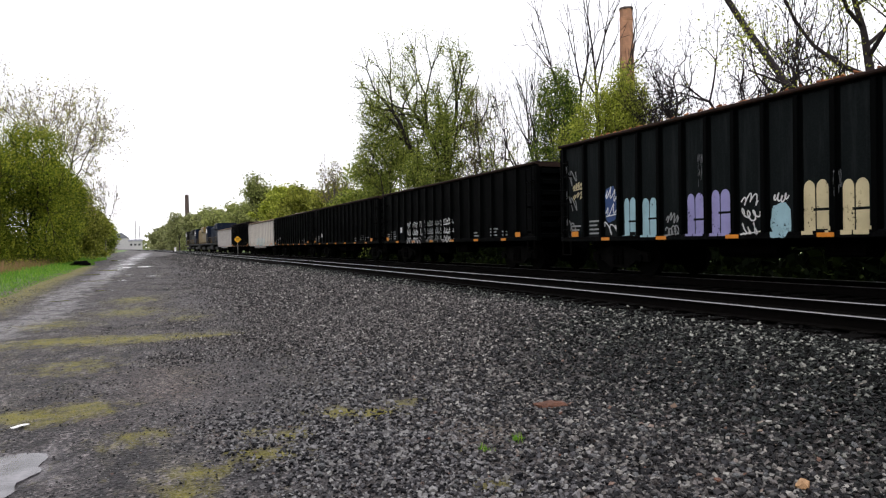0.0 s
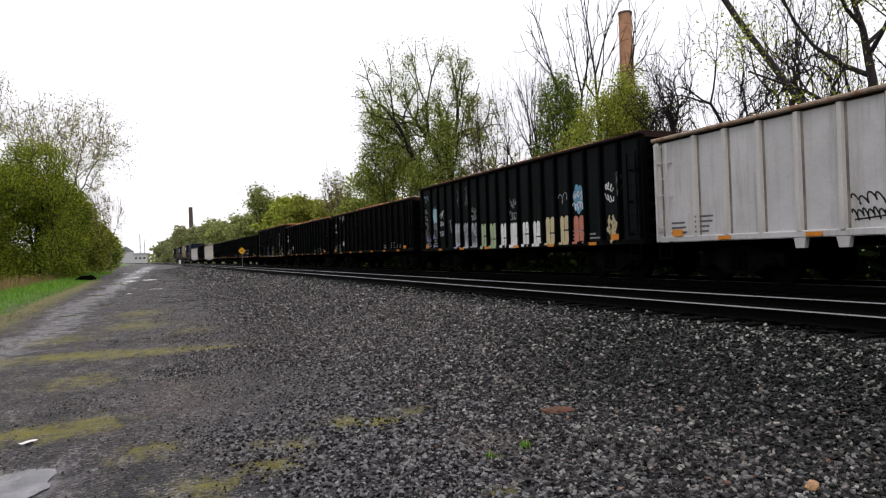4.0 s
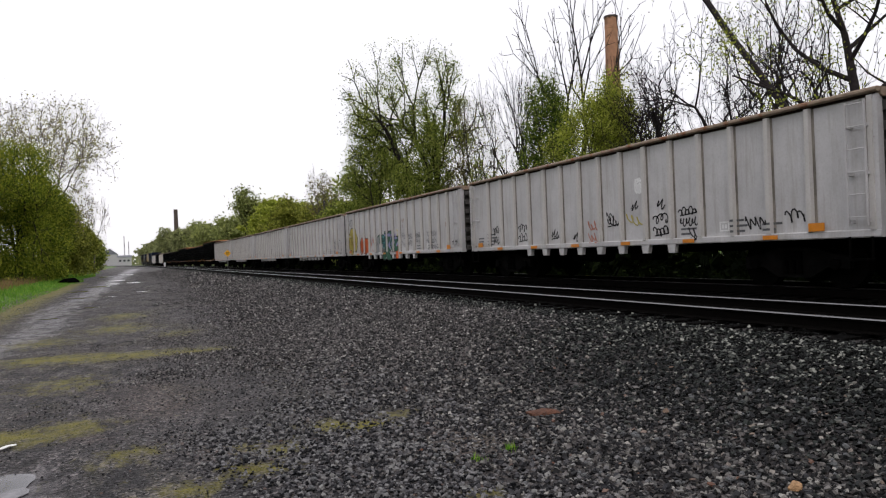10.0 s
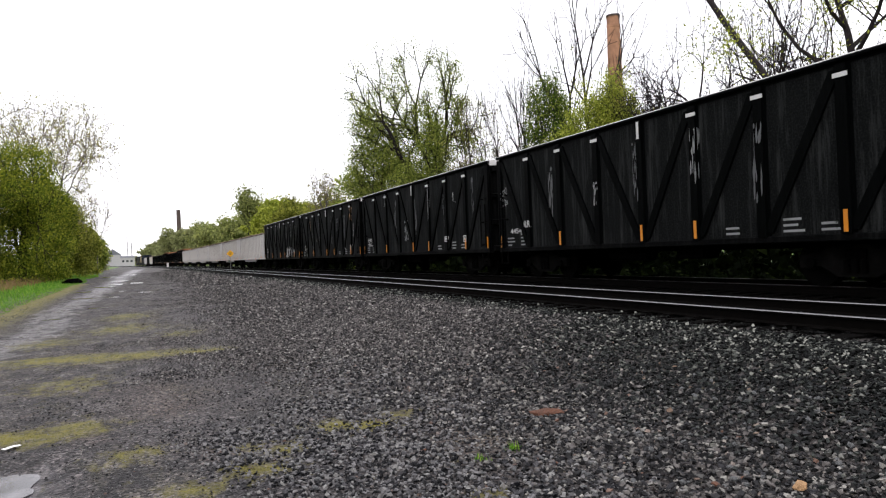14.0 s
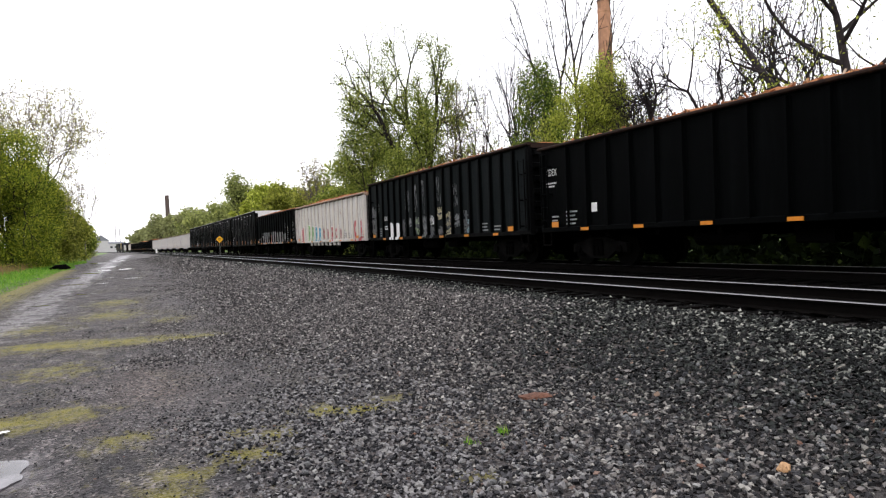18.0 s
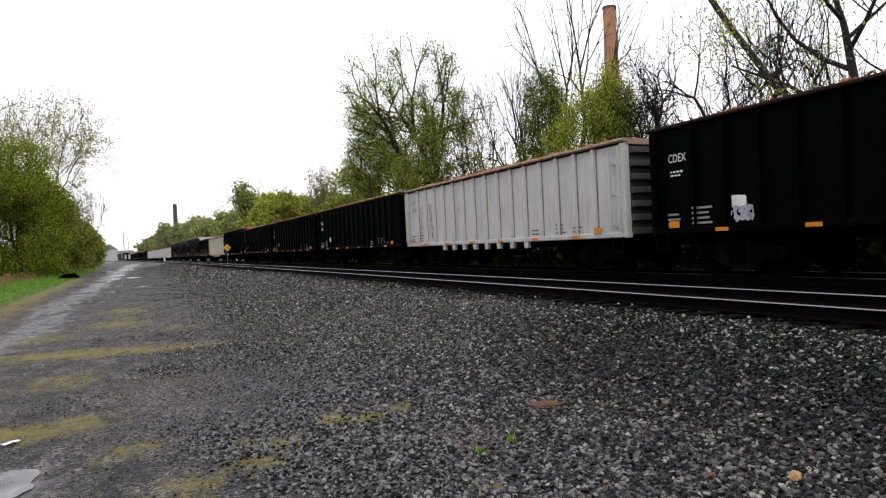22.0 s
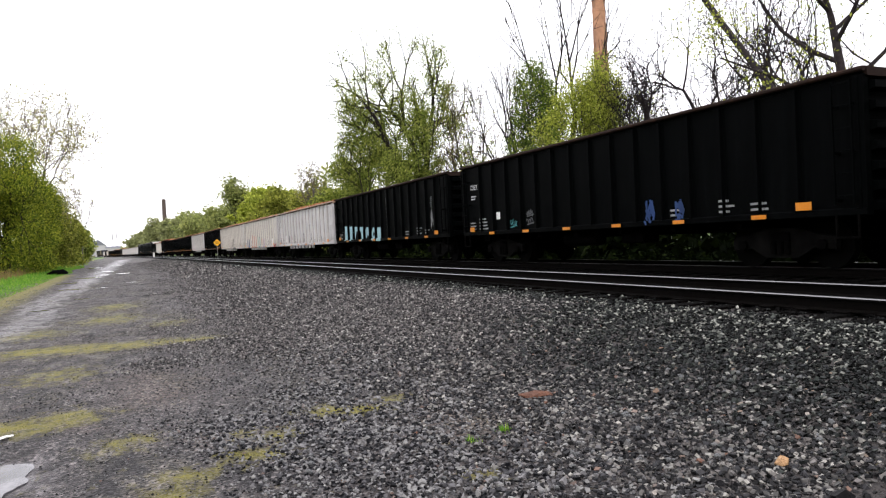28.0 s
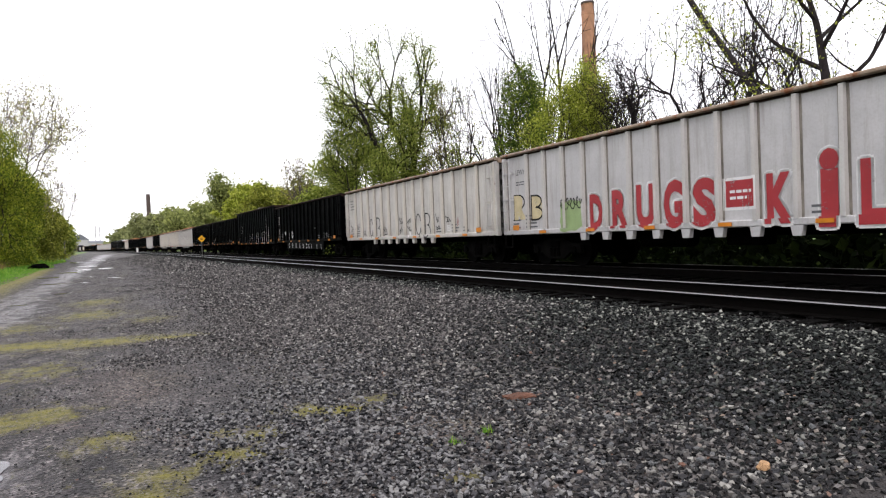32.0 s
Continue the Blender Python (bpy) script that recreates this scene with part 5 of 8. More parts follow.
        ('streak', 5.2, 5.5, 1.6, 3.6, 'slate'), ('streak', 5.9, 6.2, 2.2, 3.7, 'slate'), ('streak', 9.3, 9.7, 2.2, 3.5, 'slate'), ('streak', 10.8, 11.2, 2.4, 3.6, 'slate'), ('streak', 12.6, 12.8, 2.2, 3.4, 'slate'), ('piece', 12.1, 12.7, 1.05, 1.3, 'rust'),
    ],
    11: [
        ('text', 0.91, 1.76, 1.59, 1.78, 'white', 'HIRR'), ('bars', 0.89, 1.81, 1.37, 1.58, 'white'),
        ('plate', 10.84, 11.12, 1.34, 1.55, 'white'), ('plate', 12.35, 12.72, 1.29, 1.54, 'white'),
        ('streak', 12.51, 12.63, 2.76, 3.75, 'rust'), ('streak', 12.78, 12.9, 1.94, 2.71, 'white'),
        ('streak', 2.6, 2.8, 2.4, 3.6, 'rust'), ('streak', 9.3, 9.7, 2.0, 3.2, 'slate'), ('streak', 8.0, 8.3, 1.6, 3.4, 'slate'), ('streak', 10.9, 11.3, 1.6, 3.3, 'slate'), ('streak', 5.2, 5.4, 1.6, 3.6, 'slate'), ('streak', 3.4, 3.7, 1.4, 2.6, 'slate'), ('scrib', 4.3, 4.5, 1.9, 2.2, 'silver'), ('streak', 12.3, 12.7, 2.9, 3.7, 'rust'),
    ],
    12: [
        ('text', 0.62, 1.17, 1.58, 1.77, 'white', 'HIRR'), ('bars', 0.60, 1.39, 1.37, 1.55, 'white'),
        ('plate', 10.56, 10.83, 1.34, 1.54, 'white'), ('plate', 12.12, 12.49, 1.28, 1.52, 'white'),
        ('streak', 11.29, 11.39, 2.75, 3.23, 'white'), ('streak', 11.52, 11.61, 2.37, 2.87, 'white'),
        ('streak', 3.3, 3.83, 3.01, 3.83, 'silver'), ('streak', 5.93, 6.56, 1.38, 2.4, 'silver'),
        ('streak', 4.7, 5.0, 1.4, 3.4, 'slate'), ('streak', 7.3, 7.6, 1.6, 3.4, 'slate'), ('streak', 8.9, 9.1, 2.2, 3.7, 'silver'), ('streak', 10.3, 10.6, 1.6, 3.2, 'slate'), ('streak', 12.9, 13.1, 2.0, 3.6, 'slate'),
    ],
    13: [
        ('text', 1.39, 2, 1.6, 1.81, 'white', 'HIRR'), ('text', 0.66, 1.36, 1.44, 1.6, 'white', '4454'),
        ('scrib', 0.21, 0.52, 2.35, 3, 'silver'), ('streak', 5.17, 5.53, 1.96, 2.62, 'silver'),
        ('streak', 3.0, 3.3, 1.5, 3.3, 'slate'), ('streak', 6.8, 7.1, 1.6, 3.4, 'slate'), ('streak', 8.8, 9.1, 2.0, 3.4, 'silver'), ('streak', 10.4, 10.8, 1.6, 3.2, 'slate'),
    ],
    14: [
        ('let', 2.72, 4.32, 0.95, 1.95, 'silver', 'I'), ('let', 4.59, 5.59, 0.95, 1.95, 'silver', 'C'),
        ('let', 6.46, 7.77, 0.95, 1.95, 'silver', 'H'), ('let', 7.87, 8.98, 0.95, 1.88, 'silver', 'A'),
        ('let', 9.24, 10.38, 0.95, 1.86, 'silver', 'E'), ('let', 10.46, 11.87, 0.95, 1.72, 'silver', 'S'),
        ('piece', 5.54, 6.2, 0.98, 1.7, 'orange'), ('bars', 12.35, 12.83, 1.28, 2.23, 'white'),
        ('plate', 12.36, 12.67, 1.02, 1.36, 'white'), ('scrib', 13.52, 13.95, 1.79, 2.64, 'white'),
        ('scrib', 11.54, 12.02, 2.08, 2.54, 'silver'), ('scrib', 13.46, 14.24, 0.95, 1.77, 'silver'),
    ],
    15: [
        ('text', 0.67, 1.2, 2.74, 2.93, 'ink', 'LEWX'), ('text', 0.69, 1.12, 2.44, 2.58, 'ink', '1006'),
        ('big', 0.98, 1.81, 1.04, 1.96, 'red', '+'), ('big', 1.68, 2.64, 0.99, 1.85, 'red', 'D'),
        ('big', 3.29, 3.96, 1.05, 2.04, 'lime', 'R'), ('big', 4.17, 4.86, 1.03, 1.97, 'lime', 'R'),
        ('big', 5.02, 5.7, 1.01, 1.91, 'cyan', 'R'), ('big', 5.89, 6.55, 0.99, 1.85, 'cyan', 'R'),
        ('piece', 6.78, 7.33, 1.12, 1.79, 'faded_red'), ('scrib', 6.78, 7.33, 1.12, 1.79, 'red'), ('piece', 7.68, 8.23, 1.09, 1.72, 'faded_red'), ('scrib', 7.68, 8.23, 1.09, 1.72, 'red'),
        ('piece', 9.44, 10.04, 1.09, 1.76, 'faded_red'), ('scrib', 9.44, 10.04, 1.09, 1.76, 'red'), ('piece', 10.38, 10.89, 1.06, 1.68, 'faded_red'), ('scrib', 10.38, 10.89, 1.06, 1.68, 'red'),
        ('big', 8.63, 9.15, 0.96, 1.82, 'red', 'R'), ('let', 13.05, 13.61, 0.89, 2.05, 'red', 'Q'),
        ('let', 14, 14.59, 0.93, 2.07, 'red', 'B'), ('plate', 11.43, 11.68, 1.16, 1.37, 'ink'),
        ('bars', 11.01, 11.12, 0.95, 1.6, 'ink'), ('streak', 11.31, 11.9, 1.46, 1.7, 'pale_green'),
        ('streak', 10.51, 10.78, 2.35, 2.75, 'rust'),
    ],
    16: [
        ('text', 1.74, 2.33, 1.82, 2.01, 'white', 'REGX'), ('bars', 1.72, 2.31, 1.38, 1.6, 'white'),
        ('let', 2.72, 3.28, 0.92, 1.7, 'white', 'R'), ('let', 3.51, 4.03, 0.91, 1.66, 'white', 'B'),
        ('piece', 4.3, 4.6, 0.98, 1.82, 'slate'), ('scrib', 4.3, 4.6, 0.98, 1.82, 'slate'), ('piece', 5.04, 5.32, 1.43, 1.84, 'slate'), ('scrib', 5.04, 5.32, 1.43, 1.84, 'silver'),
        ('piece', 5.76, 6.2, 1.07, 1.84, 'slate'), ('scrib', 5.76, 6.2, 1.07, 1.84, 'pale_green'), ('piece', 6.53, 6.99, 0.93, 1.85, 'slate'), ('scrib', 6.53, 6.99, 0.93, 1.85, 'silver'),
        ('piece', 7.27, 7.71, 1.44, 1.85, 'slate'), ('scrib', 7.27, 7.71, 1.44, 1.85, 'white'), ('piece', 7.33, 7.69, 0.91, 1.44, 'slate'), ('scrib', 7.33, 7.69, 0.91, 1.44, 'slate'),
        ('piece', 8.03, 8.56, 1.62, 2.12, 'slate'), ('scrib', 8.03, 8.56, 1.62, 2.12, 'cream'), ('piece', 8, 8.54, 1, 1.39, 'slate'), ('scrib', 8, 8.54, 1, 1.39, 'silver'),
        ('piece', 8.83, 9.29, 0.98, 1.93, 'slate'), ('scrib', 8.83, 9.29, 0.98, 1.93, 'cream'), ('piece', 9.56, 10.04, 1.26, 1.81, 'slate'), ('scrib', 9.56, 10.04, 1.26, 1.81, 'silver'),
        ('piece', 10.27, 10.65, 1.03, 1.89, 'slate'), ('scrib', 10.27, 10.65, 1.03, 1.89, 'slate'), ('piece', 10.67, 10.98, 1.02, 1.58, 'slate'), ('scrib', 10.67, 10.98, 1.02, 1.58, 'sky'),
        ('piece', 0.2, 0.59, 1.07, 2.6, 'slate'), ('scrib', 0.2, 0.59, 1.07, 2.6, 'silver'), ('piece', 0.83, 1.34, 1.05, 2.54, 'slate'), ('scrib', 0.83, 1.34, 1.05, 2.54, 'slate'),
        ('streak', 5.75, 6.1, 1.9, 3.2, 'silver'), ('streak', 6.5, 6.9, 1.9, 3.3, 'slate'), ('streak', 8.0, 8.5, 2.2, 3.3, 'slate'), ('streak', 4.9, 5.2, 2.0, 3.0, 'slate'), ('streak', 9.5, 9.9, 2.0, 2.9, 'slate'),
    ],
    17: [
        ('text', 0.23, 0.77, 2.57, 2.77, 'white', 'CDEX'), ('bars', 0.23, 0.74, 2.23, 2.41, 'white'),
    ],
    18: [
        ('text', 0.42, 0.97, 2.59, 2.77, 'white', 'CDEX'), ('bars', 0.47, 0.97, 2.22, 2.4, 'white'),
    ],
    19: [
        ('text', 0.4, 0.95, 2.54, 2.73, 'white', 'CDEX'), ('text', 0.42, 0.95, 2.18, 2.37, 'white', '16154'),
    ],
    20: [
        ('text', 0.64, 1.14, 2.74, 2.91, 'ink', 'WCTX'), ('text', 0.68, 1.11, 2.39, 2.57, 'ink', '528'),
        ('streak', 1.5, 1.75, 1.5, 2.6, 'rust'), ('streak', 2.4, 2.75, 1.6, 2.6, 'rust'), ('streak', 2.6, 2.9, 1.2, 1.8, 'slate'), ('streak', 5.2, 5.4, 2.0, 2.6, 'rust'), ('streak', 7.2, 7.6, 1.8, 2.0, 'rust'),
    ],
    21: [
        ('text', 0.54, 1.09, 2.57, 2.76, 'white', 'CDEX'), ('bars', 0.59, 1.07, 2.24, 2.4, 'white'),
        ('scrib', 2.3, 2.9, 1.1, 1.5, 'lilac_white'), ('piece', 2.3, 2.9, 1.15, 1.55, 'lilac_white'), ('blob', 2.44, 2.71, 1.45, 1.69, 'white'),
        ('scrib', 5.75, 6.4, 1.3, 1.72, 'white'), ('piece', 5.7, 6.45, 1.32, 1.65, 'lilac_white'), ('scrib', 6.6, 7.2, 1.3, 1.7, 'white'), ('scrib', 9.16, 10.62, 1.09, 1.69, 'white'),
        ('piece', 13.69, 14.25, 1.09, 1.57, 'mid_blue'), ('piece', 8.54, 8.81, 1.23, 1.66, 'mid_blue'),
    ],
    22: [
        ('text', 0.62, 1.17, 2.71, 2.92, 'ink', 'WCTX'), ('text', 0.68, 1.12, 2.4, 2.59, 'ink', '575'),
        ('scrib', 0.66, 1.1, 1.8, 2.28, 'slate'), ('piece', 0.58, 0.8, 1.22, 1.76, 'ink'),
        ('piece', 0.9, 1.06, 1.38, 1.85, 'ink'), ('piece', 1.62, 1.99, 1.49, 1.81, 'ink'),
        ('scrib', 2.33, 2.88, 1.33, 1.59, 'ink'), ('scrib', 3.24, 3.75, 1.22, 1.52, 'ink'),
        ('scrib', 4.2, 4.7, 1.03, 1.43, 'slate'), ('piece', 6.1, 7.1, 0.95, 1.9, 'faded_red'),
        ('let_ink', 7.48, 8.23, 0.92, 1.94, 'slate', 'S'), ('let_ink', 8.4, 9.25, 0.93, 1.91, 'slate', 'N'),
        ('let_ink', 9.4, 10.29, 0.9, 1.87, 'slate', 'R'), ('piece', 11.99, 12.32, 1.19, 1.68, 'brown'),
        ('scrib', 12.95, 13.62, 1.11, 1.68, 'ink'), ('scrib', 13.78, 14.41, 1.62, 1.88, 'ink'),
        ('scrib', 13.85, 14.24, 1.26, 1.52, 'sky'), ('plate', 11.3, 11.58, 1.13, 1.31, 'white'),
    ],
    23: [
        ('text', 0.64, 1.13, 2.74, 2.89, 'ink', 'LEWX'), ('text', 0.68, 1.11, 2.42, 2.58, 'ink', '1026'),
        ('let_ink', 1.44, 2.1, 1, 1.77, 'bright_blue', 'S'), ('let_ink', 2.17, 2.49, 1.01, 1.75, 'bright_blue', 'L'),
        ('let_ink', 2.53, 3.07, 1, 1.69, 'bright_blue', 'E'), ('let_ink', 3.2, 3.68, 0.99, 1.57, 'bright_blue', 'V'),
        ('let', 4.09, 4.54, 0.96, 2.06, 'salmon', 'I'), ('let', 4.84, 5.49, 0.95, 2, 'salmon', 'R'),
        ('let', 5.81, 6.35, 0.93, 1.95, 'salmon', 'E'), ('let', 6.67, 7.21, 0.91, 1.89, 'teal', 'S'),
        ('let', 7.48, 8.04, 0.89, 1.84, 'teal', 'B'), ('let', 8.41, 8.88, 0.88, 1.79, 'salmon', 'S'),
        ('let', 9.28, 9.81, 0.86, 1.73, 'purple', 'C'), ('scrib', 10.18, 10.75, 0.96, 1.71, 'slate'),
        ('piece', 10.91, 11.77, 0.91, 1.62, 'ink'), ('piece', 11.78, 12.6, 0.89, 1.67, 'ink'),
        ('piece', 12.61, 13.58, 0.89, 1.7, 'ink'), ('let', 11.26, 11.95, 0.93, 1.66, 'white', 'E'),
        ('let', 12.08, 12.7, 0.94, 1.69, 'white', 'A'), ('let', 12.88, 13.58, 0.94, 1.64, 'white', 'K'),
        ('blob', 13.66, 14.32, 0.92, 1.24, 'red'), ('scrib', 13.86, 14.26, 1.67, 2.1, 'ink'),
        ('scrib', 14.49, 14.7, 0.91, 1.39, 'lime'),
    ],
    24: [
        ('text', 0.56, 1.15, 2.71, 2.9, 'ink', 'WCTX'), ('text', 0.65, 1.05, 2.36, 2.55, 'ink', '571'),
        ('scrib', 0.64, 1.03, 1.07, 1.91, 'faded_red'), ('scrib', 1.77, 2.12, 1.03, 1.83, 'faded_red'),
        ('scrib', 2.86, 3.17, 1, 1.76, 'faded_red'), ('scrib', 4.01, 4.28, 0.96, 1.68, 'faded_red'),
        ('scrib', 4.5, 4.76, 0.95, 1.64, 'faded_red'), ('scrib', 6.33, 6.54, 0.96, 1.75, 'faded_red'),
        ('scrib', 7.24, 7.42, 0.93, 1.67, 'faded_red'), ('scrib', 8.12, 8.29, 0.89, 1.6, 'faded_red'),
        ('scrib', 9.06, 9.21, 0.86, 1.52, 'faded_red'), ('scrib', 9.94, 10.07, 0.83, 1.44, 'faded_red'),
        ('blob', 2.97, 3.6, 1.13, 1.67, 'slate'), ('blob', 2.34, 2.71, 1.19, 1.69, 'white'),
        ('scrib', 5.02, 5.44, 1.35, 1.79, 'ink'), ('scrib', 7.59, 7.84, 1.06, 1.82, 'ink'),
        ('plate', 5.11, 5.32, 1.08, 1.23, 'ink'), ('scrib', 9.59, 9.91, 1.23, 1.7, 'ink'),
    ],
    25: [
        ('let', 1.18, 2, 1.06, 1.83, 'sky', 'B'), ('let', 2.24, 3.01, 1.04, 1.79, 'sky', 'F'),
        ('let', 3.05, 3.78, 1.03, 1.75, 'sky', 'P'), ('let', 4.07, 4.76, 1, 1.71, 'sky', 'T'),
        ('let', 4.97, 5.62, 0.99, 1.67, 'sky', 'S'), ('let', 5.93, 6.54, 0.97, 1.63, 'sky', 'O'),
        ('let', 6.62, 7.21, 0.95, 1.6, 'sky', 'E'), ('streak', 8.04, 8.07, 0.74, 3.33, 'silver'),
        ('streak', 13.05, 13.32, 1.01, 2.62, 'silver'),
    ],
    26: [
        ('text', 0.54, 1.06, 2.55, 2.72, 'white', 'CDEX'), ('bars', 0.58, 1.08, 2.19, 2.37, 'white'),
        ('scrib', 3.18, 3.6, 1.14, 1.44, 'teal'), ('scrib', 4.18, 4.6, 1.18, 1.67, 'slate'),
        ('piece', 9.47, 9.81, 0.97, 1.56, 'mid_blue'), ('piece', 10.4, 10.71, 0.96, 1.54, 'mid_blue'),
    ],
    27: [
        ('outline', 7.91, 8.41, 0.9, 1.83, 'white', 'C'), ('outline', 8.82, 9.19, 0.93, 1.8, 'white', 'B'),
        ('outline', 10.19, 10.71, 0.92, 1.83, 'white', 'C'), ('outline', 11.02, 11.52, 0.93, 1.82, 'white', 'B'),
        ('streak', 11.93, 12.06, 0.98, 3.1, 'white'), ('bars', 12.59, 13.17, 1.3, 2.19, 'white'),
        ('plate', 12.55, 12.91, 1, 1.25, 'white'), ('bars', 1.79, 2.15, 1.73, 2.54, 'white'),
        ('scrib', 5.11, 5.32, 1.01, 1.79, 'silver'), ('scrib', 5.68, 6.09, 0.99, 1.67, 'white'),
        ('scrib', 6.39, 6.82, 1.15, 1.85, 'white'), ('piece', 7.25, 7.55, 1.16, 1.51, 'mid_blue'),
        ('piece', 9.57, 9.92, 1.25, 1.52, 'mid_blue'), ('scrib', 3.48, 3.75, 1.05, 1.56, 'silver'),
    ],
    28: [
        ('bars', 0.63, 1.05, 2.21, 2.8, 'white'), ('scrib', 0.47, 0.98, 1.49, 1.94, 'white'),
        ('scrib', 3.36, 3.75, 1.11, 1.6, 'silver'), ('scrib', 4.08, 4.45, 1.24, 1.71, 'white'),
        ('scrib', 9.62, 9.73, 1.66, 1.83, 'white'), ('glyph', 3.56, 3.82, 0.59, 0.89, 'white', 'D'),
        ('glyph', 4.56, 4.81, 0.58, 0.88, 'white', 'R'), ('glyph', 5.44, 5.68, 0.57, 0.87, 'white', 'U'),
        ('glyph', 6.37, 6.6, 0.56, 0.86, 'white', 'G'), ('glyph', 7.22, 7.43, 0.56, 0.84, 'white', 'S'),
        ('glyph', 7.92, 8.12, 0.55, 0.83, 'white', '='), ('glyph', 8.23, 8.43, 0.55, 0.83, 'white', 'K'),
        ('glyph', 9.17, 9.22, 0.55, 0.82, 'white', 'I'), ('glyph', 10.05, 10.23, 0.54, 0.81, 'white', 'L'),
        ('glyph', 10.95, 11.12, 0.53, 0.79, 'white', 'L'),
    ],
    29: [
        ('bars', 0.5, 1.14, 2.41, 2.96, 'slate'), ('outline', 3.11, 3.54, 0.98, 1.91, 'ink', 'C'),
        ('outline', 3.99, 4.52, 0.96, 1.92, 'ink', 'B'), ('outline', 8.49, 9.05, 0.94, 1.91, 'ink', 'C'),
        ('outline', 9.39, 9.92, 0.94, 1.88, 'ink', 'B'), ('scrib', 0.47, 0.84, 1.42, 1.71, 'ink'),
        ('scrib', 1.31, 1.69, 1.41, 1.75, 'ink'), ('scrib', 2.21, 2.61, 1.04, 1.4, 'ink'),
        ('scrib', 4.92, 5.38, 1.09, 1.52, 'ink'), ('scrib', 6.82, 7.16, 1.53, 1.85, 'ink'),
        ('scrib', 6.79, 7.13, 1.08, 1.47, 'ink'), ('scrib', 7.66, 8.03, 1.16, 1.77, 'ink'),
        ('scrib', 10.38, 10.65, 1.43, 1.85, 'ink'), ('scrib', 10.38, 10.75, 1.19, 1.38, 'ink'),
        ('scrib', 11.22, 11.62, 1.46, 1.74, 'ink'), ('plate', 11.33, 11.57, 1.16, 1.36, 'white'),
        ('scrib', 12.11, 12.25, 1.3, 1.66, 'faded_red'), ('blob', 7.84, 7.98, 0.97, 1.24, 'white'),
    ],
    30: [
        ('text', 0.75, 1.27, 2.71, 2.87, 'slate', 'LEWX'), ('bars', 0.73, 1.25, 2.39, 2.54, 'slate'),
        ('outline', 0.63, 1.36, 1.36, 2.11, 'ink', 'R'), ('let', 0.67, 1.33, 1.37, 2.1, 'cream', 'R'),
        ('outline', 1.5, 2.18, 1.33, 2.05, 'ink', 'B'), ('let', 1.53, 2.15, 1.34, 2.04, 'cream', 'B'),
        ('blob', 2.84, 3.99, 0.92, 1.84, 'pale_lime'), ('scrib', 2.85, 3.97, 1.54, 1.93, 'ink'),
        ('big', 4.18, 4.67, 0.94, 1.89, 'red', 'D'), ('big', 5.07, 5.64, 1, 1.93, 'red', 'R'),
        ('big', 5.96, 6.55, 0.98, 1.99, 'red', 'U'), ('big', 6.84, 7.43, 0.94, 2.01, 'red', 'G'),
        ('big', 7.73, 8.35, 0.95, 1.98, 'red', 'S'), ('big', 9.59, 10.15, 0.96, 1.91, 'red', 'K'),
        ('big', 10.58, 10.94, 0.87, 2.23, 'red', 'i'), ('big', 11.3, 11.75, 0.89, 1.98, 'red', 'L'),
        ('box', 8.53, 9.27, 1.32, 1.85, 'red'), ('bars', 8.64, 9.17, 1.45, 1.7, 'white'),
    ],
    -1: [
        ('scrib', 3.18, 5.18, 0.91, 1.93, 'white'), ('scrib', 5.57, 7.08, 0.95, 1.95, 'silver'),
        ('scrib', 7.31, 8.51, 0.93, 1.96, 'white'),
    ],
    -4: [
        ('blob', 4.45, 9.96, 0.91, 1.84, 'sky'),
    ],
}


# ---- the train ----
SPEED = 14.725
KINDS = {-6: "grey", -5: "tall", -4: "pale", -3: "black", -2: "black", -1: "black", 0: "tall", 1: "black", 2: "black", 3: "tall", 4: "grey", 5: "grey",
         6: "grey", 7: "grey", 8: "grey", 9: "grey", 10: "brace", 11: "brace", 12: "brace", 13: "brace", 14: "black", 15: "pale", 16: "tall", 17: "black",
         18: "black", 19: "black", 20: "grey", 21: "black", 22: "pale", 23: "pale", 24: "grey", 25: "black", 26: "black", 27: "tall", 28: "black",
         29: "pale", 30: "grey"}
LEADS = [110.3, 94.6, 79.7, 64.4, 49.19, 33.5, 17.25, 1.6, -14.3, -30.2, -45.62, -61.35, -77.29, -93.12, -109.01, -124.81, -140.76, -155.73, -170.59,
         -185.62, -200.96, -216.3, -232.1, -247.7, -263.5, -279.5, -295.14, -311.06, -326.82, -342.51, -358.26, -373.9, -389.97, -405.8, -421.37, -437.2,
         -452.63]
LOADS = {1: "rubble", 2: "rubble", 3: "rubble", 0: "rubble", 14: "rubble", 15: "rubble", 16: "rubble", 4: "trash", 5: "trash", 6: "trash", 7: "trash", 8: "trash", 9: "trash"}
LOOKS = {0: "with cream, lilac and pale blue graffiti", 3: "with white, cream and orange graffiti", 8: "with yellow, orange and green graffiti",
         14: "with large silver graffiti letters", 15: "with red, green and blue graffiti", 16: "with white scribbled graffiti", 23: "with blue and coloured graffiti",
         27: "with white outlined graffiti letters", 28: "with white letters along the sill", 29: "with black outlined graffiti letters",
         30: "with large red and white graffiti lettering", 22: "with grey and black graffiti", 24: "with faded red graffiti", 21: "with white and blue tags"}
bubbles = letters(sorted({row[6] for rows in GRAFFITI.values() for row in rows if row[0].startswith("let")}), 0.1)
blocks = letters(sorted({row[6] for rows in GRAFFITI.values() for row in rows if row[0] == "big"}), 0.05)
glyphs = letters(sorted({row[6] for rows in GRAFFITI.values() for row in rows if len(row) > 6}))
ORIGINAL = {k: make_car(k) for k in STYLE}
used, TRAIN = set(), []
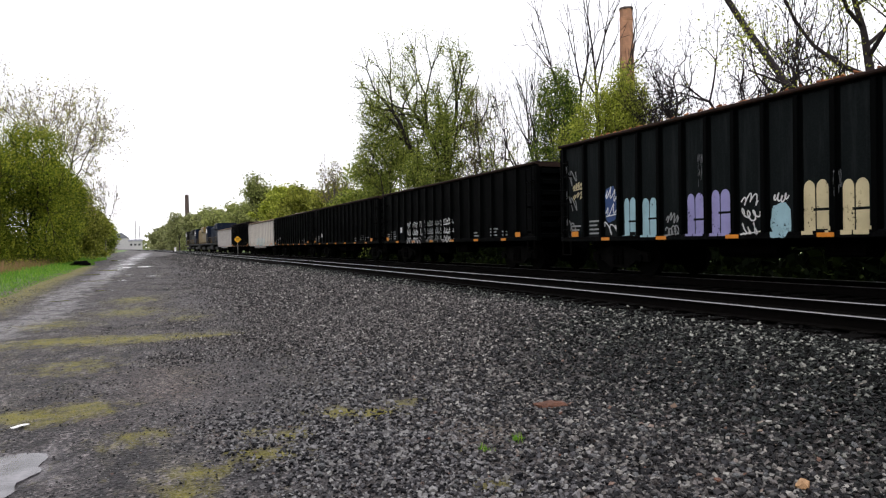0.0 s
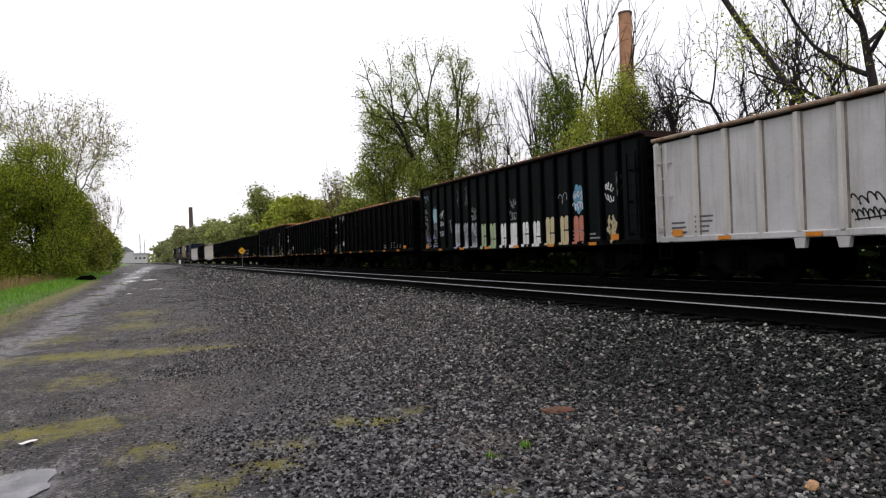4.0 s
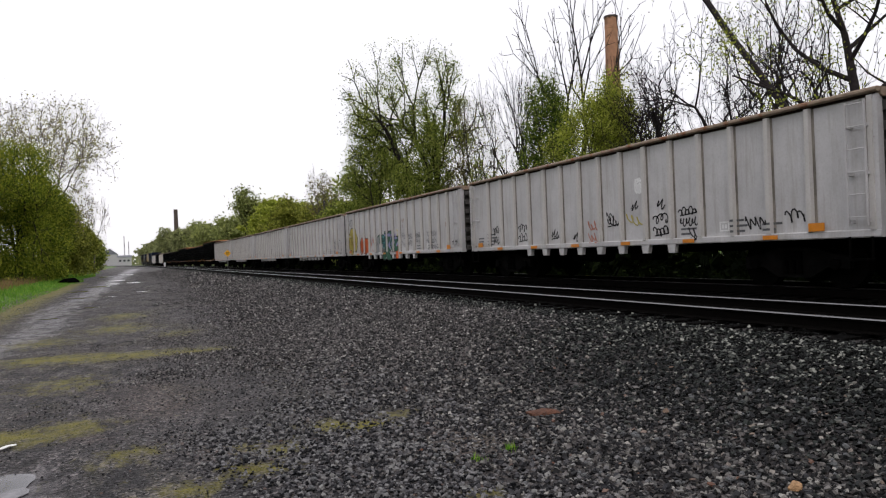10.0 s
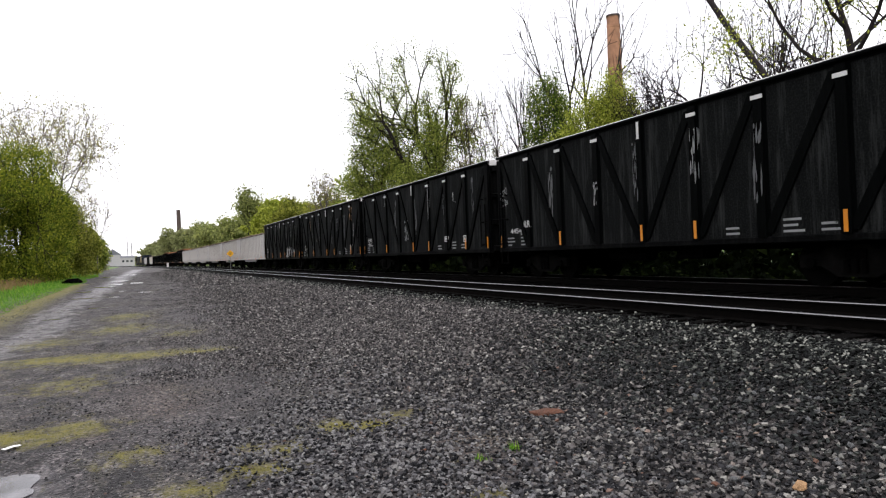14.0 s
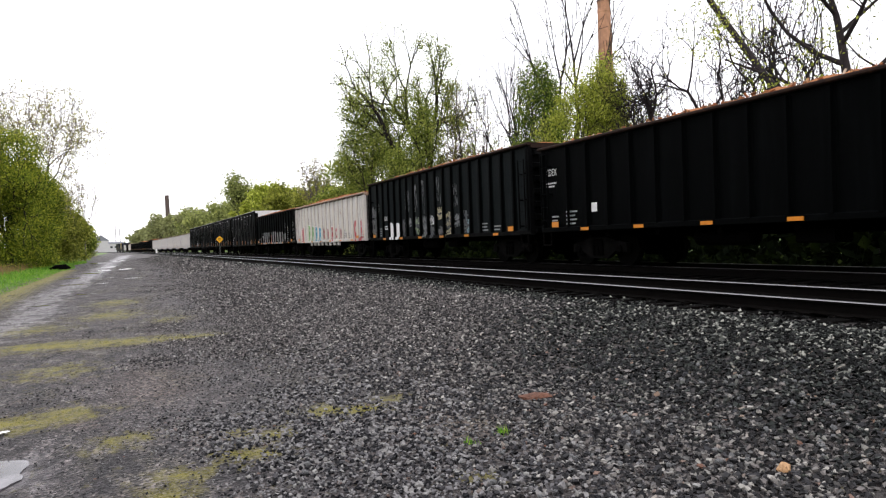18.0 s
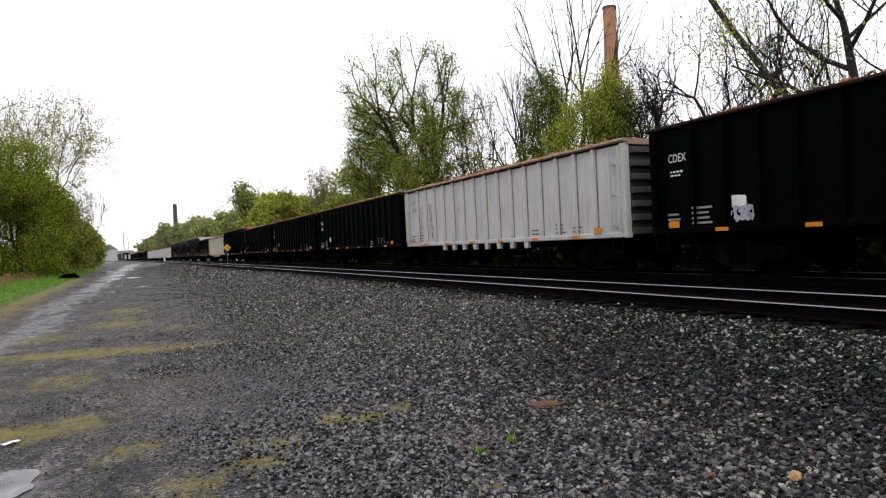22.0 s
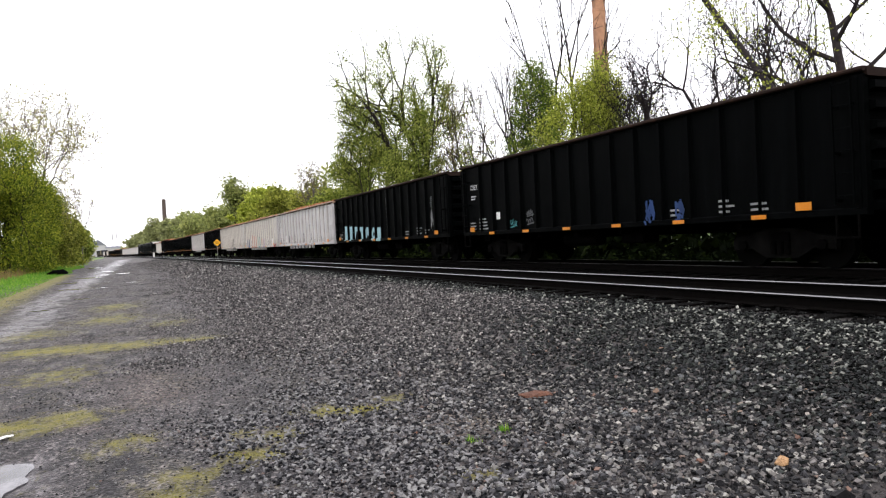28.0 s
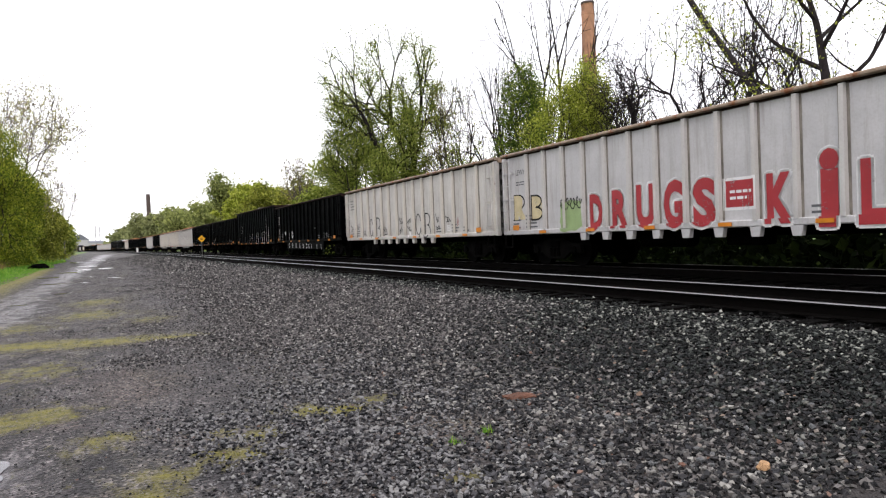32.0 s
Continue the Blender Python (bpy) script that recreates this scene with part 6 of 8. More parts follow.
for (i, kind), lead in zip(KINDS.items(), LEADS):
    base = ORIGINAL[kind]
    info = dict(base)
    if kind in used:
        info["thing"] = None
    used.add(kind)
    TRAIN.append([i, kind, lead, info])
# copies first, so that each copy starts from a clean car
for row in TRAIN:
    if row[3]["thing"] is None:
        row[3]["thing"] = copy_thing(ORIGINAL[row[1]]["thing"], Matrix())
HEAPS = {}
for i, kind, lead, info in TRAIN:
    car = info["thing"]
    tagged(car, STYLE[kind][5] + (", " + LOOKS[i] if i in LOOKS else ""))
    stencils(info, 100 + i)
    marks = {}
    for k, row in enumerate(GRAFFITI.get(i, [])):
        what, a0, a1, z0, z1, colour = row[:6]
        if kind != "brace" and a1 - a0 < 1.0 and what not in ("streak", "puff_ink", "let_ink", "box"):
            # marks of a panel's width stand between two posts
            posts, pw = info["posts"], info["post_width"] / 2 + 0.065
            for p0, p1 in zip(posts, posts[1:]):
                if p0 <= (a0 + a1) / 2 < p1:
                    w = min(a1 - a0, p1 - p0 - 2 * pw)
                    mid = min(max((a0 + a1) / 2, p0 + pw + w / 2), p1 - pw - w / 2)
                    a0, a1 = mid - w / 2, mid + w / 2
                    break
        tris = spray(what, a0, a1, z0, z1, row[6] if len(row) > 6 else "", i * 97 + k, glyphs)
        if what in ("big", "box", "let_white", "let_ink", "puff_ink"):
            edge = []
            if what == "box":
                edge = quad(a0 - 0.06, a1 + 0.06, z0 - 0.06, z1 + 0.06)
            else:
                e = 0.8 if what != "big" else 1.0
                for da, dz in ((-0.07, 0), (0.07, 0), (0, -0.06), (0, 0.06), (-0.05, -0.04), (0.05, 0.04), (-0.05, 0.04), (0.05, -0.04)):
                    edge += [[(a + da * e, z + dz * e) for a, z in t] for t in tris]
            painted(info, "graffiti_edge", edge, M["spray_ink" if what.endswith("_ink") else "spray_white"], "black sprayed outline" if what.endswith("_ink") else "white sprayed outline", 0.003)
        name = "lettering" if what in ("text", "bars", "plate") else "graffiti"
        painted(info, name, tris, M["spray_" + colour], colour.replace("_", " ") + (" painted lettering" if name == "lettering" else " sprayed graffiti"), 0.005 + 0.0015 * (k % 5), "stuff" if what in ("bars", "scrib", "piece", "streak", "outline") else "")
    if kind == "tall":
        pick = rnd(300 + i)
        for j in range(2):
            a, z = pick.uniform(0.8, 2 * info["half"] - 1), pick.uniform(1.3, 2.2)
            painted(info, "scuff", spray("streak", a, a + 0.16, z, z + pick.uniform(0.5, 1.1), "", 500 + i * 7 + j, glyphs), M["spray_slate"], "pale rubbed scuffs", 0.002, "stuff")
    if i == 28:
        face = -(info["proud"] - 0.02)
        skirt = Solid().box(face, face + 0.04, info["half"] - 11.6, info["half"] - 3.1, 0.5, info["sill"] - 0.003)
        part("underframe_plate", skirt.mesh("underframe_plate", M["black"]), car, "black lettered plate under the sill")
    if kind != "brace":
        stuff = LOADS.get(i, "rubble" if 0 < i < 25 else "trash")
        low = kind in ("black", "tall")
        key = (stuff, i % 3, low)
        if key not in HEAPS:
            HEAPS[key] = heap(7.2, 0, M[stuff], i + 20, (0.045 if low else 0.06) if stuff == "rubble" else -0.03)
        part("load", HEAPS[key], car, "heaped wood and rubble" if stuff == "rubble" else "mixed waste").location = (0, 0, info["top"])


def make_locomotive(paint, cab_paint, group):
    """A six-axle road locomotive that runs towards +y."""
    loco = thing("locomotive", "six-axle diesel locomotive at the head of the train", "locomotive", group)
    part("frame", Solid().box(-1.5, 1.5, -10.6, 10.6, 1.25, 1.55, 0.05).mesh("frame", M["loco_dark"]), loco)
    part("long_hood", Solid().box(-0.95, 0.95, -9.6, 5.2, 1.55, 4.3, 0.25).mesh("long_hood", M[paint]), loco)
    part("radiator", Solid().box(-1.5, 1.5, -9.4, -5.2, 3.5, 4.6, 0.2).mesh("radiator", M[paint]), loco)
    part("cab", Solid().box(-1.5, 1.5, 5.2, 7.6, 1.55, 4.55, 0.2).mesh("cab", M[cab_paint]), loco)
    part("nose", Solid().prism([(-1.1, 7.6, 1.55), (1.1, 7.6, 1.55), (1.1, 7.6, 3.3), (-1.1, 7.6, 3.3)], [(-0.9, 9.9, 1.55), (0.9, 9.9, 1.55), (0.9, 9.9, 2.9), (-0.9, 9.9, 2.9)]).mesh("nose", M[cab_paint]), loco)
    for y in (5.6, 6.6):
        part("window", Solid().box(-1.515, -1.49, y, y + 0.7, 3.3, 4.0).mesh("window", M["glass_dark"]), loco)
    part("fuel_tank", Solid().box(-1.4, 1.4, -2.6, 2.6, 0.45, 1.25, 0.2).mesh("fuel_tank", M["loco_dark"]), loco)
    part("exhaust", Solid().box(-0.4, 0.4, -1.5, 0.2, 4.3, 4.55, 0.05).mesh("exhaust", M["loco_dark"]), loco)
    for y in (-6.6, 6.6):
        s = Solid().box(-1.25, 1.25, y - 2.3, y + 2.3, 0.4, 0.95, 0.08)
        part("truck_frame", s.mesh("truck_frame", M["loco_dark"]), loco)
        for a in (-1.75, 0, 1.75):
            s = Solid()
            for x in (-0.83, 0.69):
                s.tube((x, y + a, 0.52), (x + 0.14, y + a, 0.52), 0.52, 18)
            part("wheel_pair", s.mesh("wheel_pair", M["cast"]), loco)
    s = Solid()
    for side in (-1.48, 1.48):
        s.tube((side, -10.3, 2.5), (side, 5.1, 2.5), 0.02, 6)
        for k in range(9):
            s.tube((side, -10.3 + k * 1.9, 1.55), (side, -10.3 + k * 1.9, 2.5), 0.018, 6)
    part("handrail", s.mesh("handrail", M["loco_yellow"]), loco)
    return loco


LOCOS = [(make_locomotive(a, b, "locomotives of the freight train"), lead) for a, b, lead in
         (("loco_dark", "loco_dark", 175.5), ("loco_yellow", "loco_blue", 153.7), ("loco_blue", "loco_blue", 131.9))]


# ---- trees ----
def tubes(segs, material, name):
    """Tapered limbs as one mesh; a segment is (start, end, radius at start, radius at end, level)."""
    verts, faces, base = [], [], 0
    for thick, n in ((True, 7), (False, 3)):
        pick = [q for q in segs if (q[4] <= 1) == thick]
        if not pick:
            continue
        a, b = np.array([q[0] for q in pick]), np.array([q[1] for q in pick])
        ra, rb = np.array([q[2] for q in pick]), np.array([q[3] for q in pick])
        d = b - a
        d /= np.linalg.norm(d, axis=1)[:, None] + 1e-9
        ref = np.where(np.abs(d[:, 2:3]) > 0.9, np.array([[1.0, 0, 0]]), np.array([[0, 0, 1.0]]))
        e1 = np.cross(d, ref)
        e1 /= np.linalg.norm(e1, axis=1)[:, None]
        e2 = np.cross(d, e1)
        ang = np.arange(n) * 2 * np.pi / n
        ring = e1[:, None] * np.cos(ang)[None, :, None] + e2[:, None] * np.sin(ang)[None, :, None]
        v = np.concatenate([a[:, None] + ring * ra[:, None, None], b[:, None] + ring * rb[:, None, None]], 1).reshape(-1, 3)
        i = np.arange(n)
        quad_ids = np.stack([i, (i + 1) % n, (i + 1) % n + n, i + n], 1)
        f = (quad_ids[None] + (np.arange(len(pick)) * 2 * n)[:, None, None]).reshape(-1, 4) + base
        verts.append(v)
        faces.append(f)
        base += len(v)
    return big_mesh(name, np.concatenate(verts), np.concatenate(faces), material, True)


def leaf_mesh(name, centres, size, rng, material, droop=0.0):
    """Small pointed leaves at the centres, each turned its own way."""
    k = len(centres)
    u = rng.normal(size=(k, 3))
    u[:, 2] -= droop
    u /= np.linalg.norm(u, axis=1)[:, None]
    w3 = np.cross(u, rng.normal(size=(k, 3)))
    w3 /= np.linalg.norm(w3, axis=1)[:, None] + 1e-9
    s = size * rng.uniform(0.6, 1.4, (k, 1))
    u, w3 = u * s, w3 * s * 0.55
    v = np.stack([centres - u, centres + w3, centres + u, centres - w3], 1).reshape(-1, 3)
    return big_mesh(name, v, np.arange(4 * k).reshape(-1, 4), material)


def grow_tree(seed, height, spread, radius, counts, lift=0.35, lean=(0, 0), start=0.3, wiggle=0.16, conical=False, twig=0.011):
    """The limbs of a tree at the origin, and the points where its leaves sit."""
    r, segs, tips = rnd(seed), [], []

    def limb(p0, d, length, r0, level):
        steps = 7 if level == 0 else (5 if level == 1 else 3)
        pts, p1, d = [Vector(p0)], Vector(p0), Vector(d).normalized()
        for k in range(steps):
            bend = Vector((r.uniform(-1, 1), r.uniform(-1, 1), r.uniform(-0.6, 0.8))) * (wiggle * (0.5 if level == 0 else 1.0 + 0.25 * level))
            d = (d + bend + Vector((0, 0, 0.06 if level else 0.0))).normalized()
            p2 = p1 + d * (length / steps)
            fall = 0.9 if level == 0 else 0.75
            k0, k1 = 1 - fall * k / steps, 1 - fall * (k + 1) / steps
            segs.append((tuple(p1), tuple(p2), r0 * k0, r0 * k1, level))
            p1 = p2
            pts.append(p1.copy())
            if level >= len(counts) - 1:
                tips.append(tuple(p1))
        if level >= len(counts):
            return
        for k in range(counts[level]):
            f = (start if level == 0 else 0.25) + (1 - (start if level == 0 else 0.25)) * (k + r.random()) / counts[level]
            q = f * steps
            i = min(steps - 1, int(q))
            at = pts[i].lerp(pts[i + 1], q - i)
            out = Vector((math.cos(k * 2.4 + seed + r.random()), math.sin(k * 2.4 + seed + r.random()), 0)) if level == 0 else \
                Vector((r.uniform(-1, 1), r.uniform(-1, 1), r.uniform(-0.5, 0.7)))
            up = lift + (0.5 * f if level == 0 else 0.0)
            dd = (out.normalized() + d * (0.55 if level else 0.0) + Vector((0, 0, up))).normalized()
            if level == 0:
                shape = (1.05 - f) * 1.2 if conical else math.sin(min(1.0, 0.25 + 0.75 * (1.12 - f)) * math.pi * 0.62)
                ll = spread * (0.4 + 0.75 * shape) * r.uniform(0.8, 1.15)
            else:
                ll = length * r.uniform(0.38, 0.62)
            limb(at, dd, ll, max(twig, r0 * (1 - 0.7 * f) * (0.5 if level == 0 else 0.55)), level + 1)

    limb((0, 0, -0.2), (lean[0], lean[1], 1), height * (0.93 if conical else 0.9), radius, 0)
    # bring the whole to its height and spread
    tips = np.array(tips)
    fz = height / tips[:, 2].max()
    fr = 1.0 if lean[0] else spread / np.percentile(np.hypot(tips[:, 0], tips[:, 1]), 96)
    f = np.array([fr, fr, fz])
    segs = [(tuple(np.array(a) * f), tuple(np.array(b) * f), ra, rb, lv) for a, b, ra, rb, lv in segs]
    return segs, tips * f


def fork_tree(seed, height, spread, radius, levels=7, angle=30, wiggle=0.14, bole=0.22, lean=(0, 0), up=0.015, twig=0.008, third=0.2, shoots=0.4, reach=1.0):
    """The limbs of an open tree whose stem forks again and again, and the points where its leaves sit."""
    r, segs, tips = rnd(seed), [], []

    def limb(p0, d, length, r0, level):
        p1, d, steps = Vector(p0), Vector(d).normalized(), 4 if level < 3 else 3
        for k in range(steps):
            bend = Vector((r.uniform(-1, 1), r.uniform(-1, 1), r.uniform(-0.8, 0.8))) * wiggle * (0.5 if level == 0 else 1.0)
            d = (d + bend + Vector((0, 0, up if level else 0.0))).normalized()
            p2 = p1 + d * (length / steps)
            segs.append((tuple(p1), tuple(p2), max(twig, r0 * (1 - 0.22 * k / steps)), max(twig, r0 * (1 - 0.22 * (k + 1) / steps)), max(0, level - 2)))
            p1 = p2
            if level >= levels - 2:
                tips.append(tuple(p1))
            if 1 <= level < levels - 1 and r.random() < shoots / steps * 2:
                side = d.cross(Vector((r.uniform(-1, 1), r.uniform(-1, 1), r.uniform(-1, 1)))).normalized()
                limb(p1, d + side * r.uniform(0.7, 1.4), length * r.uniform(0.4, 0.6), r0 * 0.4, min(levels, level + 2))
        if level >= levels:
            return
        count = 3 if r.random() < third or level == 0 else 2
        turn = r.uniform(0, 6.28)
        e1 = d.orthogonal().normalized()
        e2 = d.cross(e1)
        for j in range(count):
            a, t = radians(angle * r.uniform(0.55, 1.35)), turn + 6.283 * j / count + r.uniform(-0.4, 0.4)
            nd = d * math.cos(a) + (e1 * math.cos(t) + e2 * math.sin(t)) * math.sin(a)
            limb(p1, nd, length * (r.uniform(0.7, 0.92) if level else reach * r.uniform(0.75, 1.0)), r0 * (0.7 if count == 2 else 0.58), level + 1)

    limb((0, 0, -0.2), (lean[0], lean[1], 1), height * bole, radius, 0)
    tips = np.array(tips)
    fz = height / tips[:, 2].max()
    fr = spread / np.percentile(np.hypot(tips[:, 0] - lean[0] * tips[:, 2], tips[:, 1] - lean[1] * tips[:, 2]), 96)
    fr = min(fr, 1.6 * fz)
    if abs(lean[1]) > 0.3:
        fr = fz = 1.0
    f = np.array([fr, fr, fz])
    segs = [(tuple(np.array(a) * f), tuple(np.array(b) * f), ra, rb, lv) for a, b, ra, rb, lv in segs]
    return segs, tips * f


TREES = 0


def plant(x, y, height, spread, radius, leaf, leaves, size, label, counts=(11, 6, 4), bark="bark", fill=0, fork=False, low=0.0, loose=0.25, seed=None, **more):
    """One tree: trunk with its limbs, and a crown of single leaves; low gathers the leaves towards the crown's foot."""
    global TREES
    TREES += 1
    seed = seed or 40 + TREES
    segs, tips = fork_tree(seed, height, spread, radius, **more) if fork else grow_tree(seed, height, spread, radius, counts, **more)
    tree = thing("tree", label, "tree", "trees along the line" if x > 0 else "trees along the verge")
    part("trunk", tubes([q for q in segs if q[4] <= 1], M[bark], "trunk"), tree)
    tagged(part("branchwork", tubes([q for q in segs if q[4] > 1], M[bark], "branchwork"), tree), kind="stuff")
    if leaves:
        rng = np.random.default_rng(seed)
        share = np.exp(-low * tips[:, 2] / height) * rng.uniform(0.05, 1.0, len(tips)) ** 3
        pick = tips[rng.choice(len(tips), leaves, p=share / share.sum())] + rng.normal(size=(leaves, 3)) * np.array([1, 1, 0.8]) * loose * (spread / 5) ** 0.5
        if fill:
            # lumps of foliage from the ground up
            k = 90
            z = rng.uniform(0.03, 0.97, k)
            bulge = np.sqrt(np.maximum(0.05, 1 - ((z - 0.38) / 0.63) ** 2))
            a, q = rng.uniform(0, 2 * np.pi, k), np.sqrt(rng.uniform(0.15, 1, k)) * bulge * spread * 0.9
            lumps = np.stack([q * np.cos(a), q * np.sin(a), z * height], 1)
            more_pts = lumps[rng.integers(0, k, fill)] + rng.normal(size=(fill, 3)) * spread * np.array([0.13, 0.13, 0.11])
            more_pts[:, 2] = np.abs(more_pts[:, 2])
            pick = np.concatenate([pick, more_pts])
        tagged(part("crown", leaf_mesh("crown", pick, size, rng, M[leaf]), tree), kind="stuff")
    tree.location = (x, y, ground_z(x, y))
    return tree


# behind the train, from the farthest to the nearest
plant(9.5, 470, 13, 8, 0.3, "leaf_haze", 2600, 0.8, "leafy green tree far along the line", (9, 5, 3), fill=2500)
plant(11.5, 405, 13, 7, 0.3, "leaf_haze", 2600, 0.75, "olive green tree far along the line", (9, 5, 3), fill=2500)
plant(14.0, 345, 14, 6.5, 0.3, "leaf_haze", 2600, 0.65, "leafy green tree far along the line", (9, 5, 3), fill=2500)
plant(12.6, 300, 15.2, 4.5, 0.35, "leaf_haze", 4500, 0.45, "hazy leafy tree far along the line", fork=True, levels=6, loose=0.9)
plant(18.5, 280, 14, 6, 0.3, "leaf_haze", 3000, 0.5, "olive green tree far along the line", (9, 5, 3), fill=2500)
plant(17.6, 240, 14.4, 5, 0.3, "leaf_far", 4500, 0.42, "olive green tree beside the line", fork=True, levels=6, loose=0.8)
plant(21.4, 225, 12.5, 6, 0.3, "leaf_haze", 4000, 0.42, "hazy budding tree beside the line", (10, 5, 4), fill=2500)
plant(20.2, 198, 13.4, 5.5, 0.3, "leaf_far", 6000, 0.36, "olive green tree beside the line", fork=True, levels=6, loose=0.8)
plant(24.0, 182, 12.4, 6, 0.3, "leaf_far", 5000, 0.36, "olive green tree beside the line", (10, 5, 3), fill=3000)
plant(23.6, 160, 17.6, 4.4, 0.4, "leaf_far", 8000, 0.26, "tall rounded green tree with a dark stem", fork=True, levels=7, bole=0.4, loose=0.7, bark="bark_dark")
plant(27.5, 148, 13.2, 5.5, 0.3, "leaf_yellow", 6000, 0.3, "yellow-green tree beside the line", (10, 5, 3), fill=4000)
plant(24.4, 131, 12.6, 5.5, 0.3, "leaf_yellow", 8000, 0.26, "yellow-green tree beside the line", (11, 5, 3), fill=5000)
plant(24.6, 113, 11.0, 5.2, 0.28, "leaf_olive", 9000, 0.22, "olive green tree beside the line", (11, 5, 3), fill=5000)
plant(24.2, 94, 10.0, 4.6, 0.25, "leaf_olive", 10000, 0.18, "olive bushy tree beside the line", (11, 6, 3), fill=6000)
plant(18.9, 72, 11.6, 2.6, 0.14, "leaf_bud", 1500, 0.1, "thin budding tree with fine twigs", fork=True, levels=7, bole=0.3, bark="bark_grey", loose=0.2)
plant(20.4, 68, 9.6, 3.4, 0.22, "leaf_green", 12000, 0.14, "dense green tree beside the line", fork=True, levels=6, bole=0.15, loose=0.5, fill=5000)
plant(20.0, 58.0, 13.4, 3.4, 0.24, "leaf_green", 30000, 0.075, "dense green tree beside a larger open one", fork=True, levels=7, bole=0.14, loose=0.4, low=0.6, fill=4000, seed=42)
plant(23.6, 55.6, 19.7, 6.4, 0.6, "leaf_green", 46000, 0.07, "large open tree with dark forking limbs and fresh leaves", fork=True, levels=6, bole=0.2, angle=36, third=0.45, wiggle=0.2, shoots=0.5, loose=0.32, low=1.0, bark="bark_dark", twig=0.02, seed=29)
plant(21.4, 53.0, 10.6, 3.2, 0.22, "leaf_green", 18000, 0.075, "bushy green tree under a larger one", fork=True, levels=7, bole=0.15, loose=0.4, bark="bark_dark")
plant(26.2, 50.5, 14.4, 3.8, 0.24, "leaf_bud", 5000, 0.07, "budding brownish tree with a twiggy crown", fork=True, levels=7, bole=0.22, angle=36, wiggle=0.24, loose=0.3, bark="bark_dark", twig=0.012)
plant(24.4, 48.0, 10.4, 2.6, 0.18, "leaf_green", 3500, 0.075, "budding tree with crooked dark limbs", fork=True, levels=6, bole=0.25, angle=36, wiggle=0.28, loose=0.35, bark="bark_dark", twig=0.012)
plant(27.2, 46.0, 16.9, 3.6, 0.18, "leaf_bud", 300, 0.06, "tall bare slender grey tree", fork=True, levels=7, bole=0.34, angle=24, wiggle=0.16, lean=(-0.13, 0.03), bark="bark_dark", twig=0.011, third=0.05)
plant(26.7, 44.0, 16.2, 3.2, 0.17, "leaf_bud", 250, 0.06, "tall bare slender grey tree", fork=True, levels=7, bole=0.36, angle=24, wiggle=0.16, lean=(-0.05, 0.0), bark="bark_dark", twig=0.011, third=0.05)
plant(24.5, 38.0, 12.9, 2.0, 0.24, "leaf_dark", 22000, 0.065, "dense deep green tree beside the line", fork=True, levels=7, bole=0.16, loose=0.4, fill=2500)
plant(27.0, 38.3, 22.5, 5.0, 0.24, "leaf_bud", 200, 0.06, "tall bare tree with long dark limbs", fork=True, levels=6, bole=0.45, angle=30, wiggle=0.12, up=0.02, bark="bark_dark", twig=0.012, third=0.0, shoots=0.5, seed=19)
plant(20.9, 28.0, 10.0, 2.0, 0.16, "leaf_yellow", 26000, 0.055, "bushy yellow-green tree beside the line", fork=True, levels=7, bole=0.14, angle=22, loose=0.34, fill=7000)
plant(22.6, 27.6, 9.0, 1.9, 0.14, "leaf_yellow", 3000, 0.06, "thin yellow-green sapling beside the line", fork=True, levels=7, bole=0.2, angle=22, loose=0.2)
plant(22.6, 25.0, 13.0, 4.6, 0.24, "leaf_bud", 300, 0.05, "bare tangled tree with dark crooked branches", fork=True, levels=7, bole=0.3, angle=46, wiggle=0.4, bark="bark_dark", twig=0.011, third=0.45, shoots=0.8)
plant(25.8, 24.0, 14.5, 5.0, 0.22, "leaf_bud", 300, 0.05, "bare tangled tree with dark crooked branches", fork=True, levels=7, bole=0.34, angle=44, wiggle=0.36, bark="bark_dark", twig=0.011, third=0.3, shoots=0.6)
plant(26.4, 20.5, 13.5, 4.0, 0.18, "leaf_bud", 400, 0.05, "bare tree with dark crooked branches", fork=True, levels=7, bole=0.34, angle=40, wiggle=0.34, bark="bark_dark", twig=0.01, third=0.2)
plant(22.0, 13.4, 17.0, 3.4, 0.15, "leaf_yellow", 200, 0.05, "leaning tree with a thick bare trunk", fork=True, levels=6, bole=1.0, reach=0.18, angle=34, wiggle=0.14, lean=(0.02, 0.66), bark="bark_dark", twig=0.008, third=0.0, shoots=0.6)
plant(20.8, 13.8, 15.0, 4.6, 0.28, "leaf_yellow", 11000, 0.045, "tall tree with fresh yellow-green leaves", (10, 6, 4), start=0.42, wiggle=0.22, bark="bark_dark", twig=0.008, loose=0.34)
plant(29.5, 13.0, 12.0, 3.0, 0.18, "leaf_yellow", 1500, 0.05, "tree with sparse yellow-green leaves", fork=True, levels=6, bole=0.5, angle=30, wiggle=0.24, loose=0.3, bark="bark_dark", twig=0.009)
plant(25.5, 8.5, 16.0, 5.0, 0.3, "leaf_yellow", 6000, 0.06, "tree with sparse yellow-green leaves", fork=True, levels=6, bole=0.3, angle=36, bark="bark_dark")
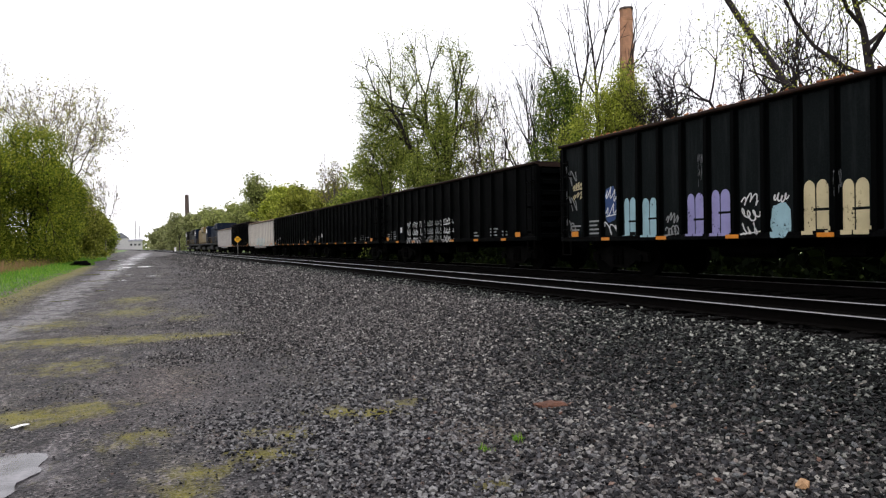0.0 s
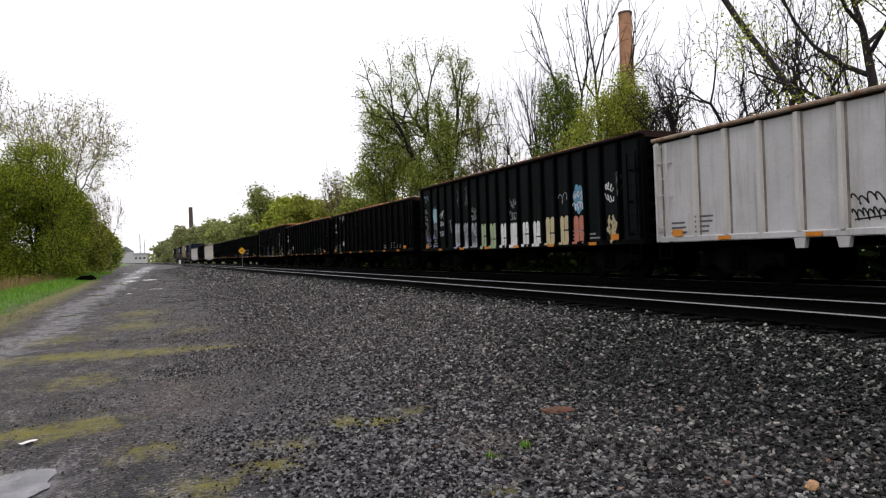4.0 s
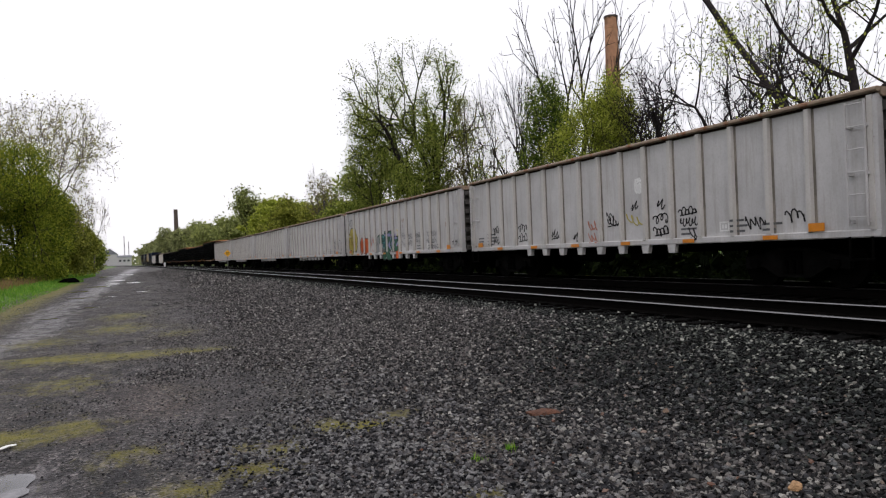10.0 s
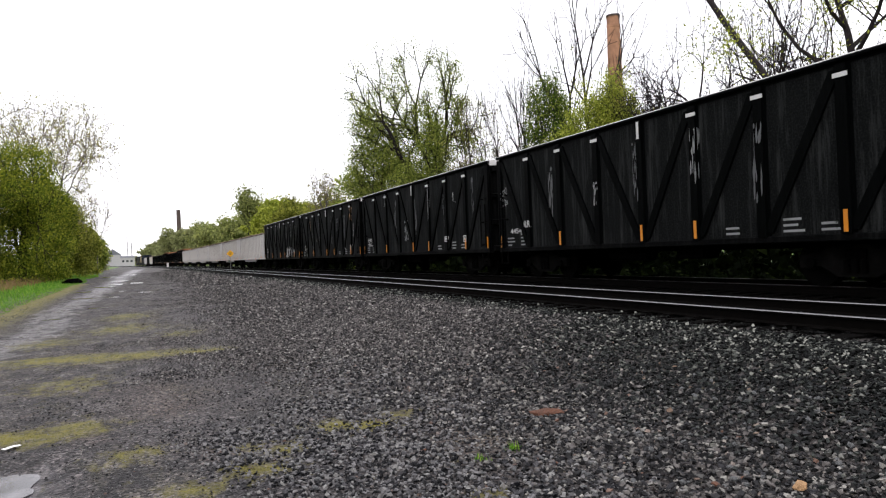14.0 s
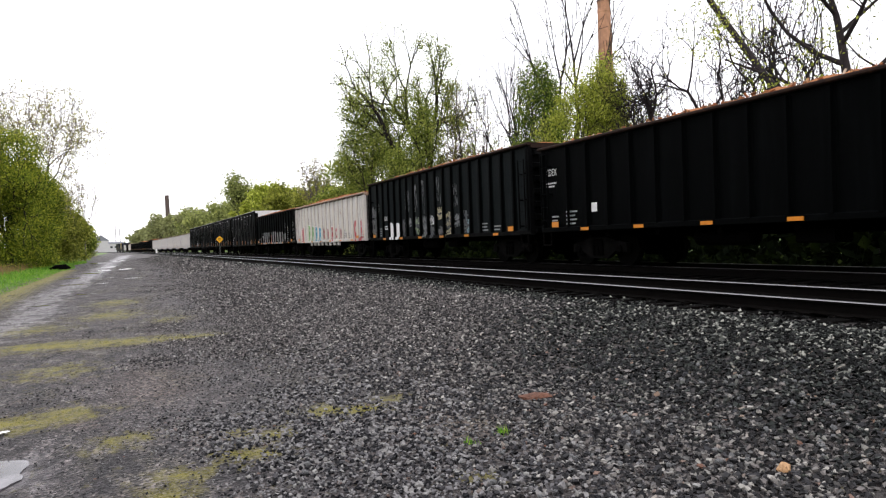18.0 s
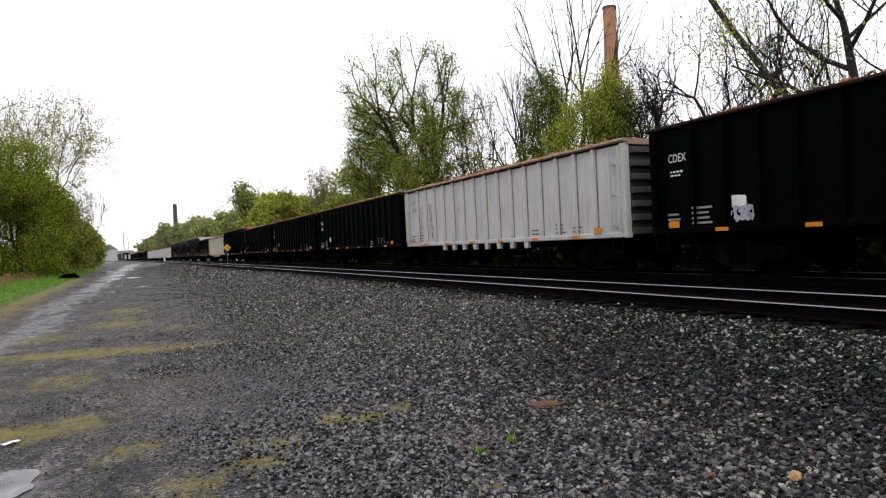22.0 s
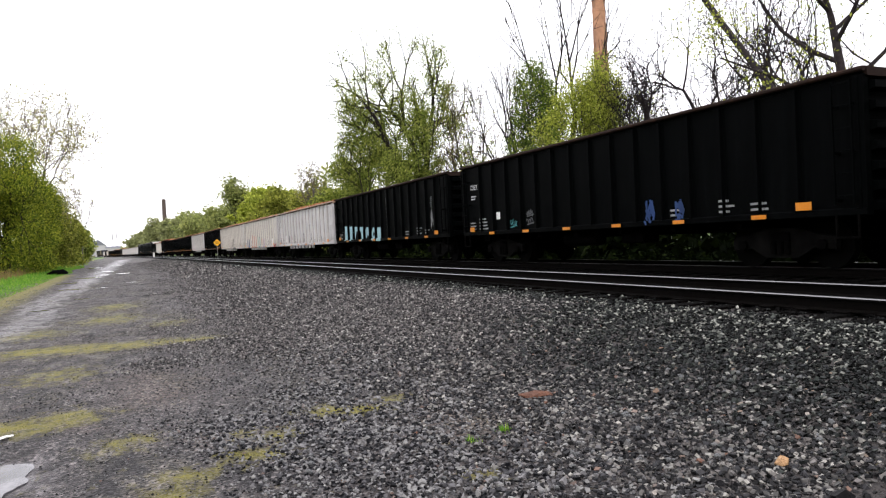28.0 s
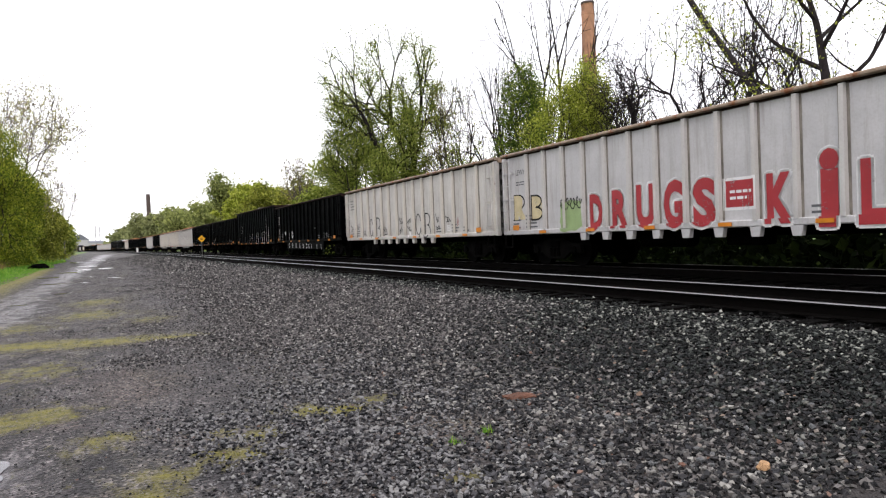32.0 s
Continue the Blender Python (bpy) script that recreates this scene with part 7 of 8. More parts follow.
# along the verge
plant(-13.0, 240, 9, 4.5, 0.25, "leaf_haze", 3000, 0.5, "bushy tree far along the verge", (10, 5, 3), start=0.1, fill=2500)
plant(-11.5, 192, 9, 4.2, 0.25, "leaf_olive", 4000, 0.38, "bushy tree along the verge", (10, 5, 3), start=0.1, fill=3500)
plant(-9.2, 152, 8.4, 3.2, 0.25, "leaf_green", 6500, 0.26, "bushy green tree along the verge", fork=True, levels=6, bole=0.12, loose=0.6, fill=4500)
plant(-8.0, 128, 8.6, 3.0, 0.25, "leaf_olive", 10000, 0.18, "bushy olive tree along the verge", fork=True, levels=6, bole=0.12, loose=0.55, fill=5000)
plant(-8.6, 106, 10.0, 3.4, 0.25, "leaf_olive", 14000, 0.15, "bushy olive tree along the verge", fork=True, levels=7, bole=0.12, loose=0.5, fill=7000)
plant(-10.4, 79, 13.8, 4.6, 0.42, "leaf_verge", 40000, 0.085, "broad green tree with dark limbs along the verge", fork=True, levels=7, bole=0.16, angle=34, loose=0.5, fill=40000, bark="bark_dark")
plant(-8.9, 88, 11.4, 3.0, 0.25, "leaf_verge", 24000, 0.085, "bushy olive tree along the verge", fork=True, levels=7, bole=0.12, loose=0.5, fill=24000, bark="bark_dark")
plant(-15.0, 76, 13.2, 5.0, 0.3, "leaf_verge", 30000, 0.09, "dense green tree along the verge", fork=True, levels=7, bole=0.14, loose=0.5, fill=30000, bark="bark_dark")
plant(-11.4, 98, 24.8, 9.6, 0.3, "leaf_thin", 11000, 0.11, "tall tree with arching limbs and thin new leaves", fork=True, levels=7, bole=0.28, angle=38, wiggle=0.24, loose=0.4, bark="bark_grey", twig=0.024, seed=11)
plant(-18.5, 101, 25, 7.0, 0.3, "leaf_thin", 7000, 0.1, "tall tree with thin new leaves", fork=True, levels=7, bole=0.3, angle=34, loose=0.4, bark="bark_grey", twig=0.022)
plant(-6.6, 138, 15.0, 2.6, 0.12, "leaf_thin", 700, 0.1, "thin bare tree along the verge", fork=True, levels=6, bole=0.3, angle=26, loose=0.3, bark="bark_grey", twig=0.02)


# low growth
def scatter(name, label, material, centres, size, seed, droop=0.0, category="plants"):
    rng = np.random.default_rng(seed)
    return thing(name, label, category, kind="stuff", data=leaf_mesh(name, np.array(centres), size, rng, M[material], droop))


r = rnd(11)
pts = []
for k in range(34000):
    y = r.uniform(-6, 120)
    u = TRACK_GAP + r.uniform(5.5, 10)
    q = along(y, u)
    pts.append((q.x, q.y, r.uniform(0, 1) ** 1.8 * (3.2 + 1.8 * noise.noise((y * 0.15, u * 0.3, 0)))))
# the shade on this growth lies in its leaf colour
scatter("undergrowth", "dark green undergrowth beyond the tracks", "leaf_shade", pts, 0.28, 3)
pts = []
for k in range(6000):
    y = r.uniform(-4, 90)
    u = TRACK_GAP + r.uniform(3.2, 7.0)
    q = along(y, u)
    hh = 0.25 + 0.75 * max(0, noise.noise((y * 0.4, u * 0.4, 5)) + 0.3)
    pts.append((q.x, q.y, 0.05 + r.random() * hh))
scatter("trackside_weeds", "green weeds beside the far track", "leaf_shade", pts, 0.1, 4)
# Out-of-view woods, added to hold sky light off the car sides.
pts = []
for k in range(16000):
    y = r.uniform(-90, 60)
    pts.append((r.uniform(-34, -22) - 0.03 * abs(y), y, r.uniform(0, 1) ** 0.8 * (11 + 3 * noise.noise((y * 0.08, 1, 0)))))
scatter("woods_behind", "unseen green woods added beyond the lot to block sky light", "leaf_green", pts, 0.55, 5)
pts = []
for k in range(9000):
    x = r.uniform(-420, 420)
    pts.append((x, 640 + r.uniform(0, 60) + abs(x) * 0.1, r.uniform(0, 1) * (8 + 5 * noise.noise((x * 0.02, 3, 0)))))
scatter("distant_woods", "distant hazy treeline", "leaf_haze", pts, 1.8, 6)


pts = []
for k in range(14000):
    y = r.uniform(74, 120)
    pts.append((r.uniform(-22, -8.5) - 0.02 * (y - 74), y, r.uniform(0, 1) ** 1.4 * (3.6 + 1.5 * noise.noise((y * 0.2, 2, 0)))))
scatter("hedge_undergrowth", "dense green undergrowth at the foot of the hedge", "leaf_verge", pts, 0.16, 12)


def blades(name, label, material, spots, seed, category):
    """Upright blades: spots of (x, y, height, width)."""
    rng = np.random.default_rng(seed)
    s = np.array(spots)
    k = len(s)
    a = rng.uniform(0, 2 * np.pi, k)
    side = np.stack([np.cos(a), np.sin(a), np.zeros(k)], 1) * s[:, 4:5] * 0.5
    root = s[:, :3]
    tip = root + np.stack([rng.normal(size=k) * 0.3, rng.normal(size=k) * 0.3, np.ones(k)], 1) * s[:, 3:4]
    v = np.stack([root - side, root + side, tip], 1).reshape(-1, 3)
    return thing(name, label, category, kind="stuff", data=big_mesh(name, v, np.arange(3 * k).reshape(-1, 3), M[material]))


spots = []
while len(spots) < 26000:
    y = 18 + 110 * r.random() ** 1.4
    edge = -4.1 - 0.012 * y + 0.8 * noise.noise((y * 0.06, 7, 0))
    x = edge - r.random() ** 1.3 * 9
    g = min(1, (edge - x) / 2.5)
    spots.append((x, y, ground_z(x, y) - 0.01, (0.05 + 0.22 * g) * r.uniform(0.6, 1.3), 0.012 + y * 0.0007))
blades("verge_grass", "bright green grass along the verge", "grass", spots, 7, "grass")
spots = []
while len(spots) < 1800:
    y = 45 + 50 * r.random()
    x = -7.5 - 0.012 * y - abs(r.gauss(0, 2.5))
    spots.append((x, y, ground_z(x, y), r.uniform(0.3, 1.0), 0.06))
blades("dry_weeds", "dry reddish weeds at the foot of the bushes", "dry_weed", spots, 8, "weeds")
spots = []
for mx, my, mr, ms, force in MOSS:
    for k in range(int(2600 * max(0, force - 0.5) * (mr * ms) ** 0.5)):
        x, y = mx + r.gauss(0, 0.6) * mr, my + r.gauss(0, 0.6) * ms
        if noise.noise((x * 3.5, y * 3.5, 9)) > 0.0:
            spots.append((x, y, ground_z(x, y) - 0.004, r.uniform(0.004, 0.014), r.uniform(0.008, 0.022)))
blades("moss_tufts", "yellow-green moss tufts on the gravel", "moss", spots, 9, "moss")
for k, (x, y) in enumerate(((2.64, 4.75), (2.25, 4.55))):
    spots = [(x + r.gauss(0, 0.035), y + r.gauss(0, 0.035), ground_z(x, y), r.uniform(0.02, 0.075), 0.012) for j in range(34)]
    o = blades("weed", "small green weed growing through the gravel", "grass", spots, 20 + k, "weed")
    o["kind"], o["group"] = "", "weeds on the lot"

# ---- chimneys, sign, marker, buildings ----
chimney = thing("chimney", "tall old brick factory chimney behind the trees", "chimney")
s = Solid()
rings = [(0.0, 1.3), (28.9, 0.83), (28.95, 0.87), (29.3, 0.87), (29.35, 0.83), (30.3, 0.83)]
for (z0, r0), (z1, r1) in zip(rings, rings[1:]):
    s.prism([(r0 * math.cos(a * math.pi / 4 + 0.39), r0 * math.sin(a * math.pi / 4 + 0.39), z0) for a in range(8)],
            [(r1 * math.cos(a * math.pi / 4 + 0.39), r1 * math.sin(a * math.pi / 4 + 0.39), z1) for a in range(8)])
part("shaft", s.mesh("shaft", M["brick"]), chimney)
s = Solid()
for k in range(34):
    z, r0 = 13.5 + k * 0.38, 1.3 - (13.5 + k * 0.38) * 0.01736 + 0.004
    s.prism([(r0 * math.cos(a * math.pi / 4 + 0.39), r0 * math.sin(a * math.pi / 4 + 0.39), z) for a in range(8)],
            [(r0 * math.cos(a * math.pi / 4 + 0.39), r0 * math.sin(a * math.pi / 4 + 0.39), z + 0.05) for a in range(8)])
tagged(part("brick_courses", s.mesh("brick_courses", M["brick_line"]), chimney), kind="stuff")
part("cap", Solid().tube((0, 0, 30.3), (0, 0, 30.55), 0.9, 8).mesh("cap", M["brick_dark"]), chimney)
chimney.location = (56.1, 71.0, 0)
far_chimney = thing("chimney", "distant dark factory chimney", "chimney")
part("shaft", Solid().tube((0, 0, 0), (0, 0, 33.4), 1.6, 12, 1.15).mesh("shaft", M["brick_dark"]), far_chimney)
far_chimney.location = (23.4, 448, 0)

sign = thing("warning_sign", "yellow diamond warning sign on a steel post", "sign")
part("post", Solid().box(-0.03, 0.03, -0.03, 0.03, 0.3, 2.0).mesh("post", M["steel_post"]), sign)
diamond = [(0, -0.42), (0.42, 0), (0, 0.42), (-0.42, 0)]
part("panel", Solid().prism([(a, -0.05, 2.35 + b) for a, b in diamond], [(a, -0.035, 2.35 + b) for a, b in diamond]).mesh("panel", M["sign_yellow"]), sign, "yellow diamond panel")
s = Solid()
for z in (2.24, 2.39):
    s.box(-0.16, 0.16, -0.056, -0.051, z, z + 0.07)
part("lettering", s.mesh("lettering", M["sign_ink"]), sign)
sign.location = along(84.5, TRACK_GAP / 2, 0)
marker = thing("marker_post", "low white trackside marker post", "post")
part("body", Solid().box(-0.22, 0.22, -0.12, 0.12, 0.3, 1.55, 0.04).mesh("body", M["white_paint"]), marker)
part("cap", Solid().box(-0.26, 0.26, -0.15, 0.15, 1.55, 1.62).mesh("cap", M["steel_post"]), marker)
marker.location = along(197.5, TRACK_GAP / 2, 0)

hall = thing("white_building", "low white industrial building in the distance", "building")
part("wall", Solid().box(-5, 5, 0, 14, 0, 7).mesh("wall", M["render_white"]), hall)
part("roof", Solid().prism([(-5.4, -0.5, 7), (5.4, -0.5, 7), (5.4, 14.5, 7), (-5.4, 14.5, 7)], [(-5.4, 3, 8.5), (5.4, 3, 8.5), (5.4, 11, 8.5), (-5.4, 11, 8.5)]).mesh("roof", M["roof_grey"]), hall)
for k in range(3):
    part("window", Solid().box(-4 + k * 3, -2.4 + k * 3, -0.06, 0.05, 3.5, 5).mesh("window", M["glass_dark"]), hall)
hall.location = (-7.5, 600, 0)
shed = thing("grey_building", "grey pitched-roof building in the distance", "building")
part("wall", Solid().box(-6, 6, 0, 14, 0, 10).mesh("wall", M["render_white"]), shed)
part("roof", Solid().prism([(-6.5, -0.3, 10), (6.5, -0.3, 10), (0, -0.3, 15)], [(-6.5, 14.3, 10), (6.5, 14.3, 10), (0, 14.3, 15)]).mesh("roof", M["roof_grey"]), shed)
shed.location = (-19, 640, 0)
for x, hgt in ((-8.5, 27), (-5.0, 22)):
    mast = thing("mast", "thin distant lattice mast", "mast", "distant masts")
    s = Solid()
    for a, b in ((-0.5, -0.5), (0.5, -0.5), (0, 0.6)):
        s.tube((a, b, 0), (a * 0.3, b * 0.3, hgt), 0.12, 5)
    part("legs", s.mesh("legs", M["steel_post"]), mast)
    s = Solid()
    for k in range(12):
        z = hgt * k / 12
        s.tube((-0.5 * (1 - 0.7 * k / 12), -0.4, z), (0.5 * (1 - 0.7 * k / 12), -0.4, z + hgt / 12), 0.07, 4)
    part("bracing", s.mesh("bracing", M["steel_post"]), mast)
    mast.location = (x, 690, 0)

# ---- loose things on the lot ----
paper = thing("litter", "crumpled white scrap of paper on the gravel", "litter")
vs = [(0.07 * (i - 2) / 2 + 0.01 * noise.noise((i, j, 1)), 0.03 * (j - 1), 0.01 + 0.018 * abs(noise.noise((i * 0.9, j * 0.9, 4)))) for j in range(3) for i in range(5)]
vs += [(x, y, z - 0.004) for x, y, z in vs]
fs = [(j * 5 + i, j * 5 + i + 1, (j + 1) * 5 + i + 1, (j + 1) * 5 + i) for j in range(2) for i in range(4)]
fs += [tuple(15 + q for q in f[::-1]) for f in fs]
part("sheet", mesh_of("sheet", vs, fs, M["paper"]), paper)
paper.matrix_world = Matrix.Translation((-1.03, 6.96, ground_z(-1.03, 6.96) + 0.012)) @ pose(0, 0, 0, 0, 0, 40)


def chunk(name, label, category, size, material, seed):
    bm = bmesh.new()
    bmesh.ops.create_icosphere(bm, subdivisions=2, radius=1)
    for vert in bm.verts:
        k = 1 + 0.35 * noise.noise(vert.co * 1.3 + Vector((seed, 0, 0))) + 0.12 * noise.noise(vert.co * 4 + Vector((0, seed, 0)))
        vert.co = Vector((vert.co.x * size[0] * k, vert.co.y * size[1] * k, max(-0.4, vert.co.z) * size[2] * k))
    me = bpy.data.meshes.new(name)
    bm.to_mesh(me)
    bm.free()
    me.materials.append(M[material])
    return thing(name, label, category, data=me)


o = chunk("rusty_scrap", "flat rusted scrap lying in the ballast", "scrap", (0.17, 0.1, 0.03), "rust_plate", 3)
o.location = (3.48, 5.61, ground_z(3.48, 5.61) + 0.025)
o = chunk("tan_stone", "pale tan stone lying among the ballast", "stone", (0.045, 0.035, 0.035), "tan_rock", 8)
o.location = (3.72, 3.08, ground_z(3.72, 3.08) + 0.035)
o = chunk("dark_tyre_scrap", "dark heap dumped at the edge of the grass", "scrap", (0.8, 0.5, 0.35), "under", 5)
o.location = (-5.6, 72, 0.15)

# ---- ballast and gravel stones ----
phi = (1 + 5 ** 0.5) / 2
ICO_V = np.array([(-1, phi, 0), (1, phi, 0), (-1, -phi, 0), (1, -phi, 0), (0, -1, phi), (0, 1, phi), (0, -1, -phi), (0, 1, -phi), (phi, 0, -1), (phi, 0, 1), (-phi, 0, -1), (-phi, 0, 1)]) / 1.9
ICO_F = np.array([0, 11, 5, 0, 5, 1, 0, 1, 7, 0, 7, 10, 0, 10, 11, 1, 5, 9, 5, 11, 4, 11, 10, 2, 10, 7, 6, 7, 1, 8, 3, 9, 4, 3, 4, 2, 3, 2, 6, 3, 6, 8, 3, 8, 9, 4, 9, 5, 2, 4, 11, 6, 2, 10, 8, 6, 7, 9, 8, 1]).reshape(-1, 3)
BOX_V = np.array([(-1, -1, -1), (1, -1, -1), (1, 1, -1), (-1, 1, -1), (-1, -1, 1), (1, -1, 1), (1, 1, 1), (-1, 1, 1)]) * 0.62
BOX_F = np.array([3, 2, 1, 3, 1, 0, 4, 5, 6, 4, 6, 7, 0, 1, 5, 0, 5, 4, 1, 2, 6, 1, 6, 5, 2, 3, 7, 2, 7, 6, 3, 0, 4, 3, 4, 7]).reshape(-1, 3)


def ballast(name, label, spots, shape_v, shape_f, seed):
    """Stones of the lot, and the dark ones of the track's shoulder apart."""
    near = [q for q in spots if lateral(q[0], q[1]) > (-2.1 if q[1] < 9 else -1.6) - (1.3 if q[1] < 9 else 0.6) * ((q[0] * 37.7 + q[1] * 91.3) % 1)]
    rest = [q for q in spots if lateral(q[0], q[1]) <= (-2.1 if q[1] < 9 else -1.6) - (1.3 if q[1] < 9 else 0.6) * ((q[0] * 37.7 + q[1] * 91.3) % 1)]
    dice = lambda q: (q[0] * 53.1 + q[1] * 17.9) % 1
    sort = {"stone_lot": [], "stone": [], "stone_greenish": [], "stone_far": []}
    for q in rest:
        if q[1] > 7 + 4 * dice(q):
            sort["stone_far"].append(q)
        else:
            sort["stone_lot" if q[0] < 1.7 + 1.6 * dice(q) else ("stone" if q[0] < 3.6 + 1.6 * dice(q) else "stone_greenish")].append(q)
    for k, (stone, spots_of) in enumerate(sort.items()):
        if spots_of:
            o = stone_field(name, "dark grey-green ballast stones" if stone == "stone_greenish" else label, spots_of, shape_v, shape_f, seed + 7 * k)
            o.data.materials[0] = M[stone]
    if near:
        o = stone_field(name.replace("ballast", "shoulder"), "dark ballast stones on the track shoulder", near, shape_v, shape_f, seed + 50)
        o.data.materials[0] = M["stone_dark"]


def stone_field(name, label, spots, shape_v, shape_f, seed):
    """Angular stones joined in one mesh: spots of (x, y, z, size)."""
    rng = np.random.default_rng(seed)
    s = np.array(spots)
    k = len(s)
    v = (shape_v[None] + rng.uniform(-0.28, 0.28, (k, len(shape_v), 3))) * rng.uniform(0.5, 1.3, (k, 1, 3))
    q = rng.normal(size=(k, 4))
    q /= np.linalg.norm(q, axis=1)[:, None]
    a, b, c, d = q.T
    rot = np.stack([1 - 2 * (c * c + d * d), 2 * (b * c - a * d), 2 * (b * d + a * c), 2 * (b * c + a * d), 1 - 2 * (b * b + d * d), 2 * (c * d - a * b),
                    2 * (b * d - a * c), 2 * (c * d + a * b), 1 - 2 * (b * b + c * c)], 1).reshape(-1, 3, 3)
    v = np.einsum("kij,knj->kni", rot, v) * s[:, None, 3:4]
    v[:, :, 2] *= 0.85
    v += s[:, None, :3]
    f = shape_f[None] + (np.arange(k) * len(shape_v))[:, None, None]
    return thing(name, label, "gravel", kind="stuff", data=big_mesh(name, v.reshape(-1, 3), f.reshape(-1, 3), M["stone"]))


def coarse(x, y):
    """How stony the ground is: ballast near the track, thinning to packed mud."""
    edge = 0.75 + 0.07 * min(y, 40) + 1.3 * noise.noise((x * 0.42, y * 0.3, 2))
    k = min(1, max(0, (x - edge + 0.9 + 0.06 * min(y, 30)) / (1.6 + 0.12 * min(y, 30))))
    k *= 1 - 0.6 * bare(x, y)
    k = min(1, k + 0.7 * math.exp(-((x - 0.85) / 0.4) ** 2 - ((y - 5.6) / 0.8) ** 2) + 0.5 * math.exp(-((x - 0.1) / 0.7) ** 2 - ((y - 10.2) / 0.8) ** 2))
    lumps = 0.55 * max(0, noise.noise((x * 0.9, y * 0.7, 12)) + 0.15)
    full = min(1, 0.2 + lumps + 0.82 * k * k * (3 - 2 * k))
    if 9 < y < 130:
        full *= 1 - 0.9 * math.exp(-((x + 2.45) / (1.1 + 0.01 * y)) ** 2)
    return full


def spot_list(count, x0, x1, y0, y1, grow):
    out, tries = [], 0
    while len(out) < count and tries < count * 8:
        tries += 1
        x, y = r.uniform(x0, x1), r.uniform(y0, y1)
        u = lateral(x, y)
        if u > -1.35:
            continue
        k = coarse(x, y)
        if r.random() > k or any(r.random() < 1.0 * force * math.exp(-((x - mx) / rx) ** 2 - ((y - my) / ry) ** 2) for mx, my, rx, ry, force in MOSS):
            continue
        if any(((x - px) / rx) ** 2 + ((y - py) / ry) ** 2 < 0.8 for px, py, rx, ry in POOLS[:1]):
            continue
        size = (0.0055 + 0.0115 * k) * r.uniform(0.5, 1.6) * grow * (0.74 + 0.26 * min(1, max(0, (x - 1.2) / 2.2)))
        out.append((x, y, ground_z(x, y) + size * r.uniform(-0.2, 0.55), size))
    return out


ballast("near_ballast", "crushed grey wet ballast stones", spot_list(40000, -1.6, 7.2, 2.6, 6.3, 1.06), BOX_V, BOX_F, 31)
ballast("middle_ballast", "crushed grey wet ballast stones", spot_list(68000, -3.4, 7.2, 6.3, 17.0, 1.1), BOX_V, BOX_F, 32)
ballast("farther_ballast", "crushed grey wet ballast stones", spot_list(42000, -4.2, 7.2, 17.0, 42.0, 1.6), BOX_V, BOX_F, 33)
ballast("distant_ballast", "crushed grey wet ballast stones", spot_list(16000, -3.0, 7.4, 42.0, 130.0, 3.2), BOX_V, BOX_F, 35)
ballast("rear_ballast", "crushed grey wet ballast stones", spot_list(7000, -3.4, 7.2, -9.0, 2.6, 2.0), BOX_V, BOX_F, 36)
ends = []
while len(ends) < 5200:
    s, u = r.uniform(-3, 42), -0.92 - 0.75 * r.random()
    if abs((s + 4) % 0.52 - 0.26) > 0.13 or u < -1.32 or r.random() < 0.12:
        q, size = along(s, u), 0.022 * r.uniform(0.6, 1.4) * (1 + max(0, s - 12) * 0.02)
        ends.append((q.x, q.y, RAIL_Z - 0.2 + r.uniform(-0.015, 0.02), size))
o = stone_field("shoulder_stones", "dark ballast stones round the ends of the ties", ends, BOX_V, BOX_F, 37)
o.data.materials[0] = M["stone_dark"]
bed = []
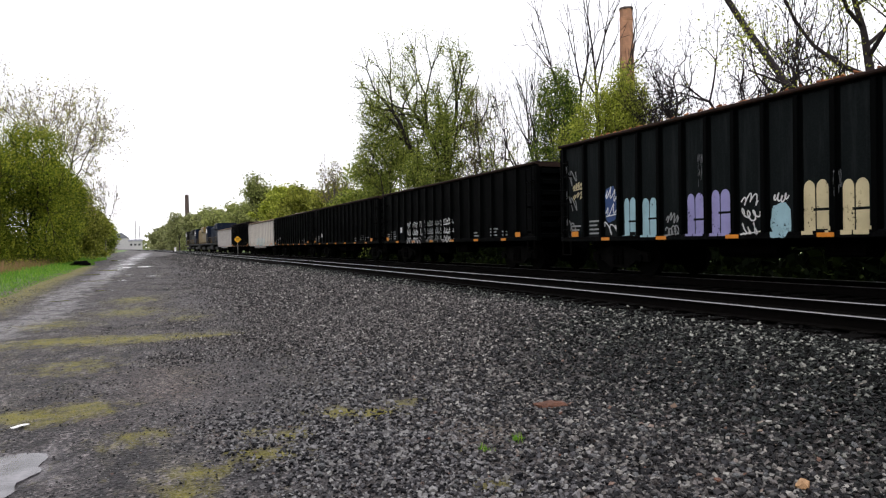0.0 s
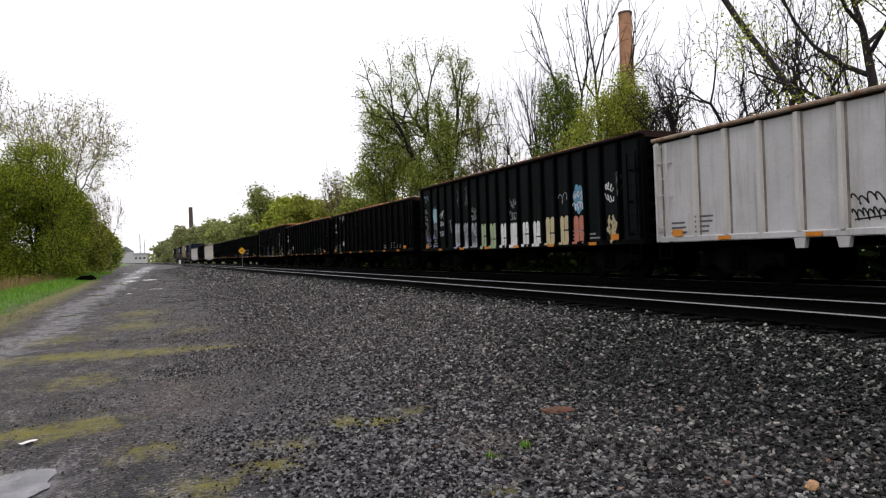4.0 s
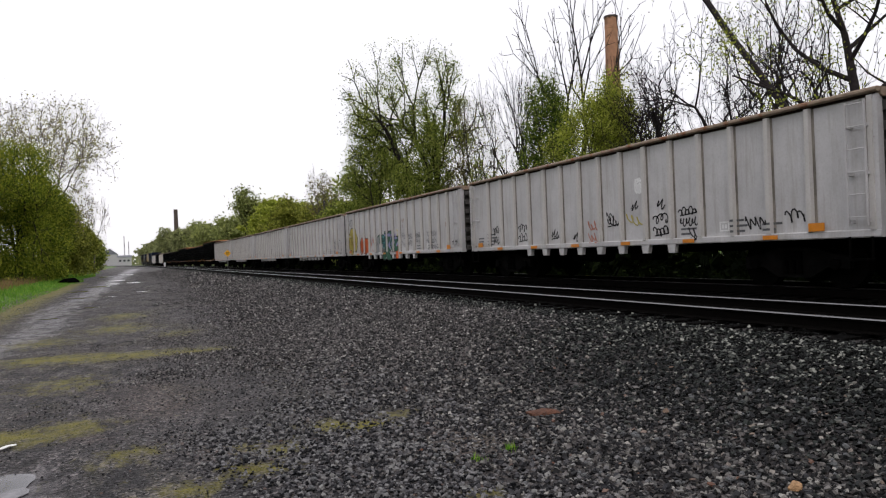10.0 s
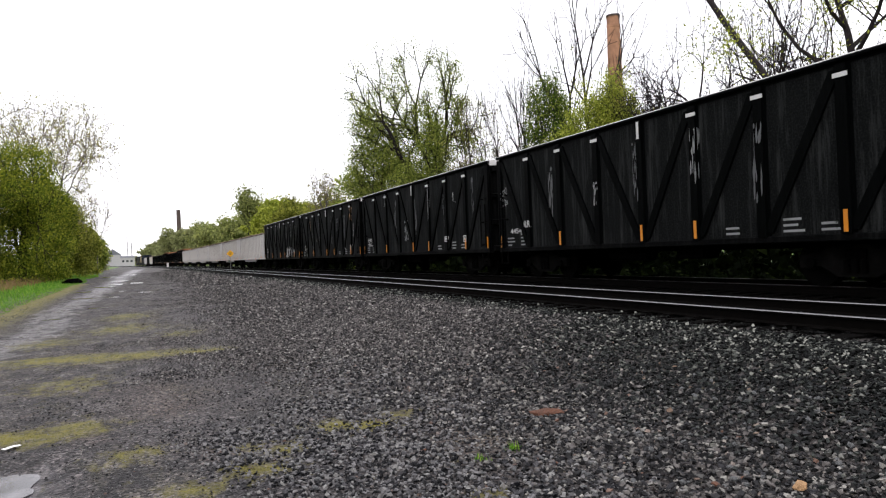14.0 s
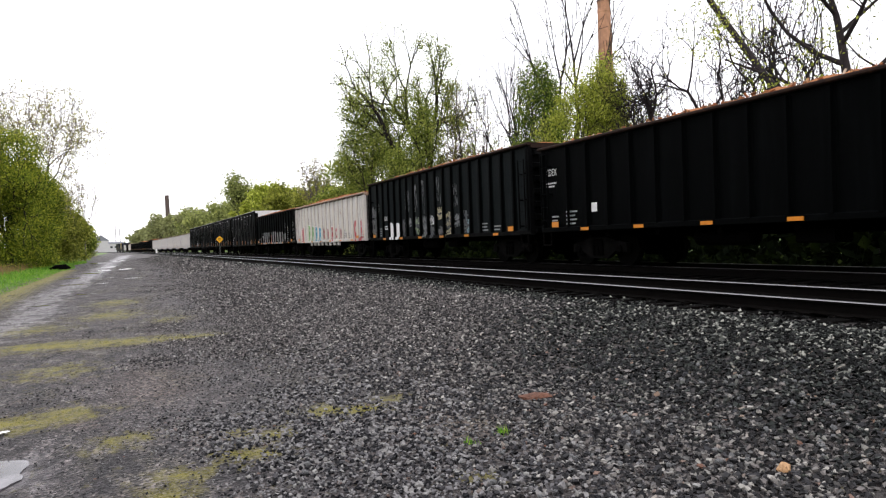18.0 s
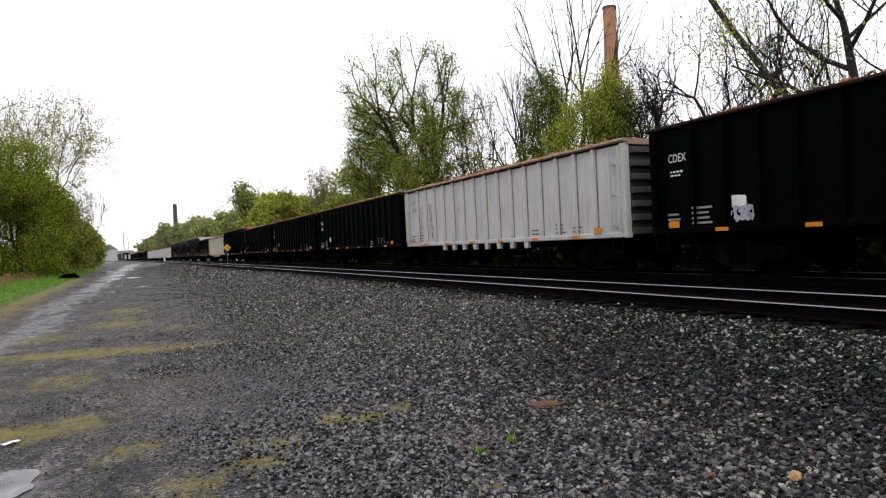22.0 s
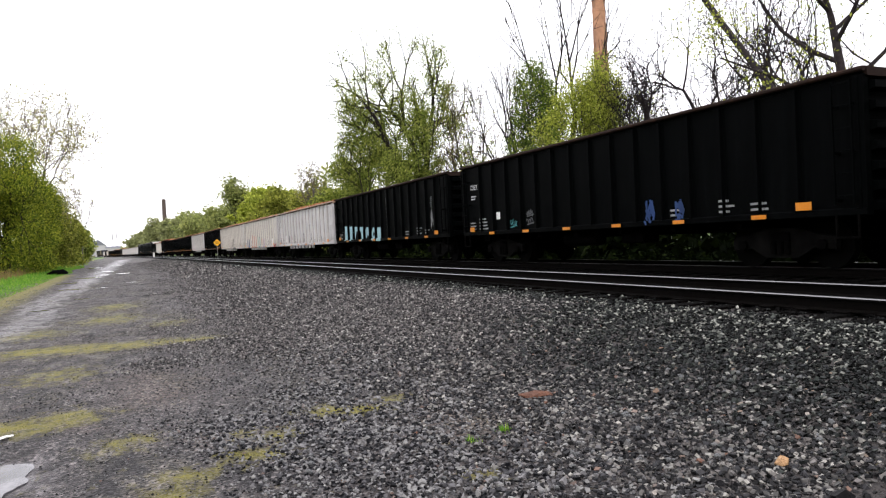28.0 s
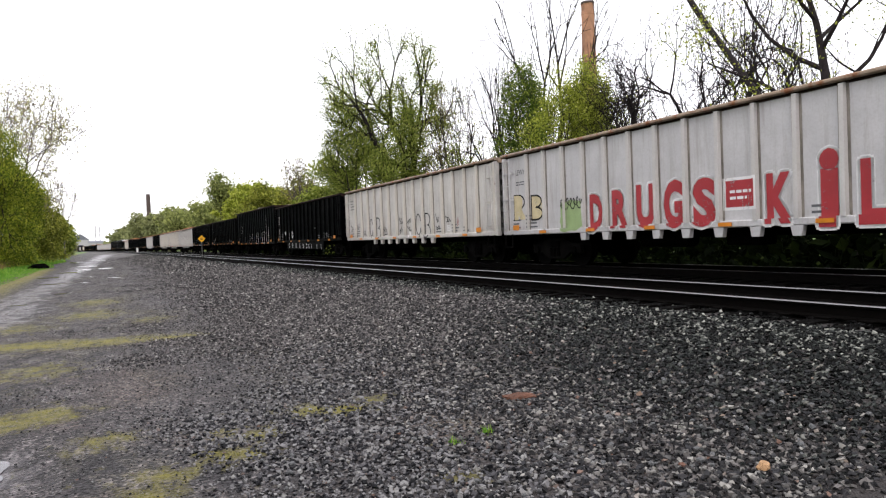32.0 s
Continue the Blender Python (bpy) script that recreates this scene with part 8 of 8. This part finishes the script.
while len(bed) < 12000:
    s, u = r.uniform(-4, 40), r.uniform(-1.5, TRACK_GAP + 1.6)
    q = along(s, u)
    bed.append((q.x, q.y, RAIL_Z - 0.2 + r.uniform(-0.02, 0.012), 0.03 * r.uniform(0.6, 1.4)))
o = stone_field("track_bed_stones", "oily ballast between the rails, shadow in its black", bed, BOX_V, BOX_F, 34)
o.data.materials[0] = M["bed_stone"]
singles = []
for k in range(8):
    vv = [tuple(p * (1 + 0.3 * noise.noise((p[0] * 2 + k * 7, p[1] * 2, p[2] * 2)))) for p in ICO_V * np.array([1.0, 0.85, 0.7])]
    singles.append(mesh_of("ballast_stone", vv, [tuple(int(q) for q in f) for f in ICO_F], M["single_stone"]))
for k, (x, y, z, size) in enumerate(spot_list(300, 0.4, 5.2, 3.0, 5.6, 1.15)):
    o = part("ballast_stone", singles[k % 8], ground)
    o.matrix_world = Matrix.Translation((x, y, z + size * 0.3)) @ pose(0, 0, 0, r.uniform(-40, 40), r.uniform(-40, 40), r.uniform(0, 360)) @ Matrix.Scale(size, 4)


# ---- what moves ----
def motions():
    times = [2.0 * k for k in range(17)]
    for i, kind, lead, info in TRAIN:
        rows = []
        for t in times:
            s = lead - info["half"] + SPEED * t
            rows.append((t, Matrix.Translation(along(s, TRACK_GAP, RAIL_Z)) @ Matrix.Rotation(BEND * s, 4, "Z")))
        walk(info["thing"], rows)
    for loco, lead in LOCOS:
        rows = []
        for t in times:
            s = lead - 10.9 + SPEED * t
            rows.append((t, Matrix.Translation(along(s, TRACK_GAP, RAIL_Z)) @ Matrix.Rotation(BEND * s, 4, "Z")))
        walk(loco, rows)
    # every wheelset rolls alike: one set of turns serves them all
    wheels = [o for i, kind, lead, info in TRAIN for tr in info["thing"].children if tr.name.startswith("truck") for o in tr.children if o.name.startswith("wheelset")]
    turns = [(k / 30, Matrix.Translation((0, 0, WHEEL_R)) @ Matrix.Rotation(-SPEED / WHEEL_R * k / 30, 4, "X")) for k in range(961)]
    walk(wheels[0], turns)
    keys = wheels[0].animation_data
    for o in wheels[1:]:
        o.rotation_mode = "QUATERNION"
        o.animation_data_create()
        o.animation_data.action = keys.action
        o.animation_data.action_slot = keys.action_slot


motions()
